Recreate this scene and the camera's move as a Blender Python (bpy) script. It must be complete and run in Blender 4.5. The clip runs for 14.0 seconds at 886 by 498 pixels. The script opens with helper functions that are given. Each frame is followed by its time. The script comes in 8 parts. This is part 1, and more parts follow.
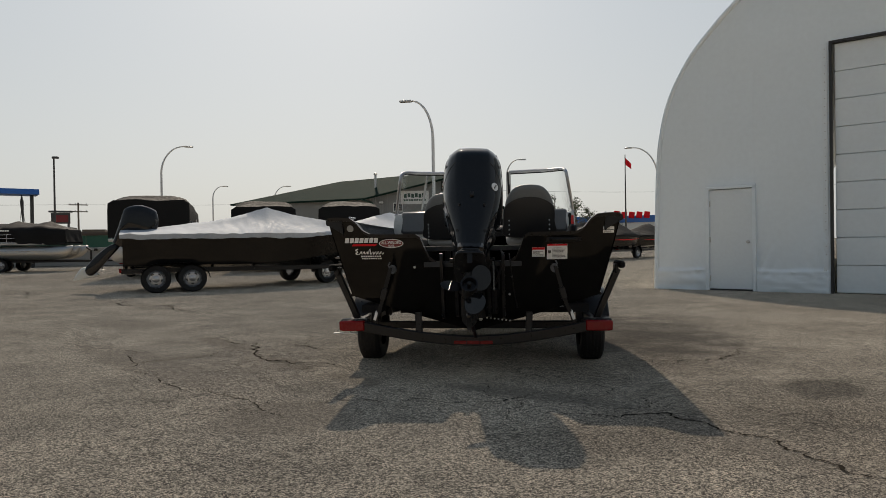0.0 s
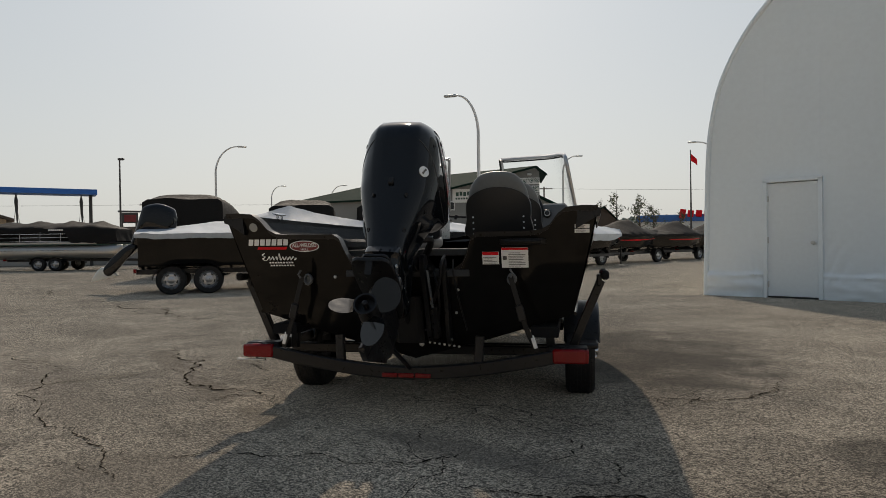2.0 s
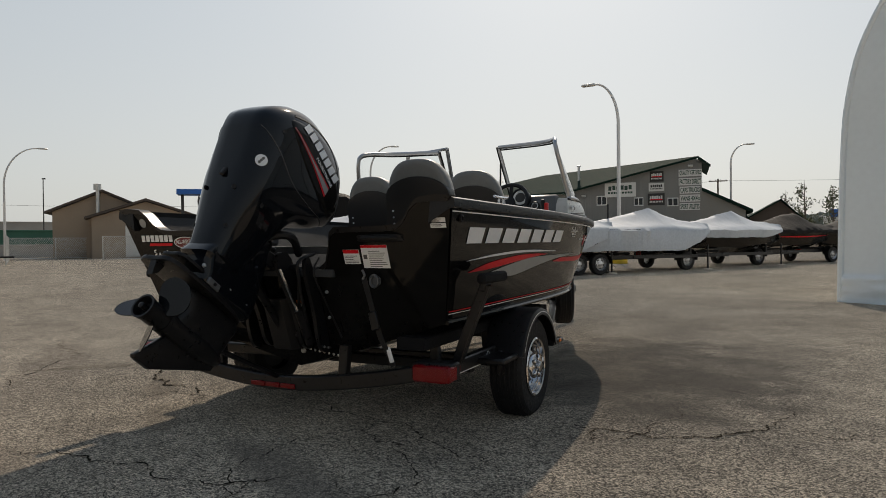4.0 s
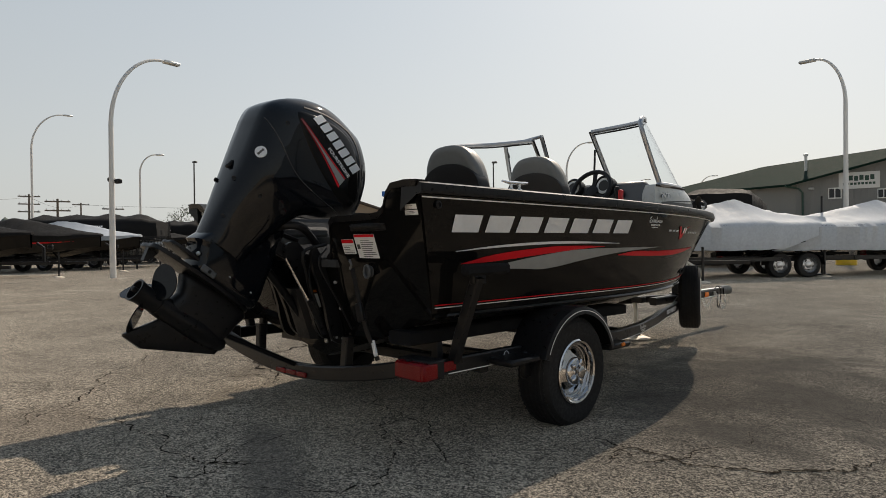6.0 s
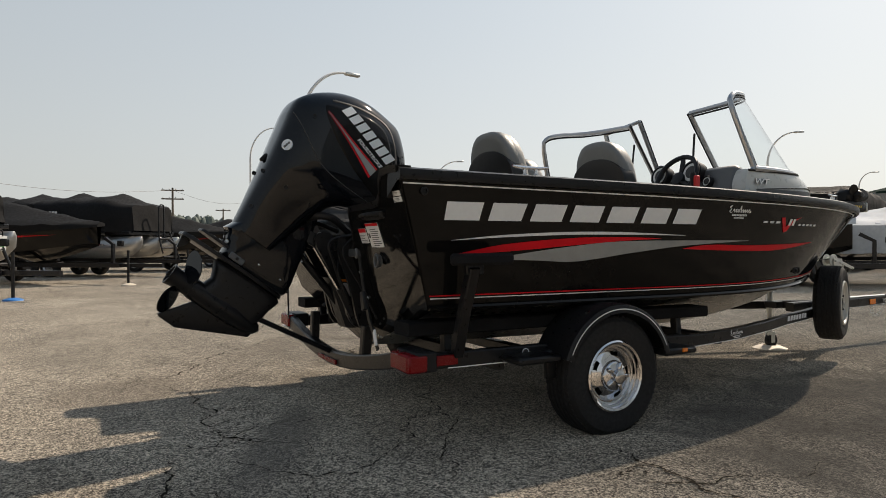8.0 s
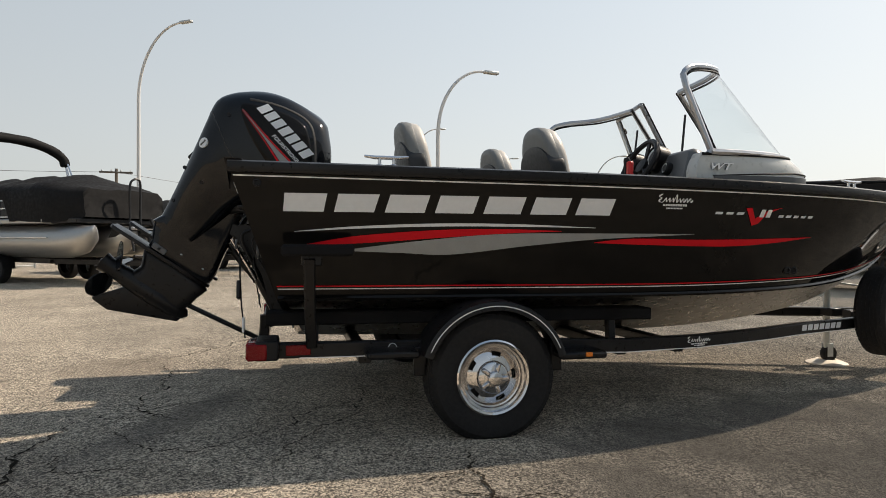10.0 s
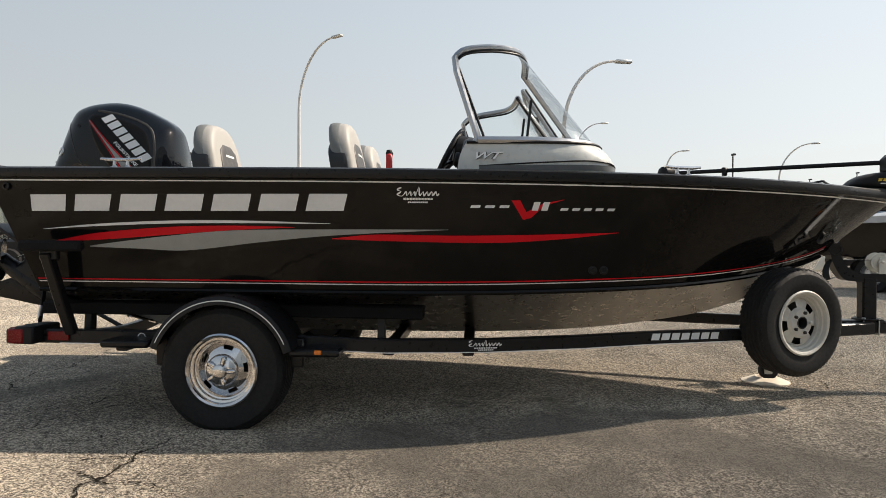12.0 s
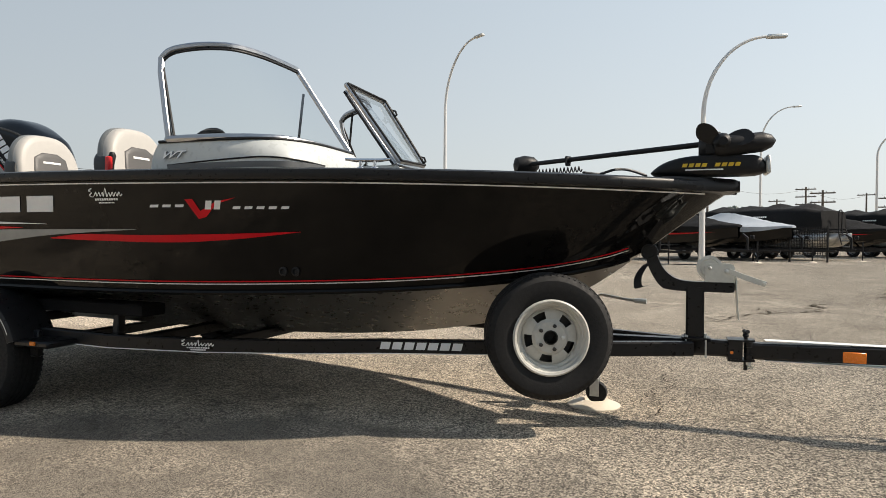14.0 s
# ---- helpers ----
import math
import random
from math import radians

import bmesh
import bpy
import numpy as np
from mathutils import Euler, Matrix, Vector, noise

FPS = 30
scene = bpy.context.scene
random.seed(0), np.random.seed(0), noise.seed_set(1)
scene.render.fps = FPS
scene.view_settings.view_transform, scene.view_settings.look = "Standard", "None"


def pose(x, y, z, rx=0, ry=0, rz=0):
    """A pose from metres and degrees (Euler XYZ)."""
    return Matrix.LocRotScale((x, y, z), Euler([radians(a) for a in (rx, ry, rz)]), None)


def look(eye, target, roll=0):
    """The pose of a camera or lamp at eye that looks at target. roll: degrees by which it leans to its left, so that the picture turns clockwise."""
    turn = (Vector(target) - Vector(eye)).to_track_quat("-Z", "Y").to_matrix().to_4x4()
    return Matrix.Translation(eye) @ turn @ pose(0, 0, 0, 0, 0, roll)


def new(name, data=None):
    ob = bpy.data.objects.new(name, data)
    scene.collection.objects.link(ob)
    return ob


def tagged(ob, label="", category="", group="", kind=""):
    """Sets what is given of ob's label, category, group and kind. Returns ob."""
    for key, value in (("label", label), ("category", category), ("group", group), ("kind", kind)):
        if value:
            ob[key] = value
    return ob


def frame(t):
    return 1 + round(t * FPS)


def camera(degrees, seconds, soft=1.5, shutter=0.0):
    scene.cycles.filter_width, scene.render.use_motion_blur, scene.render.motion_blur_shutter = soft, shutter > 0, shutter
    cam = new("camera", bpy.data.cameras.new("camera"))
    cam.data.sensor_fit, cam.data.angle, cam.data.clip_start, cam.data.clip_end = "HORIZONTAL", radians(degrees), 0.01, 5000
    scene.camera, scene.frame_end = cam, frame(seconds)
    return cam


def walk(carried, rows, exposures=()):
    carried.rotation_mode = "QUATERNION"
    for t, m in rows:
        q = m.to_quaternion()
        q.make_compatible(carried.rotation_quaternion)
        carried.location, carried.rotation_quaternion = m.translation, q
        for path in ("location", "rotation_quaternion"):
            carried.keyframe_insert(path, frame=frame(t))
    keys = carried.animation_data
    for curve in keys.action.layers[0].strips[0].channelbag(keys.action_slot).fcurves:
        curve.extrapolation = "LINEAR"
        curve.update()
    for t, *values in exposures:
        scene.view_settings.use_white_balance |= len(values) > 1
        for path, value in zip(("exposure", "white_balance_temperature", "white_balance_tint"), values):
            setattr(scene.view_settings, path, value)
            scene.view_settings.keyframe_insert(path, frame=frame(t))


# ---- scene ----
cam = camera(68.9, 14.0, soft=0.8)
PATH = [
    (0, (-0.01, -0.019, 1.061), (-0.006, 1.981, 1.044), -0.9),
    (0.5, (0.02, 0.34, 1.067), (-0.047, 2.338, 1.051), -0.8),
    (1, (0.161, 0.649, 1.071), (0.064, 2.646, 1.055), -0.8),
    (1.5, (0.425, 0.92, 1.073), (0.295, 2.915, 1.057), -0.8),
    (2, (0.8, 1.158, 1.073), (0.611, 3.149, 1.056), -0.8),
    (2.5, (1.234, 1.372, 1.068), (0.95, 3.352, 1.055), -0.7),
    (2.7, (1.393, 1.457, 1.068), (1.072, 3.431, 1.055), -0.7),
    (4.8, (2.663, 2.256, 1.029), (1.72, 4.02, 1.011), -0.6),
    (5, (2.738, 2.321, 1.02), (1.741, 4.055, 1.005), -0.6),
    (5.5, (2.918, 2.495, 1.01), (1.788, 4.146, 0.992), -0.6),
    (6, (3.074, 2.664, 0.997), (1.824, 4.225, 0.98), -0.6),
    (6.5, (3.213, 2.829, 0.987), (1.849, 4.29, 0.969), -0.7),
    (7, (3.339, 2.991, 0.97), (1.869, 4.346, 0.955), -0.6),
    (7.2, (3.385, 3.056, 0.963), (1.877, 4.369, 0.949), -0.6),
    (9.3, (3.952, 4.118, 0.912), (2.131, 4.945, 0.899), 0.3),
    (9.5, (4.02, 4.269, 0.911), (2.178, 5.047, 0.897), 0.2),
    (10, (4.177, 4.681, 0.909), (2.288, 5.336, 0.892), 0.2),
    (10.5, (4.317, 5.148, 0.905), (2.389, 5.676, 0.887), 0.1),
    (11, (4.435, 5.665, 0.903), (2.476, 6.069, 0.884), 0.1),
    (11.5, (4.509, 6.209, 0.904), (2.527, 6.471, 0.883), 0.2),
    (12, (4.542, 6.784, 0.906), (2.544, 6.885, 0.882), 0.2),
    (12.5, (4.54, 7.379, 0.905), (2.54, 7.324, 0.88), 0.2),
    (13, (4.462, 7.974, 0.912), (2.473, 7.767, 0.885), 0.2),
    (13.5, (4.333, 8.548, 0.92), (2.362, 8.208, 0.888), 0.3),
    (14, (4.147, 9.141, 0.926), (2.207, 8.658, 0.892), 0.3),
]
# the clip's camera opens up as it turns away from the bright sky
EXPOSURE = [(0, -0.26, 6500, 10), (2.7, -0.19, 6500, 10), (4.8, -0.10, 6500, 10), (7.2, 0.03, 6500, 10), (9.3, 0.24, 6500, 10), (11, 0.36, 6500, 10), (12.5, 0.39, 6400, 10), (14, 0.39, 6300, 9)]
walk(cam, [(t, look(eye, target, roll)) for t, eye, target, roll in PATH], EXPOSURE)

# ---- light ----
SUN_AZ, SUN_EL = -9.0, 45.0
world = bpy.data.worlds.new("hazy_sky")
scene.world = world
world.use_nodes = True
wn, wl = world.node_tree.nodes, world.node_tree.links
wn.clear()
sky = wn.new("ShaderNodeTexSky")
sky.sky_type, sky.sun_disc = "NISHITA", False
sky.sun_elevation, sky.sun_rotation = radians(SUN_EL), radians(SUN_AZ)
sky.air_density, sky.dust_density, sky.ozone_density = 1.0, 4.0, 1.0
nish = wn.new("ShaderNodeBackground")
nish.inputs["Strength"].default_value = 0.022
wl.new(sky.outputs[0], nish.inputs["Color"])
# smoke haze: pale grey, a little brighter and warmer low down
geo = wn.new("ShaderNodeTexCoord")
sep = wn.new("ShaderNodeSeparateXYZ")
wl.new(geo.outputs["Generated"], sep.inputs[0])
ramp = wn.new("ShaderNodeValToRGB")
ramp.color_ramp.elements[0].position, ramp.color_ramp.elements[0].color = 0.0, (0.575, 0.585, 0.560, 1)
ramp.color_ramp.elements[1].position, ramp.color_ramp.elements[1].color = 1.0, (0.16, 0.235, 0.33, 1)
mid_sky = ramp.color_ramp.elements.new(0.40)
mid_sky.color = (0.458, 0.505, 0.532, 1)
wl.new(sep.outputs["Z"], ramp.inputs[0])
haze = wn.new("ShaderNodeBackground")
dot = wn.new("ShaderNodeVectorMath")
dot.operation = "DOT_PRODUCT"
dot.inputs[1].default_value = (math.sin(radians(SUN_AZ)), math.cos(radians(SUN_AZ)), 0)
wl.new(geo.outputs["Generated"], dot.inputs[0])
glow = wn.new("ShaderNodeMapRange")
glow.inputs["From Min"].default_value, glow.inputs["From Max"].default_value = -1, 1
glow.inputs["To Min"].default_value, glow.inputs["To Max"].default_value = 0.56, 1.12
wl.new(dot.outputs["Value"], glow.inputs["Value"])
wl.new(glow.outputs["Result"], haze.inputs["Strength"])
wl.new(ramp.outputs[0], haze.inputs["Color"])
both, wout = wn.new("ShaderNodeAddShader"), wn.new("ShaderNodeOutputWorld")
wl.new(nish.outputs[0], both.inputs[0])
wl.new(haze.outputs[0], both.inputs[1])
wl.new(both.outputs[0], wout.inputs["Surface"])
sun = new("sun", bpy.data.lights.new("sun", "SUN"))
sun.data.energy, sun.data.angle, sun.data.color = 5.0, radians(0.9), (1.0, 0.86, 0.70)
sa, se = radians(SUN_AZ), radians(SUN_EL)
sun.matrix_world = look((20 * math.sin(sa) * math.cos(se), 20 * math.cos(sa) * math.cos(se), 20 * math.sin(se)), (0, 0, 0))

# ---- materials ----
def mat(name, color, rough=0.5, metal=0.0, var=0.12, scale=6.0, bump=0.0, bscale=80.0, coat=0.0, spec=0.5, emit=0.0, stain=0.0):
    """Principled material with two scales of colour variation, roughness variation and fine relief."""
    m = bpy.data.materials.new(name)
    m.use_nodes = True
    n, l = m.node_tree.nodes, m.node_tree.links
    b = n["Principled BSDF"]
    b.inputs["Roughness"].default_value, b.inputs["Metallic"].default_value = rough, metal
    b.inputs["Coat Weight"].default_value, b.inputs["Specular IOR Level"].default_value = coat, spec
    b.inputs["Coat Roughness"].default_value = 0.04
    tc = n.new("ShaderNodeTexCoord")
    big, fine = n.new("ShaderNodeTexNoise"), n.new("ShaderNodeTexNoise")
    big.inputs["Scale"].default_value, big.inputs["Detail"].default_value = scale * 0.25, 4
    fine.inputs["Scale"].default_value, fine.inputs["Detail"].default_value = scale * 5, 5
    for t in (big, fine):
        l.new(tc.outputs["Object"], t.inputs["Vector"])
    mix = n.new("ShaderNodeMath")
    mix.operation = "ADD"
    l.new(big.outputs["Fac"], mix.inputs[0])
    l.new(fine.outputs["Fac"], mix.inputs[1])
    rng = n.new("ShaderNodeMapRange")
    rng.inputs["From Min"].default_value, rng.inputs["From Max"].default_value = 0.6, 1.4
    rng.inputs["To Min"].default_value, rng.inputs["To Max"].default_value = 1 - var, 1 + var
    l.new(mix.outputs[0], rng.inputs["Value"])
    mul = n.new("ShaderNodeMix")
    mul.data_type, mul.blend_type = "RGBA", "MULTIPLY"
    mul.inputs["Factor"].default_value = 1.0
    mul.inputs["A"].default_value = (*color, 1)
    l.new(rng.outputs["Result"], mul.inputs["B"])
    l.new(mul.outputs["Result"], b.inputs["Base Color"])
    rr = n.new("ShaderNodeMapRange")
    rr.inputs["From Min"].default_value, rr.inputs["From Max"].default_value = 0.3, 0.7
    rr.inputs["To Min"].default_value, rr.inputs["To Max"].default_value = rough * 0.8, min(1, rough * 1.25)
    l.new(fine.outputs["Fac"], rr.inputs["Value"])
    l.new(rr.outputs["Result"], b.inputs["Roughness"])
    if bump:
        bn, bp = n.new("ShaderNodeTexNoise"), n.new("ShaderNodeBump")
        bn.inputs["Scale"].default_value, bn.inputs["Detail"].default_value = bscale, 6
        bp.inputs["Strength"].default_value, bp.inputs["Distance"].default_value = bump, 0.01
        l.new(tc.outputs["Object"], bn.inputs["Vector"])
        l.new(bn.outputs["Fac"], bp.inputs["Height"])
        l.new(bp.outputs["Normal"], b.inputs["Normal"])
    if emit:
        b.inputs["Emission Color"].default_value = (*color, 1)
        b.inputs["Emission Strength"].default_value = emit
    return m


def clear_glass(name, tint, alpha):
    m = bpy.data.materials.new(name)
    m.use_nodes = True
    n, l = m.node_tree.nodes, m.node_tree.links
    n.clear()
    tr, gl, mx, out, fr, pw = (n.new("ShaderNode" + k) for k in ("BsdfTransparent", "BsdfGlossy", "MixShader", "OutputMaterial", "LayerWeight", "Math"))
    tr.inputs["Color"].default_value = (*tint, 1)
    gl.inputs["Roughness"].default_value = 0.02
    fr.inputs["Blend"].default_value = 0.5
    pw.operation = "POWER"
    pw.inputs[1].default_value = alpha
    l.new(fr.outputs["Facing"], pw.inputs[0])
    l.new(pw.outputs[0], mx.inputs[0])
    l.new(tr.outputs[0], mx.inputs[1])
    l.new(gl.outputs[0], mx.inputs[2])
    l.new(mx.outputs[0], out.inputs["Surface"])
    return m


BLACK_GEL = mat("black_gel_paint", (0.0065, 0.0062, 0.0060), 0.05, 0, 0.3, 3, spec=0.16)
BLACK_COWL = mat("black_cowl_paint", (0.004, 0.005, 0.007), 0.06, 0, 0.2, 4, spec=0.36)
BLACK_SATIN = mat("black_satin_paint", (0.010, 0.010, 0.011), 0.32, 0, 0.3, 8, 0.05, 200, spec=0.26)
BLACK_PLASTIC = mat("black_plastic", (0.012, 0.012, 0.013), 0.45, 0, 0.25, 10, 0.1, 300, spec=0.22)
BLACK_RUBBER = mat("tyre_rubber", (0.014, 0.014, 0.0145), 0.75, 0, 0.35, 12, 0.15, 150, spec=0.3)
CARPET = mat("black_bunk_carpet", (0.011, 0.011, 0.012), 0.95, 0, 0.3, 20, 0.5, 400, spec=0.15)
DECK_CARPET = mat("grey_deck_carpet", (0.05, 0.052, 0.055), 0.95, 0, 0.3, 20, 0.5, 400)
ALU = mat("bare_aluminium", (0.29, 0.285, 0.275), 0.30, 0.95, 0.18, 4, 0.03, 5)
ALU_BRIGHT = mat("polished_aluminium", (0.62, 0.63, 0.65), 0.18, 1.0, 0.08, 5)
ALU_SATIN = mat("satin_aluminium", (0.40, 0.41, 0.43), 0.34, 1.0, 0.08, 5)
TUBE_ALU = mat("dull_pontoon_aluminium", (0.42, 0.42, 0.41), 0.42, 0.9, 0.12, 3, 0.05, 12)
CHROME = mat("chrome", (0.62, 0.62, 0.63), 0.09, 1.0, 0.05, 5)
SILVER = mat("silver_vinyl", (0.70, 0.72, 0.74), 0.40, 0.1, 0.05, 10)
GREY_VINYL = mat("grey_dotted_vinyl", (0.27, 0.28, 0.28), 0.4, 0.1, 0.12, 60)
RED_VINYL = mat("red_vinyl", (0.58, 0.006, 0.014), 0.35, 0, 0.05, 10, spec=0.15)
WHITE_VINYL = mat("white_vinyl", (0.75, 0.75, 0.74), 0.35, 0, 0.05, 10)
RED_LENS = mat("red_lamp_lens", (0.17, 0.004, 0.006), 0.25, 0, 0.25, 60, spec=0.25)
AMBER = mat("amber_reflector", (0.75, 0.20, 0.02), 0.25, 0, 0.15, 60)
WHEEL_WHITE = mat("white_wheel_paint", (0.47, 0.465, 0.43), 0.4, 0, 0.12, 10)
GALV = mat("galvanised_steel", (0.52, 0.53, 0.52), 0.45, 0.7, 0.2, 12)
WINCH_GREY = mat("winch_zinc_paint", (0.55, 0.56, 0.53), 0.4, 0.3, 0.12, 12)
SEAT_CREAM = mat("cream_seat_vinyl", (0.40, 0.385, 0.36), 0.5, 0, 0.06, 8, 0.08, 120)
SEAT_GREY = mat("grey_seat_vinyl", (0.17, 0.175, 0.17), 0.45, 0, 0.1, 8, 0.08, 120)
SEAT_CHAR = mat("charcoal_seat_vinyl", (0.075, 0.072, 0.07), 0.5, 0, 0.15, 8, 0.08, 120)
SEAT_BACK = mat("black_seat_shell", (0.012, 0.012, 0.013), 0.4, 0, 0.25, 10)
CONSOLE_GREY = mat("grey_console_gelcoat", (0.50, 0.52, 0.51), 0.3, 0, 0.06, 6, coat=0.2)
CONSOLE_DARK = mat("charcoal_console_panel", (0.09, 0.095, 0.10), 0.35, 0, 0.1, 6)
GLASS = clear_glass("windshield_glass", (0.93, 0.95, 0.955), 4.5)
BADGE_RED = mat("dark_red_badge", (0.16, 0.012, 0.016), 0.35, 0, 0.1, 20)
RED_PLASTIC = mat("red_plastic", (0.60, 0.02, 0.02), 0.35, 0, 0.1, 20)
YELLOW_VINYL = mat("yellow_vinyl", (0.62, 0.42, 0.02), 0.4, 0, 0.1, 20)
TARP_WHITE = mat("white_shrink_wrap", (0.36, 0.395, 0.44), 0.65, 0, 0.14, 3, 0.3, 7, spec=0.12)
TARP_BLACK = mat("black_boat_cover", (0.0115, 0.0115, 0.012), 0.75, 0, 0.16, 3, 0.06, 9, spec=0.12)
TENT = mat("white_tent_fabric", (0.72, 0.79, 0.83), 0.5, 0, 0.04, 2, 0.15, 3)
TENT_DOOR = mat("white_steel_door", (0.70, 0.76, 0.79), 0.45, 0, 0.04, 3)
SIDING = mat("grey_steel_siding", (0.20, 0.205, 0.20), 0.65, 0, 0.08, 2)
GREEN_ROOF = mat("green_steel_roof", (0.009, 0.024, 0.019), 0.9, 0, 0.15, 2, spec=0.05)
BROWN_WALL = mat("beige_stucco", (0.30, 0.24, 0.18), 0.85, 0, 0.12, 2, 0.3, 20)
BROWN_ROOF = mat("brown_roof", (0.07, 0.055, 0.045), 0.85, 0, 0.2, 3)
GREEN_WALL = mat("green_steel_fence", (0.02, 0.10, 0.07), 0.6, 0, 0.12, 2)
CONCRETE = mat("grey_concrete", (0.30, 0.30, 0.29), 0.85, 0, 0.15, 2, 0.2, 20)
POLE_WHITE = mat("white_pole_paint", (0.58, 0.58, 0.57), 0.5, 0, 0.04, 1.0)
POLE_DARK = mat("dark_pole_paint", (0.04, 0.04, 0.04), 0.5, 0, 0.1, 4)
WOOD_POLE = mat("weathered_pole_wood", (0.10, 0.085, 0.07), 0.9, 0, 0.2, 6)
BLUE_STEEL = mat("blue_steel", (0.03, 0.13, 0.42), 0.45, 0, 0.1, 4)
SIGN_WHITE = mat("white_sign_panel", (0.62, 0.63, 0.62), 0.5, 0, 0.05, 4)
SIGN_BLACK = mat("black_sign_panel", (0.02, 0.02, 0.02), 0.5, 0, 0.1, 4)
SIGN_GREEN = mat("dark_green_lettering", (0.02, 0.06, 0.045), 0.5, 0, 0.1, 4)
DARK_GLASS = mat("dark_window_glass", (0.02, 0.022, 0.025), 0.08, 0, 0.2, 4)
FOLIAGE = mat("hazy_leaves", (0.07, 0.085, 0.045), 0.8, 0, 0.35, 3)
# needle green paled to grey: distance haze is mixed into the colour
SPRUCE = mat("hazy_spruce_needles", (0.085, 0.092, 0.072), 0.85, 0, 0.35, 3)
BARK = mat("grey_bark", (0.10, 0.085, 0.07), 0.9, 0, 0.25, 8, 0.4, 40)
PAD_CREAM = mat("cream_jack_pad", (0.62, 0.55, 0.45), 0.6, 0, 0.1, 12)
BLUE_PAD = mat("blue_jack_pad", (0.03, 0.16, 0.45), 0.5, 0, 0.1, 12)


# ---- geometry tools ----
class Geo:
    def __init__(self):
        self.v, self.f = [], []

    def add(self, vs, fs):
        k = len(self.v)
        self.v += [tuple(p) for p in vs]
        self.f += [tuple(i + k for i in f) for f in fs]
        return self

    def box(self, c, s, rot=None, ch=0.004):
        """Chamfered box: centre, full sizes, optional rotation matrix."""
        hx, hy, hz = s[0] / 2, s[1] / 2, s[2] / 2
        ch = min(ch, hx * 0.6, hy * 0.6, hz * 0.6)
        vs, idx = [], {}
        for sx in (-1, 1):
            for sy in (-1, 1):
                for sz in (-1, 1):
                    for a in range(3):
                        p = [sx * (hx - ch), sy * (hy - ch), sz * (hz - ch)]
                        p[a] = (sx * hx, sy * hy, sz * hz)[a]
                        idx[sx, sy, sz, a] = len(vs)
                        vs.append(Vector(p))
        fs = []
        for a in range(3):
            b, c2 = (a + 1) % 3, (a + 2) % 3
            for s0 in (-1, 1):
                q = []
                for sb, sc in ((-1, -1), (1, -1), (1, 1), (-1, 1)):
                    k = [0, 0, 0]
                    k[a], k[b], k[c2] = s0, sb, sc
                    q.append(idx[(*k, a)])
                fs.append(q if s0 > 0 else q[::-1])
        for a in range(3):
            b, c2 = (a + 1) % 3, (a + 2) % 3
            for sb in (-1, 1):
                for sc in (-1, 1):
                    k0, k1 = [0, 0, 0], [0, 0, 0]
                    k0[a], k1[a] = -1, 1
                    for k in (k0, k1):
                        k[b], k[c2] = sb, sc
                    fs.append((idx[(*k0, b)], idx[(*k1, b)], idx[(*k1, c2)], idx[(*k0, c2)]))
        for sx in (-1, 1):
            for sy in (-1, 1):
                for sz in (-1, 1):
                    fs.append(tuple(idx[sx, sy, sz, a] for a in range(3)))
        r = rot.to_3x3() if rot else Matrix.Identity(3)
        return self.add([r @ p + Vector(c) for p in vs], fs)

    def tube(self, path, r, n=8, closed=False, flat=1.0):
        """Round bar along a path; r may be a list of radii."""
        P = [Vector(p) for p in path]
        k = len(P)
        R = r if isinstance(r, (list, tuple)) else [r] * k
        up = None
        vs, fs = [], []
        for i in range(k):
            a = P[(i - 1) % k] if closed or i else P[i]
            b = P[(i + 1) % k] if closed or i < k - 1 else P[i]
            d = (b - a).normalized()
            if up is None:
                up = Vector((0, 0, 1)) if abs(d.z) < 0.9 else Vector((1, 0, 0))
            side = d.cross(up).normalized()
            up = side.cross(d).normalized()
            for j in range(n):
                w = 2 * math.pi * j / n
                vs.append(P[i] + side * math.cos(w) * R[i] + up * math.sin(w) * R[i] * flat)
        for i in range(k if closed else k - 1):
            for j in range(n):
                fs.append((i * n + j, i * n + (j + 1) % n, (i + 1) % k * n + (j + 1) % n, (i + 1) % k * n + j))
        if not closed:
            fs += [tuple(range(n))[::-1], tuple((k - 1) * n + j for j in range(n))]
        return self.add(vs, fs)

    def bar(self, path, w, h):
        """Rectangular bar along a path: w across, h upright."""
        P = [Vector(p) for p in path]
        vs, fs, k = [], [], len(P)
        for i in range(k):
            d = (P[min(i + 1, k - 1)] - P[max(i - 1, 0)]).normalized()
            up = Vector((0, 0, 1)) if abs(d.z) < 0.85 else Vector((0, 1, 0))
            s = d.cross(up).normalized()
            u = s.cross(d).normalized()
            c = min(w, h) * 0.12
            for a, b in ((-w / 2 + c, -h / 2), (w / 2 - c, -h / 2), (w / 2, -h / 2 + c), (w / 2, h / 2 - c), (w / 2 - c, h / 2), (-w / 2 + c, h / 2), (-w / 2, h / 2 - c), (-w / 2, -h / 2 + c)):
                vs.append(P[i] + s * a + u * b)
        for i in range(k - 1):
            for j in range(8):
                fs.append((i * 8 + j, i * 8 + (j + 1) % 8, (i + 1) * 8 + (j + 1) % 8, (i + 1) * 8 + j))
        fs += [tuple(range(8))[::-1], tuple((k - 1) * 8 + j for j in range(8))]
        return self.add(vs, fs)

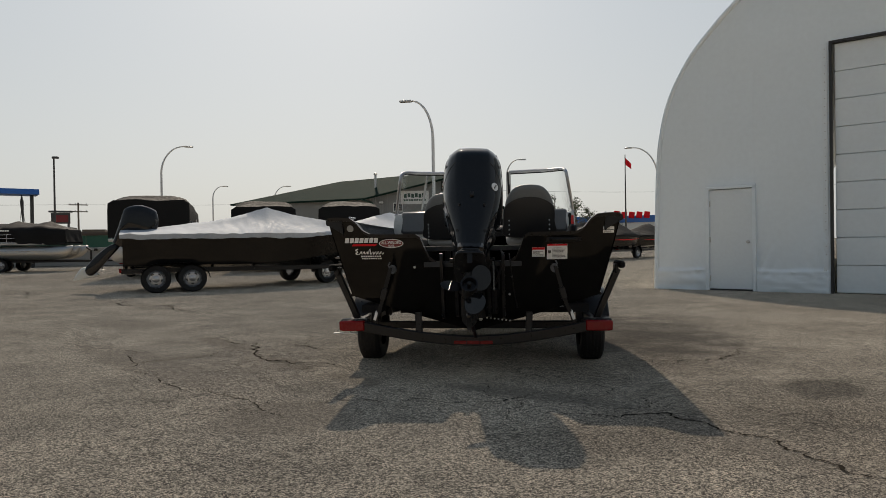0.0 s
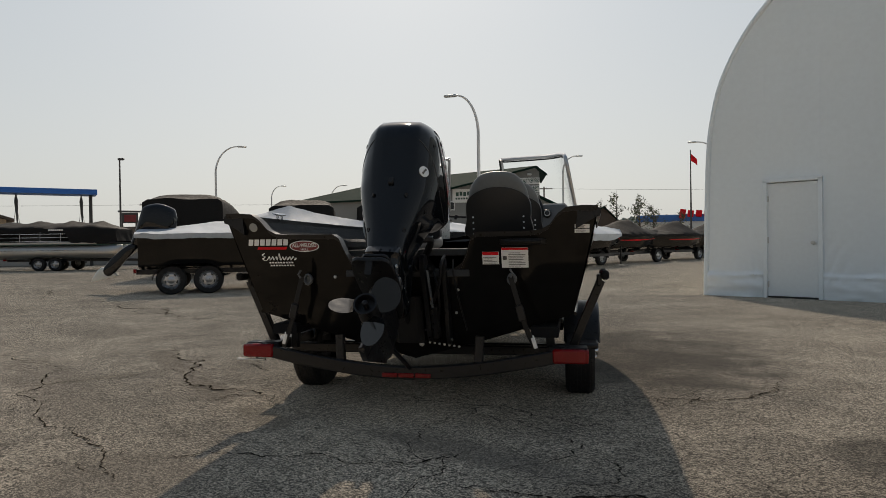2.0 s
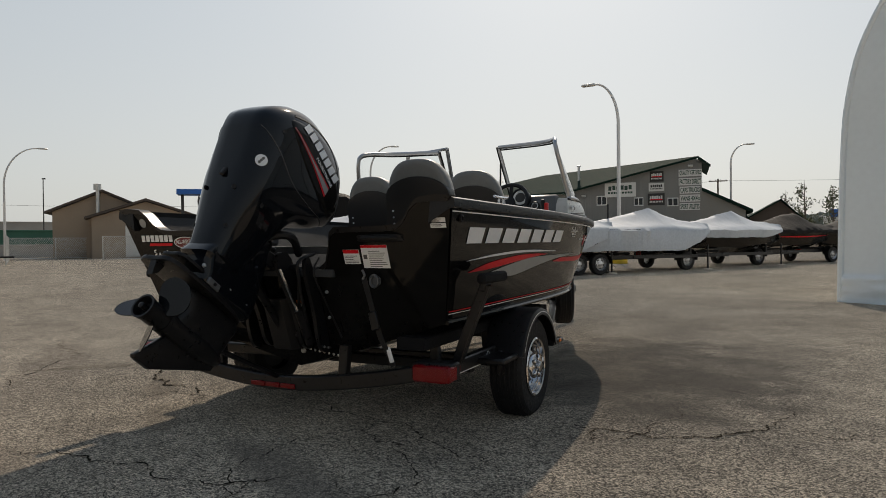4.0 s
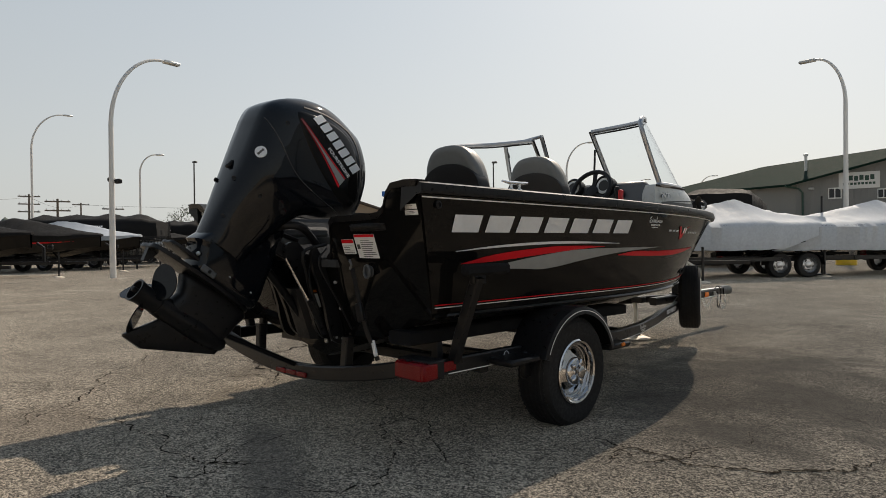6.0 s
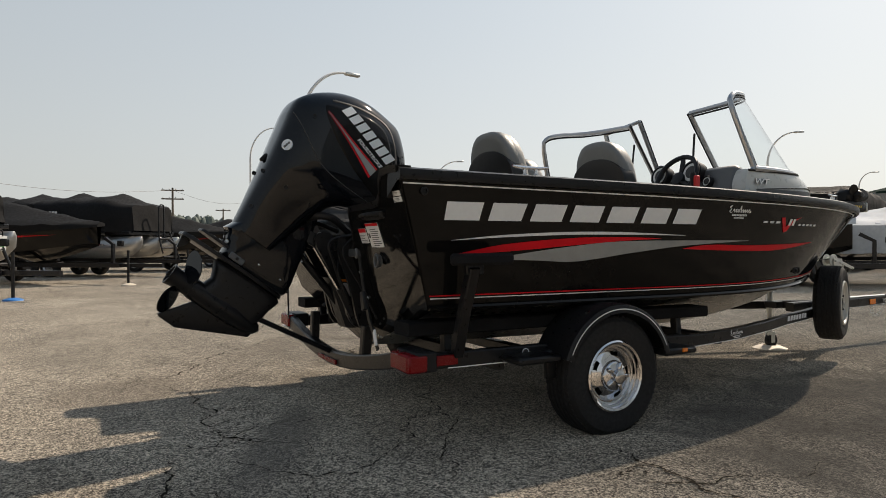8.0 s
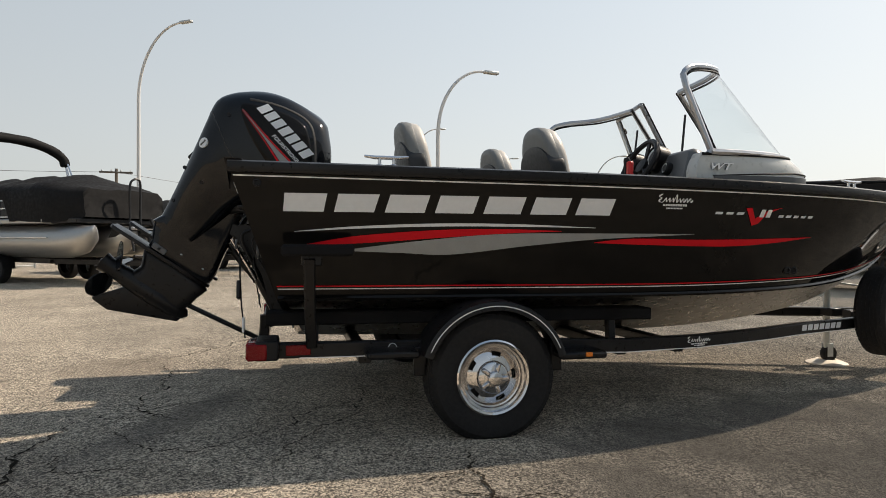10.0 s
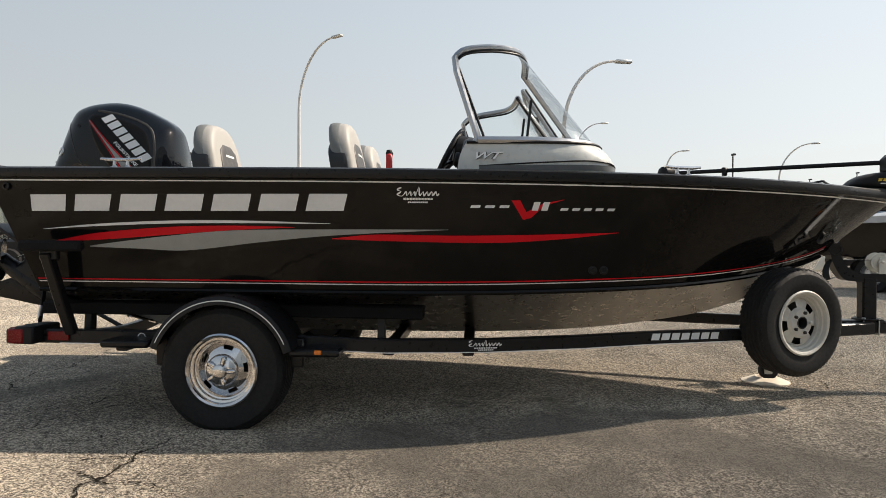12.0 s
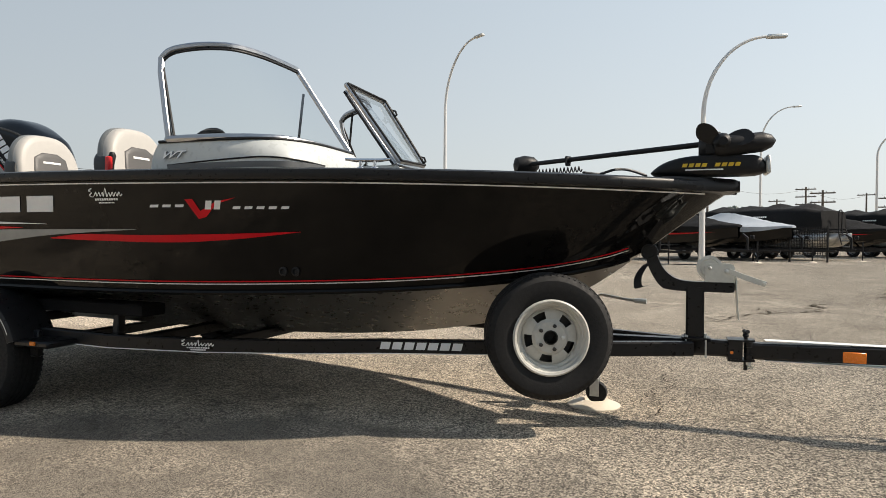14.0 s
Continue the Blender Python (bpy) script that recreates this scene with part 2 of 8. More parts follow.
    def lathe(self, prof, m, n=32, ends=True):
        """Profile of (radius, height) turned about the matrix's z axis."""
        vs, fs, k = [], [], len(prof)
        for r, h in prof:
            for j in range(n):
                w = 2 * math.pi * j / n
                vs.append(m @ Vector((r * math.cos(w), r * math.sin(w), h)))
        for i in range(k - 1):
            for j in range(n):
                fs.append((i * n + j, i * n + (j + 1) % n, (i + 1) * n + (j + 1) % n, (i + 1) * n + j))
        if ends:
            fs += [tuple(range(n))[::-1], tuple((k - 1) * n + j for j in range(n))]
        return self.add(vs, fs)

    def loft(self, rows, wrap=False, caps=False):
        """Skin over rows of equally many points."""
        n = len(rows[0])
        vs = [p for r in rows for p in r]
        fs = []
        for i in range(len(rows) - 1):
            for j in range(n if wrap else n - 1):
                fs.append((i * n + j, i * n + (j + 1) % n, (i + 1) * n + (j + 1) % n, (i + 1) * n + j))
        if caps:
            fs += [tuple(range(n))[::-1], tuple((len(rows) - 1) * n + j for j in range(n))]
        return self.add(vs, fs)

    def prism(self, poly, put, t0, t1):
        """Polygon of (a, b) between depths t0 and t1; put(a, b, t) gives the place."""
        n = len(poly)
        vs = [put(a, b, t0) for a, b in poly] + [put(a, b, t1) for a, b in poly]
        fs = [tuple(range(n))[::-1], tuple(range(n, 2 * n))] + [(j, (j + 1) % n, n + (j + 1) % n, n + j) for j in range(n)]
        return self.add(vs, fs)

    def pillow(self, poly, put, half, power=2.6, rings=6, width=None, flat=0.45):
        """Polygon of (a, b) blown up to a rounded body, half thick each side."""
        ca, cb = sum(p[0] for p in poly) / len(poly), sum(p[1] for p in poly) / len(poly)
        rows = []
        for k in range(-rings, rings + 1):
            w = math.sin(math.pi / 2 * k / rings)
            s = max(0.0, 1 - abs(w) ** power) ** (1 / power)
            s = flat + (1 - flat) * s if abs(k) < rings else flat - 0.04
            rows.append([put(ca + (a - ca) * s, cb + (b - cb) * s, w * half * (width(a, b) if width else 1)) for a, b in poly])
        return self.loft(rows, True, True)


def smooth_poly(pts, times=2):
    for _ in range(times):
        q = []
        for i, p in enumerate(pts):
            n = pts[(i + 1) % len(pts)]
            q += [(p[0] * 0.75 + n[0] * 0.25, p[1] * 0.75 + n[1] * 0.25), (p[0] * 0.25 + n[0] * 0.75, p[1] * 0.25 + n[1] * 0.75)]
        pts = q
    return pts


def closed_curve(pts, steps=4):
    """Smooth closed outline that passes through the points."""
    n, out = len(pts), []
    for i in range(n):
        a, b, c, d = (Vector(pts[(i + k) % n]) for k in (-1, 0, 1, 2))
        for k in range(steps):
            t = k / steps
            q = 0.5 * (2 * b + (c - a) * t + (2 * a - 5 * b + 4 * c - d) * t * t + (3 * b - a - 3 * c + d) * t ** 3)
            out.append((q[0], q[1]))
    return out


def smooth_path(pts, steps=6):
    """Catmull-Rom through 3D points."""
    P = [Vector(p) for p in pts]
    P = [P[0] * 2 - P[1]] + P + [P[-1] * 2 - P[-2]]
    out = []
    for i in range(1, len(P) - 2):
        for k in range(steps):
            t = k / steps
            a, b, c, d = P[i - 1], P[i], P[i + 1], P[i + 2]
            out.append(0.5 * (2 * b + (c - a) * t + (2 * a - 5 * b + 4 * c - d) * t * t + (3 * b - a - 3 * c + d) * t ** 3))
    return out + [P[-2]]


def lerp(table, x):
    """Smooth value at x of a table of (x, y)."""
    if x <= table[0][0]:
        return table[0][1]
    for i in range(len(table) - 1):
        (a, p), (b, q) = table[i], table[i + 1]
        if x <= b:
            t = (x - a) / (b - a)
            m0 = (q - table[i - 1][1]) / (b - table[i - 1][0]) if i else (q - p) / (b - a)
            m1 = (table[i + 2][1] - p) / (table[i + 2][0] - a) if i + 2 < len(table) else (q - p) / (b - a)
            h = b - a
            return (2 * t ** 3 - 3 * t * t + 1) * p + (t ** 3 - 2 * t * t + t) * h * m0 + (3 * t * t - 2 * t ** 3) * q + (t ** 3 - t * t) * h * m1
    return table[-1][1]


def data_of(name, g, material, angle=40):
    me = bpy.data.meshes.new(name)
    me.from_pydata([tuple(p) for p in g.v], [], g.f)
    bm = bmesh.new()
    bm.from_mesh(me)
    bmesh.ops.recalc_face_normals(bm, faces=bm.faces)
    bm.to_mesh(me)
    bm.free()
    me.materials.append(material)
    me.shade_smooth()
    me.set_sharp_from_angle(angle=radians(angle))
    return me


def part(name, g, material, parent=None, label="", angle=40):
    ob = new(name, data_of(name, g, material, angle))
    ob.parent = parent
    return tagged(ob, label)


def thing(name, m, label, category, group="", kind=""):
    ob = new(name)
    ob.empty_display_size = 0.2
    ob.matrix_world = m
    return tagged(ob, label, category, group, kind)


def words(text, height, width, put, depth=0.003, shear=0.0, bold=0.0):
    """Raised lettering; put(a, b, t) places a point a along, b up, t out. Starts at a = 0, b = 0."""
    cu = bpy.data.curves.new("lettering", "FONT")
    cu.body, cu.size, cu.shear, cu.offset, cu.resolution_u, cu.extrude = text, 1.0, shear, bold, 3, 0.5
    tmp = bpy.data.objects.new("lettering", cu)
    scene.collection.objects.link(tmp)
    me = bpy.data.meshes.new_from_object(tmp)
    bpy.data.objects.remove(tmp)
    xs = [q.co.x for q in me.vertices]
    ys = [q.co.y for q in me.vertices]
    x0, x1, y0, y1 = min(xs), max(xs), min(ys), max(ys)
    g = Geo()
    g.add([put((q.co.x - x0) / (x1 - x0) * width, (q.co.y - y0) / (y1 - y0) * height, depth * (q.co.z + 0.5)) for q in me.vertices], [tuple(p.vertices) for p in me.polygons])
    bpy.data.meshes.remove(me)
    return g


BOAT = pose(0.218, 4.877, 0, 0, 0, -6.0)
# ---- the ground ----
def asphalt():
    m = bpy.data.materials.new("worn_asphalt")
    m.use_nodes = True
    n, l = m.node_tree.nodes, m.node_tree.links
    b = n["Principled BSDF"]
    b.inputs["Specular IOR Level"].default_value = 0.04
    tc = n.new("ShaderNodeTexCoord")

    def tex(kind, scale, detail=4, **extra):
        t = n.new("ShaderNodeTex" + kind)
        t.inputs["Scale"].default_value = scale
        if "Detail" in t.inputs:
            t.inputs["Detail"].default_value = detail
        for k, v in extra.items():
            t.inputs[k].default_value = v
        if kind == "Voronoi":
            t.voronoi_dimensions = "2D"
        l.new(tc.outputs["Object"], t.inputs["Vector"])
        return t

    def ramp(src, stops):
        r = n.new("ShaderNodeValToRGB")
        e = r.color_ramp.elements
        while len(e) < len(stops):
            e.new(0.5)
        for q, (p, c) in zip(e, stops):
            q.position, q.color = p, (*c, 1)
        l.new(src, r.inputs[0])
        return r.outputs[0]

    def blend(kind, f, a, c):
        x = n.new("ShaderNodeMix")
        x.data_type, x.blend_type = "RGBA", kind
        for s, v in (("Factor", f), ("A", a), ("B", c)):
            if isinstance(v, (int, float)):
                x.inputs[s].default_value = v
            elif isinstance(v, tuple):
                x.inputs[s].default_value = (*v, 1)
            else:
                l.new(v, x.inputs[s])
        return x.outputs["Result"]

    def blotch(x, y, rx, ry, turn, ragged=0.5, soft=0.25):
        """Mask of an uneven round area of the lot."""
        mp = n.new("ShaderNodeMapping")
        mp.vector_type = "TEXTURE"
        mp.inputs["Location"].default_value = (x, y, 0)
        mp.inputs["Rotation"].default_value = (0, 0, radians(turn))
        mp.inputs["Scale"].default_value = (rx, ry, 1)
        l.new(tc.outputs["Object"], mp.inputs["Vector"])
        ln = n.new("ShaderNodeVectorMath")
        ln.operation = "LENGTH"
        l.new(mp.outputs[0], ln.inputs[0])
        add = n.new("ShaderNodeMath")
        add.operation = "MULTIPLY_ADD"
        l.new(tex("Noise", 2.2, 5).outputs["Fac"], add.inputs[0])
        add.inputs[1].default_value = ragged
        l.new(ln.outputs["Value"], add.inputs[2])
        return ramp(add.outputs[0], ((min(0.99, 0.72 + ragged * 0.5 - soft), (1, 1, 1)), (min(1.0, 0.80 + ragged * 0.5), (0, 0, 0))))

    patch = tex("Noise", 0.35, 5, Roughness=0.55)
    blot = tex("Noise", 1.5, 3, Roughness=0.5)
    grit = tex("Noise", 230, 3, Roughness=0.7)
    speck = tex("Noise", 210, 3, Roughness=0.6)
    stones = tex("Voronoi", 140)
    chips = tex("Voronoi", 300)
    mottle = tex("Noise", 7.0, 2, Roughness=0.45)
    pebble = tex("Voronoi", 42)
    cobble = tex("Voronoi", 82)
    tone = ramp(patch.outputs["Fac"], ((0.30, (0.090, 0.0847, 0.0766)), (0.5, (0.1065, 0.100, 0.0905)), (0.70, (0.126, 0.1185, 0.1072))))
    tone = blend("MULTIPLY", 0.55, tone, ramp(blot.outputs["Fac"], ((0.3, (0.66, 0.66, 0.67)), (0.7, (1.30, 1.28, 1.26)))))
    tone = blend("MULTIPLY", 0.22, tone, ramp(mottle.outputs["Fac"], ((0.3, (0.66, 0.66, 0.66)), (0.7, (1.30, 1.29, 1.28)))))
    # stones of many tones in a dark binder, close together
    def stony(cells, pale, dark):
        """Tone of each stone, darker towards its rim where the binder shows."""
        pick = n.new("ShaderNodeSeparateColor")
        l.new(cells.outputs["Color"], pick.inputs[0])
        s = ramp(pick.outputs[0], ((0.0, (dark, dark, dark)), (0.50, (0.79, 0.788, 0.785)), (0.76, (1.0, 0.99, 0.97)), (0.90, (pale * 0.78, pale * 0.765, pale * 0.74)), (1.0, (pale * 1.35, pale * 1.32, pale * 1.26))))
        return blend("MULTIPLY", 0.35, s, ramp(cells.outputs["Distance"], ((0.30, (1.10, 1.10, 1.10)), (0.65, (0.70, 0.70, 0.70)))))
    rough_skin = stony(stones, 2.5, 0.70)
    rough_skin = blend("MULTIPLY", 0.6, rough_skin, stony(chips, 2.1, 0.66))
    rough_skin = blend("MULTIPLY", 0.5, rough_skin, stony(cobble, 1.7, 0.58))
    rough_skin = blend("MULTIPLY", 0.5, rough_skin, ramp(speck.outputs["Fac"], ((0.32, (0.76, 0.76, 0.76)), (0.68, (1.24, 1.24, 1.24)))))
    big = blend("MULTIPLY", 1.0, ramp(pebble.outputs["Color"], ((0.86, (0, 0, 0)), (0.94, (0.7, 0.7, 0.7)))), ramp(pebble.outputs["Distance"], ((0.16, (1, 1, 1)), (0.30, (0, 0, 0)))))
    rough_skin = blend("MIX", big, rough_skin, (2.3, 2.2, 2.05))
    flecks = blend("MULTIPLY", 1.0, big, (0.7, 0.7, 0.7))
    fine_skin = blend("MULTIPLY", 0.5, stony(chips, 2.0, 0.85), ramp(speck.outputs["Fac"], ((0.30, (0.78, 0.775, 0.77)), (0.70, (1.12, 1.11, 1.09)))))
    fine_skin = blend("MIX", flecks, fine_skin, (2.4, 2.3, 2.15))
    # a smoother resurfaced area beside the boat, worn through in places
    smooth_area = blotch(2.05, 7.45, 2.1, 3.1, 5, 0.8, 0.35)
    worn = ramp(blot.outputs["Fac"], ((0.34, (0.25, 0.25, 0.25)), (0.56, (0.9, 0.9, 0.9))))
    skin = blend("MIX", blend("MULTIPLY", 1.0, smooth_area, worn), rough_skin, fine_skin)
    tone = blend("MULTIPLY", 1.0, tone, skin)
    # broad ragged areas where the tone drops towards half
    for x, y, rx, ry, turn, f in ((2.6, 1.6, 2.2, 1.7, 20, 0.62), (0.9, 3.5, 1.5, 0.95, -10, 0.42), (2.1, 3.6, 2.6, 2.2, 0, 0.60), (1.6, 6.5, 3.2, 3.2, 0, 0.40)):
        dark_area = blotch(x, y, rx, ry, turn, 0.7, 0.55)
        tone = blend("MIX", blend("MULTIPLY", 1.0, dark_area, (f, f, f)), tone, blend("MULTIPLY", 1.0, tone, (0.50, 0.49, 0.48)))
    # pale worn strips along the old joint, dark oily spots
    for x, y, rx, ry, turn, f, c in ((-1.0, 4.0, 0.75, 0.6, -35, 0.75, (0.136, 0.123, 0.107)), (-2.9, 6.1, 2.6, 0.45, -46, 0.5, (0.125, 0.113, 0.099)), (0.5, 4.55, 0.75, 0.28, -35, 0.65, (0.130, 0.120, 0.107)),
                                     (0.62, 4.45, 1.25, 0.17, -31, 0.65, (0.118, 0.109, 0.099)), (-2.45, 7.1, 0.95, 0.22, -53, 0.75, (0.139, 0.126, 0.108)), (-1.45, 5.85, 0.80, 0.20, -52, 0.8, (0.141, 0.128, 0.110)), (-0.72, 5.08, 0.55, 0.17, -48, 0.8, (0.141, 0.128, 0.110)), (-2.6, 6.15, 0.62, 0.13, 40, 0.75, (0.139, 0.126, 0.108)), (2.66, 4.50, 0.55, 0.42, 40, 0.62, (0.048, 0.045, 0.041)), (1.55, 3.35, 0.9, 0.22, -62, 0.5, (0.125, 0.113, 0.100)), (3.1, 8.4, 0.8, 1.0, 0, 0.25, (0.069, 0.066, 0.060)), (-4.6, 9.2, 1.8, 0.7, -40, 0.3, (0.074, 0.069, 0.063)), (-0.9, 9.3, 0.9, 0.35, 15, 0.4, (0.136, 0.123, 0.107))):
        mk = blotch(x, y, rx, ry, turn)
        sc = n.new("ShaderNodeMix")
        sc.data_type, sc.blend_type = "RGBA", "MULTIPLY"
        sc.inputs["Factor"].default_value = 1.0
        sc.inputs["B"].default_value = (f, f, f, 1)
        l.new(mk, sc.inputs["A"])
        tone = blend("MIX", sc.outputs["Result"], tone, blend("MULTIPLY", 0.8, c, blend("MIX", 0.35, fine_skin, rough_skin)))
    # overall grey of the weathered binder
    tone = blend("MULTIPLY", 1.0, tone, (0.770, 0.76, 0.752))
    # hairline cracks, warped and broken up
    warp = n.new("ShaderNodeMix")
    warp.data_type, warp.blend_type = "RGBA", "LINEAR_LIGHT"
    warp.inputs["Factor"].default_value = 0.16
    l.new(tc.outputs["Object"], warp.inputs["A"])
    l.new(tex("Noise", 4.0, 8, Roughness=0.65).outputs["Color"], warp.inputs["B"])
    edge = n.new("ShaderNodeTexVoronoi")
    edge.feature = "DISTANCE_TO_EDGE"
    edge.inputs["Scale"].default_value = 1.9
    l.new(warp.outputs["Result"], edge.inputs["Vector"])
    line = ramp(edge.outputs["Distance"], ((0.0, (1, 1, 1)), (0.007, (0.8, 0.8, 0.8)), (0.016, (0, 0, 0))))
    brk = ramp(tex("Noise", 0.8, 4).outputs["Fac"], ((0.47, (0, 0, 0)), (0.62, (0.55, 0.55, 0.55))))
    crack = blend("MULTIPLY", 1.0, line, brk)
    tone = blend("MIX", crack, tone, (0.026, 0.023, 0.020))
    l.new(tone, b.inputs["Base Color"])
    b.inputs["Roughness"].default_value = 1.0
    b.inputs["Diffuse Roughness"].default_value = 1.0
    h = n.new("ShaderNodeMath")
    h.operation = "MULTIPLY_ADD"
    l.new(stones.outputs["Distance"], h.inputs[0])
    h.inputs[1].default_value = -0.35
    l.new(grit.outputs["Fac"], h.inputs[2])
    bp = n.new("ShaderNodeBump")
    bp.inputs["Strength"].default_value, bp.inputs["Distance"].default_value = 0.16, 0.006
    l.new(h.outputs[0], bp.inputs["Height"])
    l.new(bp.outputs["Normal"], b.inputs["Normal"])
    return m


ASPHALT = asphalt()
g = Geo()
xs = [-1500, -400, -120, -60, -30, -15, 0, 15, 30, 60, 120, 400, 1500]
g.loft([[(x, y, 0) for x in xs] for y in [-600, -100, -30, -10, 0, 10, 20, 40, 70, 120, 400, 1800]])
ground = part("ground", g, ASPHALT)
tagged(ground, "cracked weathered grey asphalt of the sales lot", "ground", kind="structure")

# open cracks in the asphalt
CRACK = mat("crack_dirt", (0.026, 0.023, 0.019), 1.0, 0, 0.5, 30, 0.5, 200, spec=0.0)


def crack(points, width, seed, branches=2):
    """A wandering crack through a few points of the lot."""
    r = random.Random(seed)
    line = [Vector((x, y, 0)) for x, y in points]
    for k in range(5):
        out = [line[0]]
        for a, b in zip(line, line[1:]):
            d = b - a
            out += [(a + b) / 2 + Vector((-d.y, d.x, 0)) * r.gauss(0, 0.15), b]
        line = out
    g = Geo()
    rows = []
    for k, p in enumerate(line):
        d = (line[min(k + 1, len(line) - 1)] - line[max(k - 1, 0)]).normalized()
        w = width * 0.36 * max(0.22, r.gauss(0.45, 0.32)) * min(1, 4 * (k + 1) / len(line), 4 * (len(line) - k) / len(line))
        s_ = Vector((-d.y, d.x, 0))
        rows.append([p + s_ * w + Vector((0, 0, 0.0055)), p - s_ * w * r.uniform(0.4, 1.2) + Vector((0, 0, 0.0055))])
    g.loft(rows)
    tagged(part("crack", g, CRACK, ground, "", 180), kind="stuff")
    for k in range(branches):
        i_ = r.randrange(len(line) // 5, len(line) - 2)
        a = r.uniform(0, 6.28)
        L = r.uniform(0.25, 0.8)
        crack([(line[i_].x, line[i_].y), (line[i_].x + math.cos(a) * L * 0.5, line[i_].y + math.sin(a) * L * 0.5), (line[i_].x + math.cos(a + 0.5) * L, line[i_].y + math.sin(a + 0.5) * L)], width * 0.45, seed * 13 + k, 0)


for seed, (pts, w) in enumerate((
        ([(-2.84, 8.03), (-2.3, 7.04), (-1.86, 6.29), (-1.31, 5.8), (-0.66, 5.25)], 0.050),
        ([(-5.18, 8.37), (-4.32, 7.46), (-2.8, 5.87), (-1.76, 4.77), (-1.12, 4.06), (-1.0, 3.95)], 0.026),
        ([(-3.3, 5.9), (-2.52, 6.17), (-2.17, 6.57), (-1.66, 6.15)], 0.020),
        ([(-2.1, 8.0), (-1.5, 7.1), (-0.99, 6.54), (-0.3, 6.2)], 0.024),
        ([(1.45, 5.78), (1.75, 5.64), (2.1, 5.57), (2.45, 5.68), (2.72, 6.0), (2.93, 6.55)], 0.040),
        ([(0.4, 3.95), (1.05, 3.84), (1.51, 3.60), (1.75, 3.05), (1.95, 2.3)], 0.040),
        ([(-12.5, 18.2), (-10.9, 16.8), (-8.4, 13.8), (-6.1, 12.1), (-4.5, 10.9), (-2.81, 8.77)], 0.070),
        ([(1.6, 4.7), (1.24, 4.95), (0.95, 5.16), (0.33, 5.52), (-0.4, 5.85)], 0.022),
        ([(0.6, 4.2), (1.2, 4.6), (0.92, 5.04), (0.4, 5.5)], 0.020),
        ([(-1.6, 4.5), (-0.6, 4.35), (0.0, 4.26), (0.44, 4.33), (0.7, 4.6)], 0.024),
        ([(0.15, 3.4), (0.5, 4.2), (0.4, 5.0), (0.7, 5.5)], 0.016),
        ([(-0.96, 9.5), (-0.4, 9.53), (0.15, 9.43), (0.53, 9.43), (1.0, 9.7)], 0.018),
        ([(-3.0, 9.9), (-3.9, 10.6), (-4.9, 11.2), (-6.05, 12.05), (-7.2, 13.4)], 0.050),
        ([(1.9, 5.45), (2.06, 5.60), (2.2, 5.9)], 0.024),
        ([(2.3, 4.2), (2.6, 3.4), (3.1, 2.6)], 0.016))):
    crack(pts, w, seed + 3)

# ---- the fishing boat ----
SHEER = [(-0.06, 1.098), (0.5, 1.118), (1.0, 1.13), (1.5, 1.135), (2.0, 1.125), (2.5, 1.09), (3.0, 1.01), (3.35, 0.93), (3.7, 0.81), (4.0, 0.68), (4.3, 0.51), (4.6, 0.31), (4.8, 0.17), (4.9, 0.10)]
SHEER_Z = [(-0.06, 1.262), (0.8, 1.254), (1.6, 1.248), (2.4, 1.240), (3.3, 1.232), (4.2, 1.218), (4.9, 1.205)]
CHINE = [(-0.06, 0.965), (1.0, 0.975), (2.0, 0.965), (2.5, 0.925), (3.0, 0.80), (3.5, 0.58), (3.9, 0.355), (4.2, 0.18), (4.45, 0.04), (4.55, 0.012), (4.95, 0.012)]
CHINE_Z = [(-0.06, 0.660), (1.0, 0.656), (2.1, 0.652), (3.04, 0.666), (3.5, 0.684), (3.9, 0.718), (4.2, 0.764), (4.45, 0.838), (4.6, 0.950), (4.75, 1.064), (4.90, 1.172), (4.95, 1.180)]
KEEL_Z = [(-0.06, 0.365), (1.0, 0.345), (2.2, 0.335), (3.0, 0.365), (3.66, 0.455), (4.0, 0.56), (4.264, 0.698), (4.45, 0.832), (4.6, 0.946), (4.75, 1.060), (4.90, 1.168), (4.95, 1.178)]


def rake(z):
    """How far the transom leans aft at a height."""
    return 0.175 - (z - 0.60) * 0.34


def side_u(v, z):
    zc, zg = lerp(CHINE_Z, v), lerp(SHEER_Z, v) - 0.02
    s = (z - zc) / (zg - zc)
    return lerp(CHINE, v) + (lerp(SHEER, v) - lerp(CHINE, v)) * (s + 0.16 * s * (1 - s))


boat = thing("fishing_boat", BOAT, "black aluminium fishing boat with red and silver stripes, on its trailer", "boat")
stations = [k / 60 * 4.91 for k in range(61)]


def shifted(v, z):
    """Stern stations follow the transom's rake."""
    return v + rake(z) * max(0, 1 - v / 0.5) if v < 0.5 else v


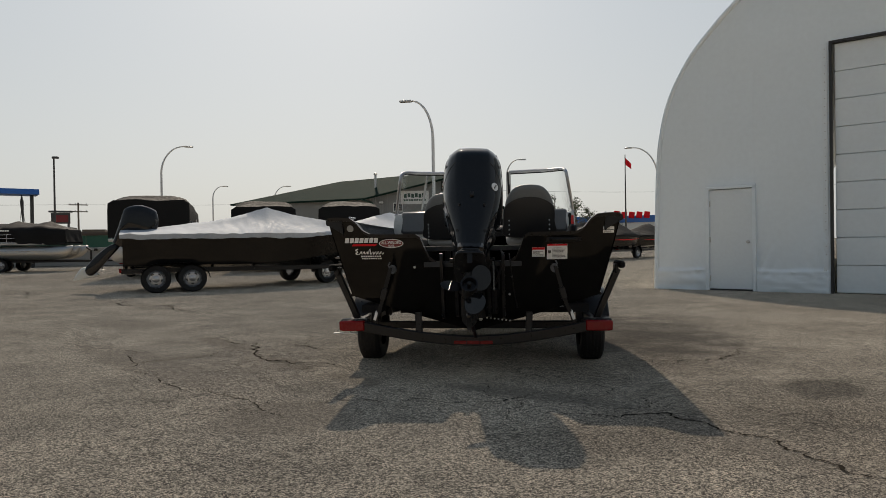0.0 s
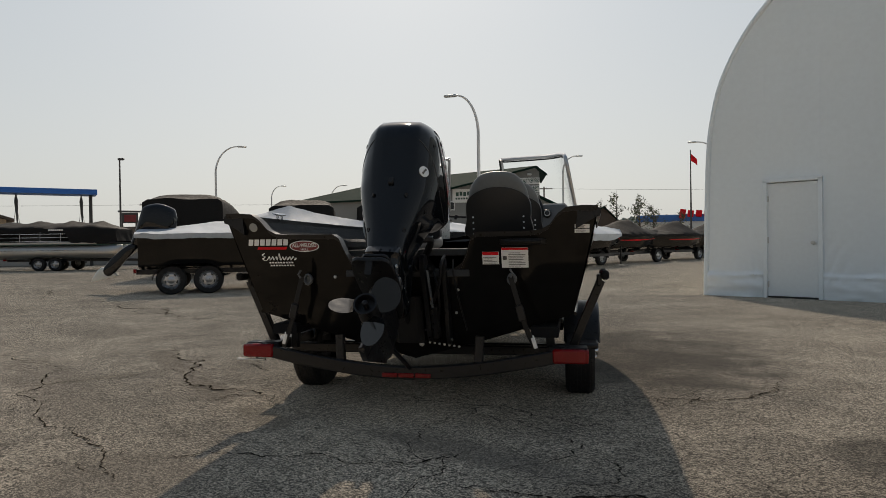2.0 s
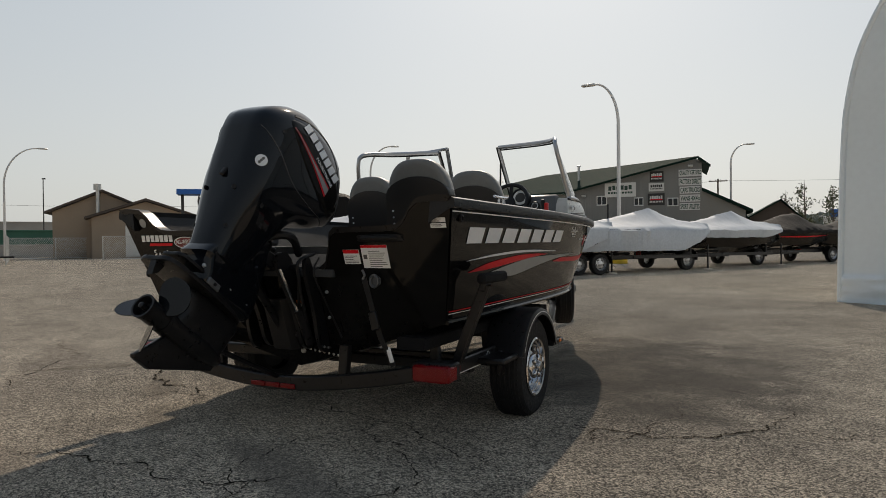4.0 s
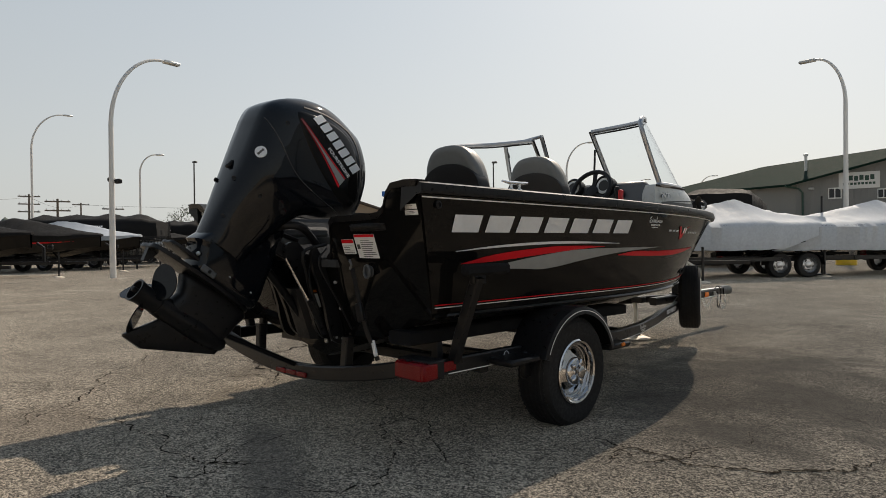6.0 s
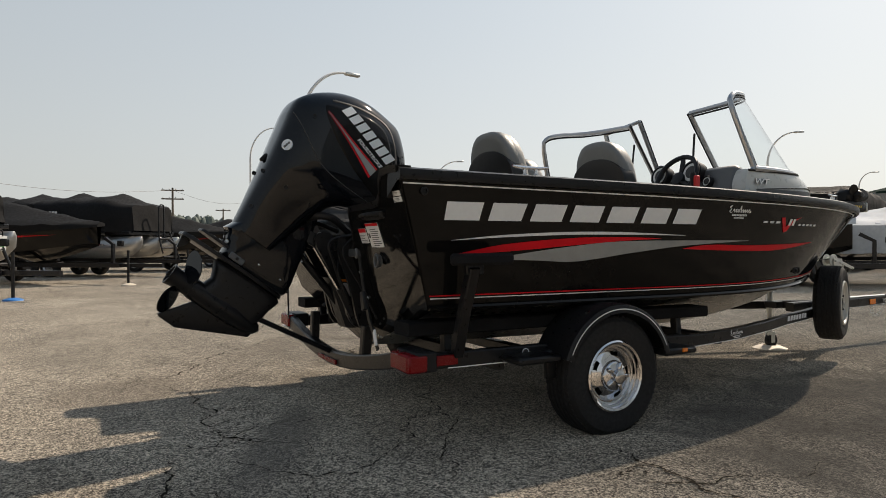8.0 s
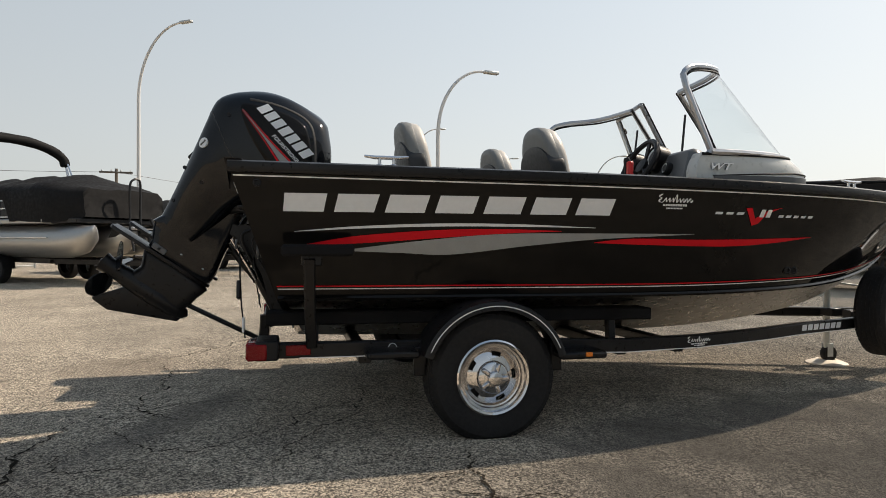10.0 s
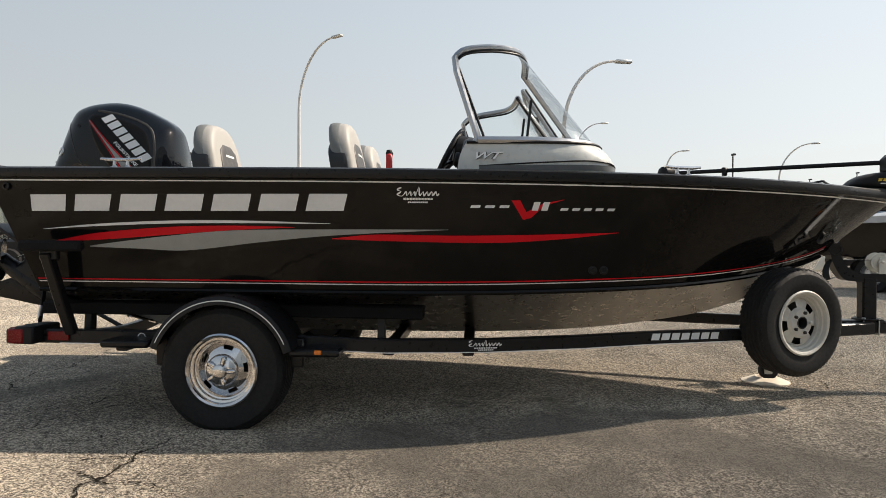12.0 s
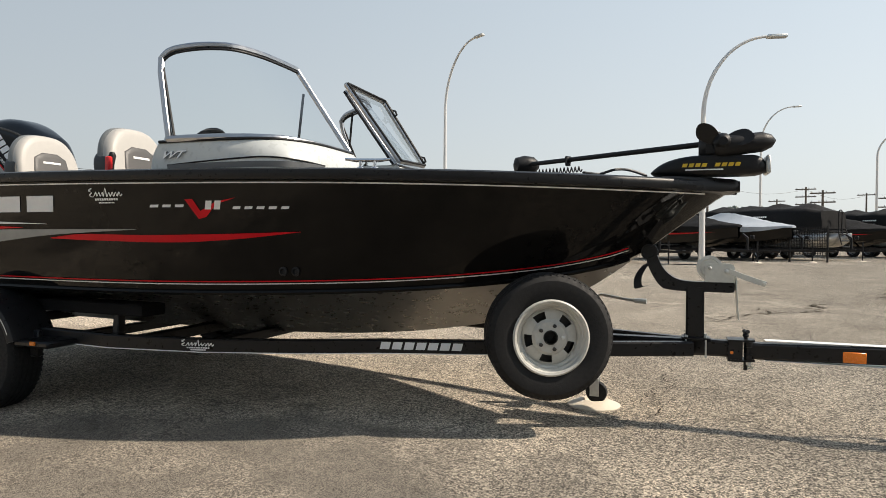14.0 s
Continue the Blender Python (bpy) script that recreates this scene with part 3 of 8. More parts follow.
for side, sgn in (("starboard", 1), ("port", -1)):
    rows = []
    for v in stations:
        zc, zg = lerp(CHINE_Z, v), lerp(SHEER_Z, v) - 0.02
        rows.append([Vector((sgn * max(side_u(v, zc + (zg - zc) * k / 10), 0.0), shifted(v, zc + (zg - zc) * k / 10), zc + (zg - zc) * k / 10)) for k in range(11)])
    inner = [[p - Vector((sgn * 0.035 * min(1, abs(p.x) / 0.1), 0.0, 0)) for p in r] for r in rows]
    g = Geo()
    g.loft(rows)
    g.loft([r[::-1] for r in inner])
    g.loft([[r[-1] for r in rows], [r[-1] for r in inner]])
    part("hull_side", g, BLACK_GEL, boat, "glossy black painted hull side", 50)
    g = Geo()
    rows = []
    for v in stations:
        zk, zc, uc = lerp(KEEL_Z, v), lerp(CHINE_Z, v), lerp(CHINE, v)
        zk = min(zk, zc)
        row = []
        for k in range(9):
            s = k / 8
            z = zk + (zc - zk) * (s ** 0.92)
            u = uc * s
            row.append(Vector((sgn * u, shifted(v, z), z)))
        rows.append(row)
    g.loft(rows)
    part("hull_bottom", g, ALU, boat, "bare aluminium hull bottom", 30)
    # chine spray rail and gunwale
    g = Geo()
    g.tube([(sgn * (side_u(v, lerp(CHINE_Z, v)) + 0.006), shifted(v, lerp(CHINE_Z, v)), lerp(CHINE_Z, v)) for v in stations if v < 4.45], 0.012, 6)
    part("chine_rail", g, BLACK_GEL, boat)
    g = Geo()
    rows = []
    for v in stations + [4.925]:
        zg, ug = lerp(SHEER_Z, v), lerp(SHEER, v)
        vv = shifted(v, zg) if v < 0.5 else v
        inn = max(ug - 0.11, 0.0)
        rows.append([Vector((sgn * a, vv, z)) for a, z in ((ug - 0.012, zg - 0.055), (ug + 0.010, zg - 0.05), (ug + 0.016, zg - 0.03), (ug + 0.012, zg - 0.008), (ug - 0.004, zg), (inn, zg - 0.002), (inn, zg - 0.03), (max(inn - 0.01, 0), zg - (0.12 if v < 4.0 else 0.12 - 0.085 * min(1, (v - 4.0) / 0.4))))])
    g.loft(rows, caps=True)
    part("gunwale", g, BLACK_SATIN, boat, "black extruded gunwale rail", 50)
    # inner liner
    g = Geo()
    g.loft([[Vector((sgn * (lerp(SHEER, v) - 0.11), shifted(v, 1.14), lerp(SHEER_Z, v) - 0.03)), Vector((sgn * max(lerp(CHINE, v) - 0.10, 0.02), v + 0.12, 0.80))] for v in stations if v < 3.4])
    part("inner_side", g, DECK_CARPET, boat)

# bow cap
g = Geo()
rows = []
for v, w, zt, zb in ((4.58, 0.31, 1.222, 1.16), (4.72, 0.235, 1.222, 1.155), (4.84, 0.165, 1.218, 1.15), (4.90, 0.13, 1.214, 1.155), (4.925, 0.10, 1.205, 1.168)):
    rows.append([(-w, v, zb), (-w - 0.008, v, (zt + zb) / 2), (-w + 0.01, v, zt - 0.004), (0, v, zt), (w - 0.01, v, zt - 0.004), (w + 0.008, v, (zt + zb) / 2), (w, v, zb), (0, v, zb - 0.01)])
g.loft(rows, True, True)
part("bow_cap", g, BLACK_SATIN, boat, "black moulded bow cap")

# transom plate with the motor notch
top = [(1.098, 1.262), (1.02, 1.266), (0.93, 1.258), (0.885, 1.225), (0.84, 1.165), (0.79, 1.138), (0.72, 1.132), (0.43, 1.130), (0.395, 1.105), (0.37, 1.03), (0.335, 0.955), (0.28, 0.918), (0.18, 0.912)]
outline = top + [(-a, b) for a, b in top[::-1]] + [(-0.965, 0.655), (-0.48, 0.50), (0, 0.365), (0.48, 0.50), (0.965, 0.655)]
g = Geo()
g.prism(outline, lambda a, b, t: (a, rake(b) + t, b), -0.006, 0.03)
part("transom", g, BLACK_GEL, boat, "black transom plate with a cut-down motor notch")
g = Geo()
g.prism([(a, b + 0.006) for a, b in top] + [(a * 0.985, b - 0.022) for a, b in top[::-1]], lambda a, b, t: (a, rake(b) + t, b), -0.012, 0.06)
g.prism([(-a, b + 0.006) for a, b in top] + [(-a * 0.985, b - 0.022) for a, b in top[::-1]], lambda a, b, t: (a, rake(b) + t, b), -0.012, 0.06)
part("transom_trim", g, BLACK_SATIN, boat)
# decks and floor
g = Geo()
g.box((0, 0.36, 1.02), (1.9, 0.44, 0.04))
g.box((0, 0.20, 0.90), (0.75, 0.30, 0.04))
g.box((-0.68, 0.36, 1.075), (0.55, 0.42, 0.07), ch=0.02)
g.box((0.68, 0.36, 1.075), (0.55, 0.42, 0.07), ch=0.02)
part("aft_deck", g, DECK_CARPET, boat)
g = Geo()
g.loft([[(-max(lerp(CHINE, v) - 0.12, 0.02), v, 0.80), (max(lerp(CHINE, v) - 0.12, 0.02), v, 0.80)] for v in [0.5, 1, 1.5, 2, 2.5, 3.0, 3.4]])
part("cockpit_floor", g, DECK_CARPET, boat)
g = Geo()
g.loft([[(-max(lerp(SHEER, v) - 0.13, 0.01), v, 1.13), (max(lerp(SHEER, v) - 0.13, 0.01), v, 1.13)] for v in [3.0, 3.3, 3.6, 3.9, 4.2, 4.5, 4.7]])
part("bow_deck", g, DECK_CARPET, boat)


# decals on the hull side: a point v along, z up, t out
def on_side(v, z, t):
    u = side_u(v, z)
    return Vector((u + t + 0.003, shifted(v, z) if v < 0.5 else v, z))


def stripe(top_edge, low_edge, steps=40):
    a, b = top_edge[0][0], top_edge[-1][0]
    rows = []
    for k in range(steps + 1):
        v = a + (b - a) * k / steps
        zt, zb = lerp(top_edge, v), lerp(low_edge, v)
        rows.append([on_side(v, zb + (zt - zb) * j / 3, 0.0006) for j in range(4)])
    return Geo().loft(rows)


part("silver_stripe", stripe([(0.192, 0.961), (0.5, 0.985), (0.882, 1.001), (1.25, 1.001), (1.652, 0.988)], [(0.192, 0.959), (0.5, 0.974), (0.882, 0.987), (1.25, 0.989), (1.652, 0.986)]), SILVER, boat, "curved silver vinyl stripe")
part("red_stripe", stripe([(0.234, 0.903), (0.5, 0.942), (0.894, 0.972), (1.2, 0.977), (1.476, 0.971)], [(0.234, 0.900), (0.5, 0.908), (0.894, 0.936), (1.2, 0.957), (1.476, 0.969)]), RED_VINYL, boat, "curved red vinyl stripe")
part("grey_stripe", stripe([(0.441, 0.878), (0.8, 0.922), (1.169, 0.954), (1.6, 0.960), (2.208, 0.961)], [(0.441, 0.874), (0.7, 0.865), (0.926, 0.857), (1.303, 0.898), (1.655, 0.931), (2.208, 0.959)]), GREY_VINYL, boat, "swept grey dotted vinyl stripe")
part("red_stripe", stripe([(1.654, 0.918), (1.855, 0.936), (2.224, 0.933), (2.6, 0.938), (3.035, 0.951)], [(1.654, 0.914), (1.95, 0.905), (2.426, 0.899), (2.75, 0.918), (3.035, 0.949)]), RED_VINYL, boat, "tapering red vinyl stripe")
pin = [k / 50 * 4.4 + 0.02 for k in range(51)]
for dz, w, m in ((0.052, 0.006, RED_VINYL), (0.040, 0.005, WHITE_VINYL)):
    g = Geo()
    g.loft([[on_side(v, lerp(CHINE_Z, v) + dz + k * w, 0.0006) for k in (0, 1)] for v in pin])
    part("pinstripe", g, m, boat)
g = Geo()
g.loft([[on_side(v, lerp(SHEER_Z, v) - 0.068 + k * 0.006, 0.0006) for k in (0, 1)] for v in [j / 50 * 4.86 for j in range(51)]])
part("pinstripe", g, WHITE_VINYL, boat)


def block_row(shapes, v0, z0, width, height, slant, put, t=0.0006):
    """A lettering-sized row of plain slanted shapes: each a list of polygons in a unit box."""
    out, n = [], len(shapes)
    for i, polys in enumerate(shapes):
        g = Geo()
        for poly in polys:
            vs = []
            for a, b in poly:
                vs.append(put(v0 + (i + 0.04 + a * 0.92) / n * width + slant * b * height, z0 + b * height, t))
            g.add(vs, [tuple(range(len(vs)))])
        out.append(g)
    return out


# plain slanted blocks the size of the maker's lettering
PAIR = [[(0, 0), (0.86, 0), (0.86, 1), (0, 1)]]
MARK = [PAIR] * 7
for g in block_row(MARK, 0.158, 1.047, 1.60, 0.079, 0.0, lambda v, z, t: on_side(v + 0.30 * (1.126 - z) * -1 + 0.02, z, t)):
    part("maker_mark", g, SILVER, boat, "silver slanted block of the maker's mark")
# dealer mark: a looping script-like ribbon with two lines of small bars under it
def ribbon(path, half, put):
    """Flat band of a given half width along a path of (a, b)."""
    rows = []
    for k, (a, b) in enumerate(path):
        (a0, b0), (a1, b1) = path[max(k - 1, 0)], path[min(k + 1, len(path) - 1)]
        d = max(1e-6, math.hypot(a1 - a0, b1 - b0))
        w = half * (0.75 + 0.35 * math.sin(k * 0.7))
        rows.append([put(a - (b1 - b0) / d * w, b + (a1 - a0) / d * w), put(a + (b1 - b0) / d * w, b - (a1 - a0) / d * w)])
    return Geo().loft(rows)


def scrawl(a, b, width, height, loops):
    """An unreadable handwritten line: a tall first stroke, then small waves."""
    path = [(a + width * 0.10, b + height), (a, b + height * 0.72), (a + width * 0.09, b + height * 0.5), (a, b + height * 0.2), (a + width * 0.11, b)]
    for k in range(loops):
        x = a + width * (0.18 + 0.82 * k / loops)
        path += [(x + width * 0.03, b + height * (1.0 if k == loops // 2 - 1 else 0.52)), (x + width * 0.045, b + height * 0.04)]
    path.append((a + width, b + height * 0.30))
    return [(p.x, p.y) for p in smooth_path([(x, y, 0) for x, y in path], 4)]


part("dealer_mark", ribbon(scrawl(1.972, 1.116, 0.195, 0.040, 8), 0.0034, lambda v, z: on_side(v, z, 0.0006)), WHITE_VINYL, boat, "small white scrawled dealer mark")
g = Geo()
for a, b, z0, z1, n in ((2.000, 2.140, 1.098, 1.108, 10), (2.02, 2.115, 1.084, 1.091, 11)):
    for i in range(n):
        x0, x1 = a + (b - a) * i / n, a + (b - a) * (i + 0.78) / n
        g.add([on_side(v, z, 0.0006) for v, z in ((x0, z0), (x1, z0), (x1, z1), (x0, z1))], [(0, 1, 2, 3)])
part("dealer_mark", g, WHITE_VINYL, boat, "small white dealer mark in plain bars")
for i in range(8):
    a, z0 = (2.31 + i * 0.068, 1.063) if i < 3 else (2.735 + (i - 3) * 0.057, 1.053)
    w = 0.045 if i < 3 else 0.036
    g = Geo()
    g.add([on_side(p, z, 0.0006) for p, z in ((a, z0), (a + w, z0), (a + w + 0.007, z0 + 0.0125), (a + 0.007, z0 + 0.0125))], [(0, 1, 2, 3)])
    part("model_mark", g, SILVER, boat, "small silver bar")
g = Geo()
g.add([on_side(v, z, 0.0006) for v, z in ((2.505, 1.098), (2.545, 1.100), (2.575, 1.045), (2.66, 1.088), (2.76, 1.105), (2.66, 1.075), (2.60, 1.018), (2.56, 1.008))], [(0, 1, 2, 7), (2, 3, 4, 5), (2, 5, 6, 7)])
part("model_mark", g, RED_VINYL, boat, "red swept tick of the model mark")
for a in (2.60, 2.645):
    g = Geo()
    g.add([on_side(v, z, 0.0012) for v, z in ((a, 1.052), (a + 0.030, 1.052), (a + 0.042, 1.092), (a + 0.012, 1.092))], [(0, 1, 2, 3)])
    part("model_mark", g, WHITE_VINYL, boat, "small white bar")
# drain fittings
for v, z, r in ((2.915, 0.765, 0.022), (2.972, 0.765, 0.022), (0.085, 1.165, 0.018)):
    g = Geo()
    c = on_side(v, z, 0)
    g.lathe([(r, 0), (r, 0.008), (r * 0.62, 0.010), (r * 0.55, 0.002)], Matrix.Translation(c) @ pose(0, 0, 0, 0, 90, 0), 16)
    part("through_hull_fitting", g, BLACK_PLASTIC, boat)


# transom labels: a across, b up
def on_transom(a, b, t):
    return Vector((a, rake(b) - 0.0075 - t, b))


def plate(poly, put, t0=0.0, t1=0.002):
    return Geo().prism(poly, put, t0, t1)


def rect(a, b, w, h):
    return [(a, b), (a + w, b), (a + w, b + h), (a, b + h)]


def bars(a, b, w, h, n, seed=0, fill=0.55):
    """Unreadable print: n thin lines of uneven length."""
    r = random.Random(seed)
    return [rect(a, b + h * k / n, w * r.uniform(0.6, 1.0), h / n * fill) for k in range(n)]


def printed(polys, put, t=0.0026):
    g = Geo()
    for p in polys:
        g.add([put(a, b, t) for a, b in p], [tuple(range(len(p)))])
    return g


lab = part("warning_label", plate(rect(0.565, 0.930, 0.152, 0.115), on_transom), WHITE_VINYL, boat, "white warning label with a red band")
part("label_band", printed([rect(0.566, 1.031, 0.150, 0.013)], on_transom), RED_VINYL, lab)
part("label_print", printed(bars(0.605, 0.937, 0.105, 0.085, 9, 1, 0.35) + [rect(0.573, 0.975, 0.022, 0.022)], on_transom), SEAT_CHAR, lab)
lab = part("warning_label", plate(rect(0.455, 0.950, 0.095, 0.072), on_transom), WHITE_VINYL, boat, "white warning label with a red band")
part("label_band", printed([rect(0.456, 1.003, 0.093, 0.018)], on_transom), RED_VINYL, lab)
part("label_print", printed(bars(0.461, 0.955, 0.080, 0.042, 5, 2, 0.35), on_transom), SEAT_CHAR, lab)
for k in (0, 1):
    lab = part("capacity_plate", plate(rect(0.975, 1.122 + 0.025 * k, 0.080, 0.021), on_transom), WHITE_VINYL, boat)
    part("label_print", printed(bars(0.979, 1.125 + 0.025 * k, 0.070, 0.015, 3, 3 + k, 0.4), on_transom), SEAT_CHAR, lab)
for g in block_row(MARK, -0.985, 1.075, 0.265, 0.038, 0.25, on_transom, 0.001):
    part("maker_mark", g, SILVER, boat, "silver slanted block of the maker's mark")
part("maker_mark", printed([[(-0.93, 1.05), (-0.74, 1.05), (-0.73, 1.066), (-0.92, 1.066)]], on_transom, 0.001), RED_VINYL, boat)
part("dealer_mark", ribbon(scrawl(-0.905, 0.984, 0.22, 0.044, 8), 0.0036, lambda p, q: on_transom(p, q, 0.001)), WHITE_VINYL, boat, "small white scrawled dealer mark")
g = Geo()
for k in range(9):
    a = -0.865 + k * 0.018
    g.add([on_transom(p, q, 0.001) for p, q in rect(a, 0.965, 0.013, 0.010)], [(0, 1, 2, 3)])
    g.add([on_transom(p, q, 0.001) for p, q in rect(a + 0.005, 0.948, 0.012, 0.009)], [(0, 1, 2, 3)])
part("dealer_mark", g, WHITE_VINYL, boat, "small white dealer mark in plain bars")
oval = [(-0.620 + 0.095 * math.cos(w * math.pi / 16), 1.068 + 0.034 * math.sin(w * math.pi / 16)) for w in range(32)]
badge = part("hull_badge", plate(oval, on_transom, 0, 0.002), BADGE_RED, boat, "oval red badge about the welded hull")
part("badge_rim", printed([[oval[k], oval[(k + 1) % 32], (-0.620 + (oval[(k + 1) % 32][0] + 0.620) * 0.93, 1.068 + (oval[(k + 1) % 32][1] - 1.068) * 0.86), (-0.620 + (oval[k][0] + 0.620) * 0.93, 1.068 + (oval[k][1] - 1.068) * 0.86)] for k in range(32)], on_transom, 0.003), SILVER, badge)
part("badge_lettering", words("ALL-WELDED", 0.024, 0.155, lambda a, b, t: on_transom(-0.6975 + a, 1.062 + b, 0.003 + t), 0.001, 0, 0.02), SILVER, badge)
part("badge_lettering", words("HULL", 0.014, 0.05, lambda a, b, t: on_transom(-0.645 + a, 1.042 + b, 0.003 + t), 0.001, 0, 0.02), SILVER, badge)
ring = [(-0.93 + 0.026 * math.cos(w * math.pi / 10), 1.185 + 0.026 * math.sin(w * math.pi / 10)) for w in range(20)]
part("round_sticker", plate(ring, on_transom, 0, 0.002), GREY_VINYL, boat, "round grey sticker")
# black grab handle over the labels
g = Geo()
g.pillow(closed_curve([(0.575, 1.060), (0.800, 1.060), (0.812, 1.077), (0.800, 1.094), (0.575, 1.094), (0.563, 1.077)], 3), on_transom, 0.010, 4, 4)
grip = part("grab_handle", g, BLACK_PLASTIC, boat, "black plastic grab handle")
g = Geo()
g.tube(smooth_path([on_transom(0.590, 1.077, 0.006), on_transom(0.610, 1.079, 0.030), on_transom(0.690, 1.080, 0.036), on_transom(0.765, 1.079, 0.030), on_transom(0.785, 1.077, 0.006)], 4), 0.009, 8)
part("grip_bar", g, BLACK_RUBBER, grip)
# stern eyes
for s in (-1, 1):
    g = Geo()
    c = Vector((s * 0.62, rake(0.865) - 0.012, 0.865))
    g.tube([c + Vector((0.022 * math.cos(w * math.pi / 6), -0.02, 0.030 * math.sin(w * math.pi / 6))) for w in range(12)], 0.007, 6, True)
    g.lathe([(0.03, 0.0), (0.03, 0.01), (0.01, 0.012)], Matrix.Translation(c) @ pose(0, 0, 0, 90, 0, 0), 12)
    part("stern_eye", g, CONSOLE_DARK, boat)
for a, b, r in ((0.05, 0.46, 0.016), (-0.45, 0.88, 0.010), (0.30, 0.80, 0.009), (0.28, 0.66, 0.009)):
    g = Geo()
    g.lathe([(r, 0), (r, 0.008), (r * 0.6, 0.012)], Matrix.Translation((a, rake(b) - 0.006, b)) @ pose(0, 0, 0, 90, 0, 0), 12)
    part("transom_bolt", g, GALV, boat)


# cleats
def cleat(u, v, z, turn):
    top = thing("mooring_cleat", BOAT @ pose(u, v, z, 0, 0, turn), "polished metal mooring cleat on the gunwale", "cleat", "mooring cleats")
    g = Geo()
    g.tube([(0, -0.10, 0.045), (0, -0.05, 0.040), (0, 0.05, 0.040), (0, 0.10, 0.045)], [0.006, 0.009, 0.009, 0.006], 8)
    part("cleat_horn", g, ALU_BRIGHT, top)
    for s in (-1, 1):
        g = Geo()
        g.lathe([(0.022, 0), (0.020, 0.006), (0.008, 0.012), (0.008, 0.042)], pose(0, s * 0.032, 0), 10)
        part("cleat_post", g, ALU_BRIGHT, top)


cleat(1.075, 0.63, 1.253, 0)
cleat(-1.075, 0.63, 1.253, 0)
cleat(0.87, 3.35, 1.230, 18)
cleat(-0.87, 3.35, 1.230, -18)


# ---- windshield and consoles ----
BASE = [(0.985, 2.345, 1.405), (0.980, 2.50, 1.404), (0.965, 2.66, 1.402), (0.930, 2.79, 1.400), (0.85, 2.90, 1.398), (0.70, 2.955, 1.394), (0.50, 2.965, 1.392), (0.305, 2.955, 1.392)]
HEAD = [(0.912, 2.221, 1.802), (0.895, 2.275, 1.850), (0.860, 2.37, 1.872), (0.815, 2.47, 1.880), (0.745, 2.545, 1.882), (0.60, 2.590, 1.881), (0.44, 2.605, 1.878), (0.292, 2.611, 1.874)]
for s in (1, -1):
    lo = [Vector((p.x * s, p.y, p.z)) for p in smooth_path(BASE, 5)]
    hi = [Vector((p.x * s, p.y, p.z)) for p in smooth_path(HEAD, 5)]
    g = Geo()
    rows = [[a + (b - a) * k / 6 for k in range(7)] for a, b in zip(lo, hi)]
    g.loft(rows)
    pane = part("windshield_pane", g, GLASS, boat, "clear curved windshield pane", 60)
    pane.visible_shadow = False
    g = Geo()
    g.tube([lo[0] + Vector((0, -0.01, -0.02))] + [lo[0] + (hi[0] - lo[0]) * k / 6 for k in range(6)] + hi[1:], 0.017, 8)
    part("windshield_frame", g, ALU_SATIN, boat, "satin aluminium windshield frame")
    g = Geo()
    inner_line = [a + (b - a) * 0.955 for a, b in zip(lo, hi)]
    g.tube([lo[1] + (hi[1] - lo[1]) * k / 6 for k in range(6)] + inner_line[1:], 0.0065, 6)
    part("windshield_seal", g, BLACK_PLASTIC, boat, "black rubber windshield seal")
    g = Geo()
    g.tube([p + Vector((0, 0, -0.012)) for p in lo], 0.020, 8)
    part("windshield_base_rail", g, ALU_SATIN, boat)
    g = Geo()
    g.tube([hi[-1], (hi[-1] + lo[-1]) / 2, lo[-1]], 0.016, 8)
    post_ = part("windshield_post", g, ALU_SATIN, boat, "grey aluminium windshield post")
    g = Geo()
    g.tube([p + Vector((-s * 0.014, -0.008, 0)) for p in (hi[-1], (hi[-1] + lo[-1]) / 2, lo[-1])], 0.009, 6)
    part("post_seal", g, BLACK_PLASTIC, post_, "black rubber seal")
    g = Geo()
    g.tube([hi[-1] + Vector((0, 0.045, -0.14)), Vector((s * 0.30, 2.62, 1.40))], 0.008, 6)
    part("windshield_strut", g, BLACK_PLASTIC, boat)
    # console below the glass
    g = Geo()
    skirt_line = smooth_path([(1.000, 2.25, 0), (1.003, 2.50, 0), (1.000, 2.75, 0), (0.975, 2.90, 0), (0.91, 2.995, 0), (0.72, 3.045, 0), (0.305, 3.04, 0)], 5)
    top_line = smooth_path([(0.988, 2.29, 0), (0.986, 2.45, 0), (0.975, 2.66, 0), (0.945, 2.82, 0), (0.86, 2.925, 0), (0.66, 2.985, 0), (0.305, 2.975, 0)], 5)
    lay = []
    for z, k in ((1.12, 0.0), (1.255, 0.0), (1.295, 0.10), (1.325, 0.30), (1.350, 0.55), (1.368, 0.80), (1.386, 1.0), (1.390, 1.15)):
        ring_ = [Vector((s * (a.x + (b.x - a.x) * k), a.y + (b.y - a.y) * k, z)) for a, b in zip(skirt_line, top_line)]
        lay.append(ring_ + [Vector((s * 0.30, 2.90, z)), Vector((s * 0.30, 2.28, z))])
    g.loft(lay, True, True)
    part("console", g, CONSOLE_GREY, boat, "grey moulded console under the windshield", 35)
    g = Geo()
    g.loft([[Vector((s * (p.x + 0.0025), p.y + 0.002, z)) for p in skirt_line[2:26]] for z in (1.245, 1.272)])
    part("console_stripe", g, CONSOLE_DARK, boat, "charcoal console panel")
    g = Geo()
    g.tube([Vector((s * (p.x - 0.001), p.y, 1.292 - 0.0006 * abs(12 - i_) ** 1.5)) for i_, p in enumerate(skirt_line[2:26])], 0.004, 6)
    part("console_groove", g, BLACK_PLASTIC, boat)
    g = Geo()
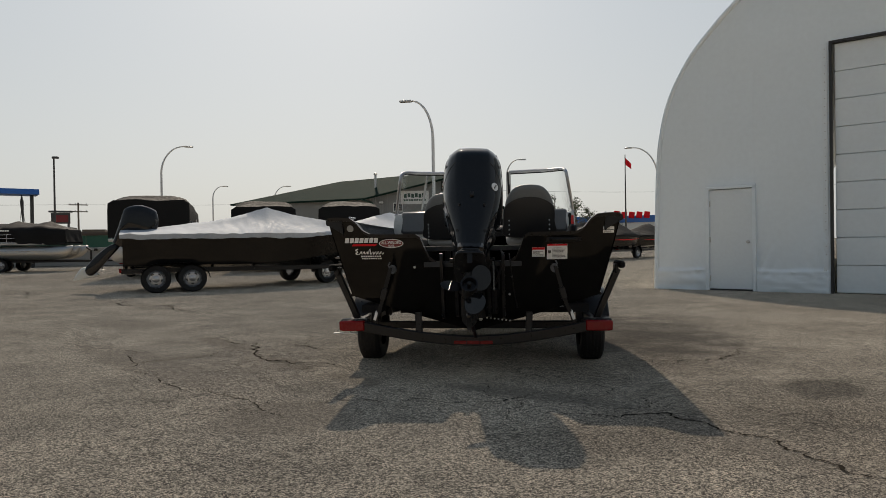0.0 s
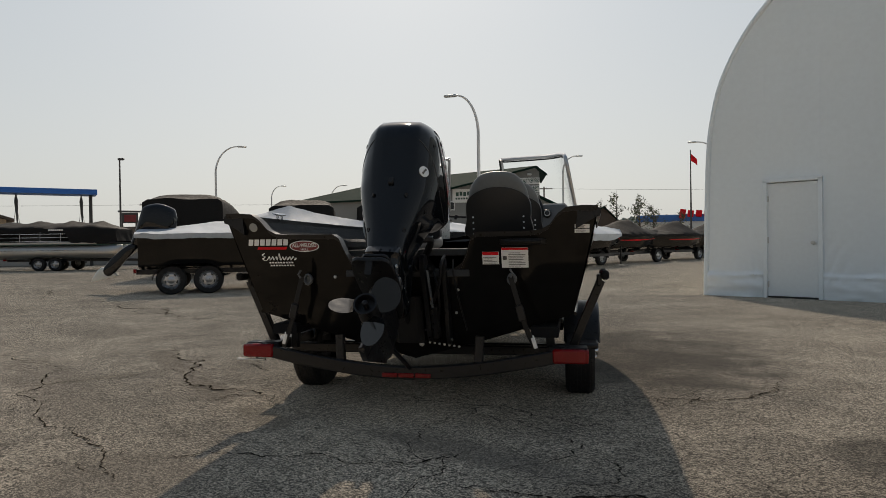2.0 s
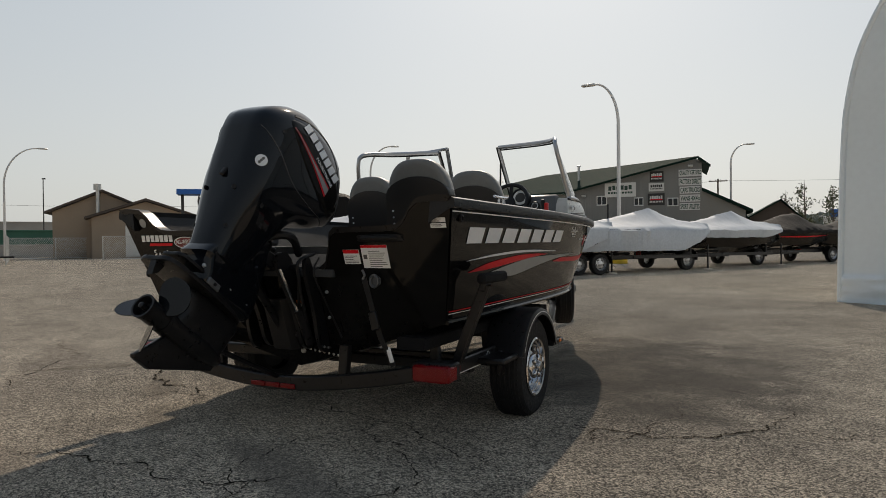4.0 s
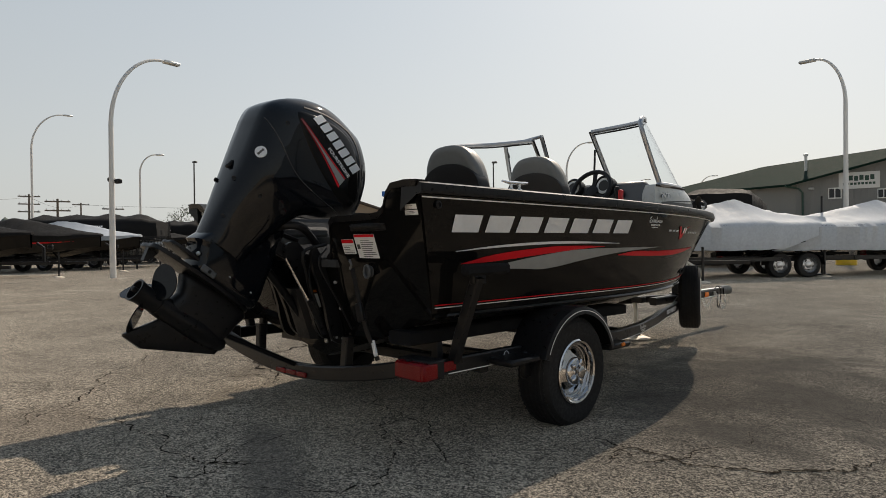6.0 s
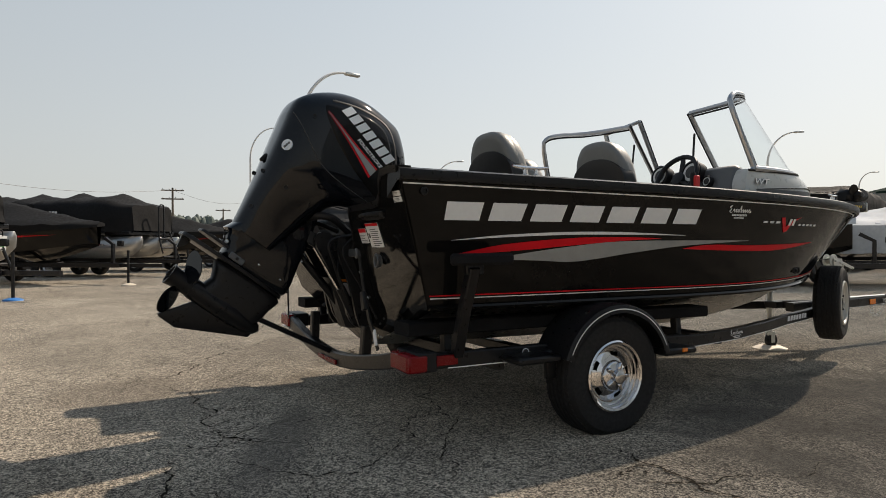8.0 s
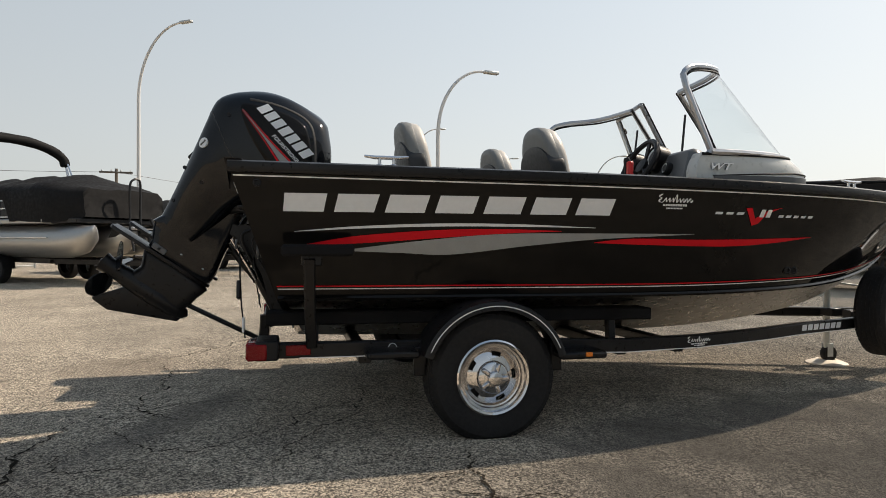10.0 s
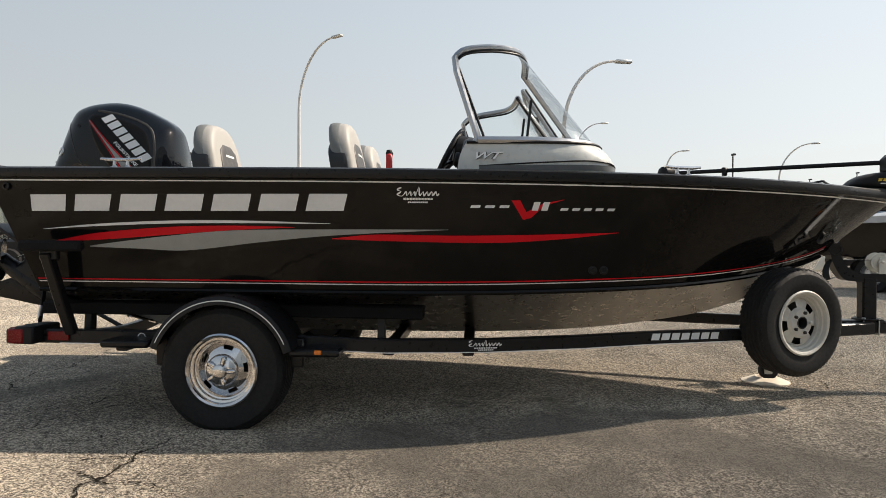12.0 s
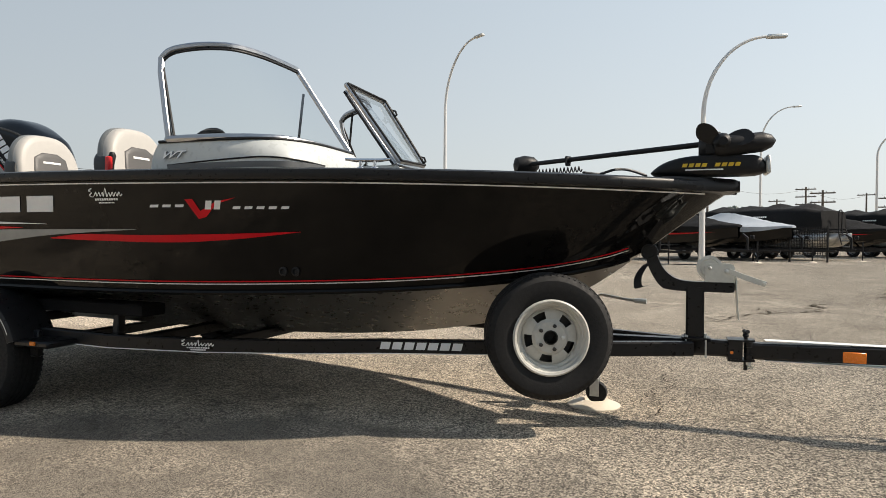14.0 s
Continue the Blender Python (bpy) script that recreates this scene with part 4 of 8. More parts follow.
    g.tube([Vector((s * (p.x + 0.004), p.y + 0.002, 1.382)) for p in top_line], 0.008, 6)
    part("console_gasket", g, BLACK_PLASTIC, boat)
    # dashboard face
    g = Geo()
    g.box((s * 0.62, 2.30, 1.29), (0.60, 0.10, 0.26), pose(0, 0, 0, -14, 0, 0), 0.025)
    dash = part("dashboard", g, CONSOLE_DARK, boat, "charcoal dashboard")
    if s > 0:
        for a, b, r in ((0.36, 1.40, 0.058), (0.62, 1.40, 0.062), (0.74, 1.33, 0.03)):
            m = Matrix.Translation((a, 2.245, b)) @ pose(0, 0, 0, 76, 0, 0)
            g = Geo()
            g.lathe([(r * 1.25, -0.05), (r * 1.25, 0.015), (r * 1.05, 0.022), (r, 0.010)], m, 20)
            pod = part("gauge", g, BLACK_PLASTIC, dash, "black round gauge with a pale dial")
            g = Geo()
            g.lathe([(r * 0.97, 0.010), (r * 0.97, 0.013), (r * 0.9, 0.014)], m, 20)
            part("gauge_dial", g, SIGN_WHITE, pod)
            g = Geo()
            g.lathe([(r * 0.66, 0.013), (r * 0.66, 0.0155)], m, 20)
            part("gauge_face", g, SIGN_BLACK, pod)
        m = Matrix.Translation((0.54, 2.19, 1.375)) @ pose(0, 0, 0, 62, 0, 0)
        g = Geo()
        g.tube([m @ Vector((0.152 * math.cos(k * math.pi / 14), 0.152 * math.sin(k * math.pi / 14), 0)) for k in range(28)], 0.016, 8, True)
        wheel_ = part("steering_wheel", g, BLACK_PLASTIC, boat, "black three-spoke steering wheel")
        for k in range(3):
            w = radians(90 + 120 * k)
            g = Geo()
            g.bar([m @ Vector((0.03 * math.cos(w), 0.03 * math.sin(w), -0.03)), m @ Vector((0.145 * math.cos(w), 0.145 * math.sin(w), 0))], 0.03, 0.012)
            part("steering_spoke", g, BLACK_PLASTIC, wheel_)
        g = Geo()
        g.lathe([(0.02, -0.12), (0.02, -0.04), (0.045, -0.035), (0.045, -0.01), (0.02, -0.005)], m, 14)
        part("steering_hub", g, BLACK_PLASTIC, wheel_)
# mark on the console side
for grow, out_, m in ((0.06, 0.0, SIGN_BLACK), (0.02, 0.0015, WHITE_VINYL)):
    part("console_lettering", words("WT", 0.036, 0.135, lambda a, b, t: Vector((1.012 - b * 0.25 + out_ + t, 2.335 + a, 1.298 + b)), 0.001, 0.45, grow), m, boat, "white outlined letters on the console")
# throttle control
g = Geo()
g.box((0.93, 1.91, 1.17), (0.06, 0.16, 0.14), ch=0.02)
ctl = part("throttle_control", g, BLACK_PLASTIC, boat, "black throttle control with a red safety lanyard")
g = Geo()
g.tube([(0.915, 1.905, 1.19), (0.91, 1.905, 1.30), (0.91, 1.908, 1.34), (0.91, 1.905, 1.358)], [0.012, 0.012, 0.019, 0.012], 10)
part("throttle_lever", g, BLACK_PLASTIC, ctl)
g = Geo()
g.box((0.935, 1.910, 1.285), (0.03, 0.030, 0.10), ch=0.006)
part("safety_clip", g, RED_PLASTIC, ctl, "red safety clip")
# hooks on the open centre pane
cp = [Vector((-0.227, 2.613, 1.905)), Vector((-0.67, 2.67, 1.876)), Vector((-0.785, 2.925, 1.432)), Vector((-0.30, 2.955, 1.41))]
g = Geo()
for a, b in ((0, 1), (1, 2), (2, 3), (3, 0)):
    g.tube([cp[a] + Vector((0, 0.03, 0)), cp[b] + Vector((0, 0.03, 0))], 0.015, 8)
frame_ = part("centre_pane_frame", g, ALU_SATIN, boat, "aluminium frame of the folded centre windshield pane")
g = Geo()
for a, b in ((0, 1), (1, 2), (2, 3), (3, 0)):
    g.tube([cp[a] + Vector((0.004, 0.047, 0.006)), cp[b] + Vector((0.004, 0.047, 0.006))], 0.008, 6)
part("pane_seal", g, BLACK_PLASTIC, frame_, "black rubber seal")
g = Geo()
g.add([p + Vector((0, 0.03, 0)) for p in cp], [(0, 1, 2, 3)])
pane = part("centre_pane", g, GLASS, frame_, "clear centre pane")
pane.visible_shadow = False
for k in (0.12, 0.85):
    p = cp[1] + (cp[2] - cp[1]) * k + Vector((-0.01, 0.045, 0))
    g = Geo()
    g.tube([p, p + Vector((0, 0.035, -0.01)), p + Vector((0, 0.045, -0.035)), p + Vector((0, 0.02, -0.05))], 0.008, 6)
    part("pane_latch", g, BLACK_PLASTIC, frame_)


# ---- seats ----
def seat(u, v, ztop):
    h = ztop

    def put(a, b, t):
        return Vector((u + a, v - t - 0.02 - (b - 0.2) * 0.20, h - 0.445 + b))
    g = Geo()
    g.pillow(smooth_poly([(-0.21, -0.03), (0.21, -0.03), (0.20, 0.38), (-0.20, 0.38)], 2), lambda a, b, t: Vector((u + a, v + b, h - 0.47 + t)), 0.06, 3, 4)
    top = part("seat", g, SEAT_CREAM, boat, "cream and grey vinyl seat with a black back shell", 50)
    back = closed_curve([(-0.200, 0.0), (0.200, 0.0), (0.215, 0.18), (0.195, 0.33), (0.12, 0.425), (0.0, 0.447), (-0.12, 0.425), (-0.195, 0.33), (-0.215, 0.18)], 4)
    g = Geo()
    g.pillow(back, lambda a, b, t: put(a, b, t), 0.050, 3.0, 5, None, 0.80)
    part("backrest", g, SEAT_CREAM, top, "cream vinyl backrest", 50)
    shell = closed_curve([(-0.206, 0.0), (0.206, 0.0), (0.224, 0.13), (0.222, 0.235), (0.185, 0.290), (0.10, 0.332), (0, 0.345), (-0.10, 0.332), (-0.185, 0.290), (-0.222, 0.235), (-0.224, 0.13)], 4)
    g = Geo()
    g.pillow(shell, lambda a, b, t: put(a, b, t + 0.030), 0.048, 5, 5, None, 0.93)
    sh = part("back_shell", g, SEAT_BACK, top, "black backrest shell")
    hood = closed_curve([(-0.205, 0.05), (0, 0.05), (0.205, 0.05), (0.215, 0.20), (0.195, 0.335), (0.12, 0.43), (0.0, 0.452), (-0.12, 0.43), (-0.195, 0.335), (-0.215, 0.20)], 4)
    g = Geo()
    g.pillow(hood, lambda a, b, t: put(a, b, t + 0.026), 0.040, 3, 4, None, 0.82)
    part("back_cap", g, SEAT_GREY, top, "grey vinyl backrest cap", 50)
    for k in range(8):
        g = Geo()
        q = put((-1) ** k * 0.175, 0.02 + 0.04 * (k // 2), 0.080)
        g.lathe([(0.007, 0), (0.006, 0.004), (0.003, 0.005)], Matrix.Translation(q) @ pose(0, 0, 0, 90, 0, 0), 8)
        part("stud", g, SILVER, sh)
    band = [(-0.14, 0.0), (0.14, 0.0), (0.125, 0.20), (0.105, 0.335), (-0.105, 0.335), (-0.125, 0.20)]
    g = Geo()
    g.pillow(smooth_poly(band, 1), lambda a, b, t: put(a, b, t - 0.044), 0.014, 3, 3, None, 0.85)
    b_ = part("back_panel", g, SEAT_CHAR, top, "charcoal panel on the seat front")
    g = Geo()
    g.add([put(p, q, -0.0605) for p, q in rect(-0.06, 0.266, 0.12, 0.013)], [(0, 1, 2, 3)])
    part("maker_mark", g, WHITE_VINYL, b_)
    g = Geo()
    g.lathe([(0.10, 0), (0.10, 0.012), (0.03, 0.02), (0.03, h - 0.80 - 0.53)], pose(u, v + 0.12, 0.80), 14)
    part("pedestal", g, BLACK_SATIN, top)


seat(0.46, 0.90, 1.558)
seat(0.495, 1.66, 1.556)
seat(-0.35, 1.65, 1.557)
# ---- the boat trailer ----
trailer = thing("boat_trailer", BOAT, "black steel boat trailer with chrome wheels", "trailer")
for s in (1, -1):
    g = Geo()
    g.bar([(s * 0.925, 0.10, 0.420), (s * 0.94, 0.4, 0.420), (s * 0.94, 1.2, 0.416), (s * 0.94, 1.5, 0.402), (s * 0.90, 1.9, 0.383), (s * 0.80, 2.4, 0.376), (s * 0.67, 2.9, 0.380), (s * 0.56, 3.27, 0.388), (s * 0.453, 3.67, 0.391), (s * 0.24, 4.3, 0.39), (s * 0.07, 4.72, 0.39)], 0.055, 0.070)
    rail = part("side_rail", g, BLACK_SATIN, trailer, "black box-section side rail")
    g = Geo()
    g.loft([[(s * (u + 0.030), v, z) for z in (0.386 + dz, 0.391 + dz)] for u, v, dz in ((0.94, 0.25, 0), (0.94, 1.2, -0.004), (0.94, 1.5, -0.018), (0.90, 1.9, -0.037), (0.80, 2.4, -0.044), (0.67, 2.9, -0.040), (0.56, 3.27, -0.032), (0.453, 3.67, -0.029), (0.26, 4.25, -0.030))])
    part("rail_pinstripe", g, WHITE_VINYL, rail)
    # tail lamp cluster
    g = Geo()
    g.box((s * 0.932, 0.11, 0.434), (0.215, 0.10, 0.087), ch=0.008)
    lamp = part("tail_lamp_housing", g, BLACK_PLASTIC, trailer)
    g = Geo()
    g.box((s * 0.938, 0.045, 0.430), (0.185, 0.05, 0.080), ch=0.010)
    part("tail_lamp_lens", g, RED_LENS, lamp, "red tail lamp lens")
    g = Geo()
    g.box((s * 1.030, 0.068, 0.430), (0.03, 0.09, 0.074), ch=0.008)
    part("side_lamp_lens", g, RED_LENS, lamp, "red side marker lens")
    g = Geo()
    g.box((s * 0.971, 0.245, 0.424), (0.008, 0.11, 0.046), ch=0.003)
    part("side_reflector", g, RED_LENS, trailer, "red side reflector")
    # guide post with carpeted pad
    g = Geo()
    g.bar([(s * 0.955, 0.305, 0.44), (s * 1.02, 0.295, 0.60), (s * 1.125, 0.29, 0.845)], 0.05, 0.05)
    part("guide_post", g, BLACK_SATIN, trailer)
    g = Geo()
    g.box((s * 1.145, 0.325, 0.878), (0.045, 0.31, 0.052), ch=0.012)
    part("guide_pad", g, CARPET, trailer, "carpeted guide pad")
    g = Geo()
    g.box((s * 1.115, 0.30, 0.845), (0.03, 0.09, 0.07), ch=0.006)
    part("guide_bracket", g, BLACK_SATIN, trailer)
    # bunk with carpet
    g = Geo()
    g.bar([(s * 0.80, 0.10, 0.556), (s * 0.80, 1.1, 0.552), (s * 0.80, 2.07, 0.542)], 0.16, 0.062)
    part("bunk", g, CARPET, trailer, "black carpeted bunk board")
    for v in (0.32, 1.0, 1.86):
        g = Geo()
        g.bar([(s * 0.83, v, 0.41), (s * 0.82, v, 0.52)], 0.05, 0.04)
        part("bunk_bracket", g, BLACK_SATIN, trailer)
    # tie-down strap at the stern
    g = Geo()
    g.bar([(s * 0.62, -0.035, 0.885), (s * 0.66, -0.03, 0.74), (s * 0.70, -0.02, 0.60), (s * 0.76, 0.0, 0.46)], 0.028, 0.006)
    strap = part("tie_down_strap", g, BLACK_PLASTIC, trailer, "black tie-down strap with a metal hook")
    g = Geo()
    g.box((s * 0.675, -0.035, 0.68), (0.045, 0.02, 0.09), pose(0, 0, 0, 0, s * -14, 0), 0.005)
    part("buckle", g, BLACK_SATIN, strap)
    g = Geo()
    g.tube([(s * 0.62, -0.05, 0.925), (s * 0.635, -0.052, 0.90), (s * 0.622, -0.05, 0.88)], 0.006, 6)
    part("hook", g, CONSOLE_DARK, strap)
    g = Geo()
    g.box((s * 0.745, -0.008, 0.515), (0.022, 0.012, 0.075), pose(0, 0, 0, 0, s * -18, 0), 0.003)
    part("strap_tag", g, WHITE_VINYL, strap)
    # fender
    g = Geo()
    rows = []
    for k in range(25):
        w = radians(19 + 144 * k / 24)
        r = 0.365
        c = Vector((0, 1.135 - math.cos(w) * r, 0.283 + math.sin(w) * r))
        d = Vector((0, -math.cos(w), math.sin(w)))
        rows.append([c + Vector((s * a, 0, 0)) + d * b for a, b in ((0.895, 0.0), (1.105, 0.0), (1.128, -0.006), (1.136, -0.022), (1.136, -0.045), (1.130, -0.045), (1.128, -0.022), (1.10, -0.008), (0.895, -0.008))])
    g.loft(rows, True, True)
    fender = part("fender", g, BLACK_SATIN, trailer, "rounded black wheel fender")
    g = Geo()
    g.loft([[Vector((s * 1.1375, 1.135 - math.cos(radians(w)) * r, 0.283 + math.sin(radians(w)) * r)) for r in (0.337, 0.342)] for w in range(24, 160, 4)])
    part("fender_pinstripe", g, WHITE_VINYL, fender)
    for v, y1 in ((0.66, 0.40), (1.58, 0.368)):
        g = Geo()
        g.box((s * 1.015, v, y1 + 0.008), (0.20, 0.24, 0.034), ch=0.010)
        part("fender_step", g, BLACK_SATIN, fender)
    # skirt plates under the fender ends
    for v in (0.80, 1.475):
        g = Geo()
        g.box((s * 1.0, v, 0.36), (0.03, 0.06, 0.14), ch=0.006)
        part("fender_bracket", g, BLACK_SATIN, fender)
    g = Geo()
    g.lathe([(0.022, 0), (0.022, 0.003), (0.016, 0.0035)], Matrix.Translation((s * 0.968, 0.675, 0.424)) @ pose(0, 0, 0, 0, s * 90, 0), 18)
    emb = part("round_emblem", g, SIGN_BLACK, fender)
    g = Geo()
    g.lathe([(0.0205, 0.0036), (0.0205, 0.0046), (0.0165, 0.0046), (0.0165, 0.0036)], Matrix.Translation((s * 0.968, 0.675, 0.424)) @ pose(0, 0, 0, 0, s * 90, 0), 18, False)
    part("emblem_rim", g, SILVER, emb)
    g = Geo()
    g.box((s * 1.118, 1.60, 0.382), (0.012, 0.035, 0.022), ch=0.004)
    part("amber_marker", g, AMBER, fender, "amber side marker")
# rear bumper, dropped in the middle
g = Geo()
g.bar([(a, 0.065 - 0.02 * (1 - a * a), 0.315 + 0.125 * abs(a / 0.93) ** 1.7) for a in [k / 12 * 0.93 for k in range(-12, 13)]], 0.055, 0.075)
part("rear_crossmember", g, BLACK_SATIN, trailer, "bowed black rear crossmember")
for a in (-0.1, 0.0, 0.1):
    g = Geo()
    g.box((a, 0.012, 0.305), (0.095, 0.012, 0.026), ch=0.004)
    part("rear_reflector", g, RED_LENS, trailer, "red rear reflector strip")
for v, z, w in ((0.55, 0.375, 1.86), (1.135, 0.30, 2.0), (1.9, 0.36, 1.75), (2.3, 0.345, 1.55)):
    g = Geo()
    g.bar([(-w / 2, v, z), (w / 2, v, z)], 0.06, 0.06)
    part("crossmember", g, BLACK_SATIN, trailer)
for a in (-0.42, 0.42):
    g = Geo()
    g.bar([(a, 0.07, 0.36), (a * 1.02, 0.08, 0.53)], 0.05, 0.05)
    part("bunk_bracket", g, BLACK_SATIN, trailer)
g = Geo()
g.box((-1.0, 0.05, 0.372), (0.19, 0.02, 0.012), ch=0.002)
g.box((-0.98, 0.06, 0.385), (0.03, 0.03, 0.02), ch=0.002)
part("plate_bracket", g, GALV, trailer)
# safety chain and tilt support between bumper and motor
g = Geo()
g.tube([(0.02, 0.04, 0.34), (0.0, -0.38, 0.555)], 0.014, 8)
part("motor_support", g, BLACK_SATIN, trailer, "black outboard support bar")


def chrome_wheel(parent, u, v, z, s, r, w, rim_mat, rr, cap, slot_turn=0.0, yaw=0.0):
    """Wheel with its outer face at u, facing s; tyre with tread, slotted rim."""
    m = Matrix.Translation((u - s * w / 2, v, z)) @ pose(0, 0, 0, 0, 0, yaw) @ pose(s * w / 2, 0, 0, 0, 90 * s, 0)
    g = Geo()
    prof = [(rr * 0.985, -w + 0.012), (rr + 0.03, -w), (r * 0.90, -w + 0.004), (r * 0.97, -w + 0.02), (r, -w + 0.035), (r, -0.035), (r * 0.97, -0.018), (r * 0.90, -0.003), (rr + 0.045, 0.0), (rr + 0.02, -0.008), (rr * 0.985, -0.014)]
    g.lathe(prof, m, 64, False)
    g.v = [(x, y, max(q, 0.001)) for x, y, q in g.v]  # the tyre sits flat on the ground
    wheel = part("wheel", g, BLACK_RUBBER, parent, "black tyre on a slotted rim", 30)
    g = Geo()
    for k in range(5):
        x = -w + 0.045 + k * (w - 0.09) / 4
        g.lathe([(r + 0.0012, x - 0.010), (r + 0.004, x - 0.008), (r + 0.004, x + 0.008), (r + 0.0012, x + 0.010)], m, 64, False)
    for k in range(64):
        c = math.cos(k * math.pi / 32), math.sin(k * math.pi / 32)
        for x in (-w + 0.024, -0.024):
            g.box(m @ Vector((c[0] * r * 0.978, c[1] * r * 0.978, x)), (0.008, 0.013, 0.010), m.to_3x3().to_4x4() @ pose(0, 0, 0, 0, 0, k * 5.625), 0.002)
    g.v = [(x, y, max(q, 0.003)) for x, y, q in g.v]
    part("tread", g, BLACK_RUBBER, wheel)
    g = Geo()
    n = 60
    prof = [(rr, -0.020), (rr + 0.008, -0.004), (rr, 0.002), (rr - 0.010, -0.003), (rr - 0.014, -0.022), (rr - 0.024, -0.024), (rr - 0.027, -0.040), (rr - 0.034, -0.042), (rr - 0.040, -0.058)]
    g.lathe(prof, m, n, False)
    # disc with five slots
    r0, r1, r2, r3 = 0.03, rr * (0.58 if cap else 0.50), rr * 0.70, rr - 0.036
    h0, h1, h2, h3 = -0.022, -0.040, -0.046, -0.060
    rings = [(r0, h0), (rr * 0.42, -0.024), (r1, h1), (r2, h2), (r3, h3)]
    vs = [m @ Vector((a * math.cos(2 * math.pi * j / n), a * math.sin(2 * math.pi * j / n), h)) for a, h in rings for j in range(n)]
    fs = []
    for i in range(len(rings) - 1):
        for j in range(n):
            if i == 2 and ((j - slot_turn) % 12) < (4 if cap else 5):
                continue
            fs.append((i * n + j, i * n + (j + 1) % n, (i + 1) * n + (j + 1) % n, (i + 1) * n + j))
    g.add(vs, fs)
    part("rim", g, rim_mat, wheel, "slotted five-bolt rim", 35)
    # added black disc closing the rim, stands in for shade behind the slots
    g = Geo()
    g.lathe([(rr - 0.02, -w + 0.05), (rr - 0.05, -0.085), (0.02, -0.09)], m, 24, True)
    part("dark_backing", g, SIGN_BLACK, wheel)
    if cap:
        g = Geo()
        g.lathe([(rr * 0.46, -0.026), (rr * 0.44, -0.012), (rr * 0.40, -0.006), (rr * 0.20, 0.0), (rr * 0.19, 0.026), (rr * 0.15, 0.030), (0.004, 0.030)], m, 30)
        hub = part("hub_cap", g, CHROME, wheel, "chrome hub cap")
        for k in range(5):
            w5 = radians(90 + 72 * k)
            g = Geo()
            g.box(m @ Vector((rr * 0.30 * math.cos(w5), rr * 0.30 * math.sin(w5), 0.0)), (0.044, 0.022, 0.030), m.to_3x3().to_4x4() @ pose(0, 0, 0, 0, 0, 90 + 72 * k), 0.008)
            part("lug_cover", g, CHROME, hub)
    else:
        g = Geo()
        g.lathe([(0.034, -0.10), (0.034, -0.018), (0.030, -0.018), (0.030, -0.10)], m, 20, False)
        part("centre_bore", g, SIGN_BLACK, wheel)
        for k in range(5):
            w5 = radians(90 + 72 * k)
            g = Geo()
            g.lathe([(0.009, -0.024), (0.009, -0.012), (0.006, -0.010)], m @ Matrix.Translation((0.056 * math.cos(w5), 0.056 * math.sin(w5), 0)), 8)
            part("bolt_hole", g, GALV if k == 0 else SIGN_BLACK, wheel)
    return wheel


for s in (1, -1):
    chrome_wheel(trailer, s * 1.105, 1.130, 0.286, s, 0.302, 0.205, CHROME, 0.170, True, 2)
chrome_wheel(trailer, 0.53, 4.078, 0.470, 1, 0.292, 0.19, WHEEL_WHITE, 0.170, False, 8, 22)
g = Geo()
g.bar([(0.30, 4.08, 0.39), (0.36, 4.08, 0.47)], 0.06, 0.06)
part("spare_bracket", g, BLACK_SATIN, trailer)
# maker's mark on the side rail, plain blocks
def on_rail(v, z, t):
    return Vector((0.56 + (v - 3.27) * -0.2675 + 0.0285 + t, v, z + (v - 3.27) * -0.005))


for g in block_row(MARK, 3.275, 0.378, 0.40, 0.036, 0.25, on_rail, 0.001):
    part("maker_mark", g, SILVER, trailer, "silver slanted block of the maker's mark")
def on_rail_aft(v, z):
    return Vector((0.823 - (v - 2.31) * 0.24 + 0.034, v, z))


part("dealer_mark", ribbon(scrawl(2.305, 0.376, 0.165, 0.032, 8), 0.0030, on_rail_aft), WHITE_VINYL, trailer, "small white scrawled dealer mark")
g = Geo()
for z0, a, b, n in ((0.364, 2.33, 2.45, 10), (0.354, 2.35, 2.43, 8)):
    for i in range(n):
        x0, x1 = a + (b - a) * i / n, a + (b - a) * (i + 0.8) / n
        g.add([on_rail_aft(v, z) for v, z in ((x0, z0), (x1, z0), (x1, z0 + 0.007), (x0, z0 + 0.007))], [(0, 1, 2, 3)])
part("dealer_mark", g, WHITE_VINYL, trailer)
# tongue with hinge, coupler and chains
g = Geo()
g.bar([(0.0, 4.2, 0.39), (0.0, 4.93, 0.392)], 0.075, 0.078)
part("tongue", g, BLACK_SATIN, trailer, "black box-section trailer tongue")
g = Geo()
g.bar([(0.0, 4.985, 0.387), (0.0, 5.95, 0.405)], 0.075, 0.078)
swing = part("swing_tongue", g, BLACK_SATIN, trailer, "hinged black swing-away tongue")
g = Geo()
for z in (0.436, 0.340):
    g.prism([(-0.055, 4.884), (0.055, 4.884), (0.055, 4.955), (0.030, 5.006), (-0.030, 5.006), (-0.055, 4.955)], lambda a, b, t: (a, b, z + t), -0.005, 0.005)
for s in (-1, 1):
    g.box((s * 0.048, 4.918, 0.388), (0.008, 0.066, 0.094), ch=0.002)
hinge = part("hinge", g, BLACK_SATIN, trailer, "black tongue hinge with a pin")
g = Geo()
g.lathe([(0.020, 0.345), (0.020, 0.372), (0.015, 0.374), (0.015, 0.404), (0.020, 0.406), (0.020, 0.431)], pose(0.026, 4.978, 0), 14)
part("hinge_barrel", g, BLACK_SATIN, hinge)
g = Geo()
g.tube([(0.0, 4.968, 0.288), (0.0, 4.968, 0.47)], 0.009, 8)
g.tube(smooth_path([(-0.022, 4.962, 0.478), (0, 4.968, 0.474), (0.024, 4.975, 0.480)], 4), 0.010, 8)
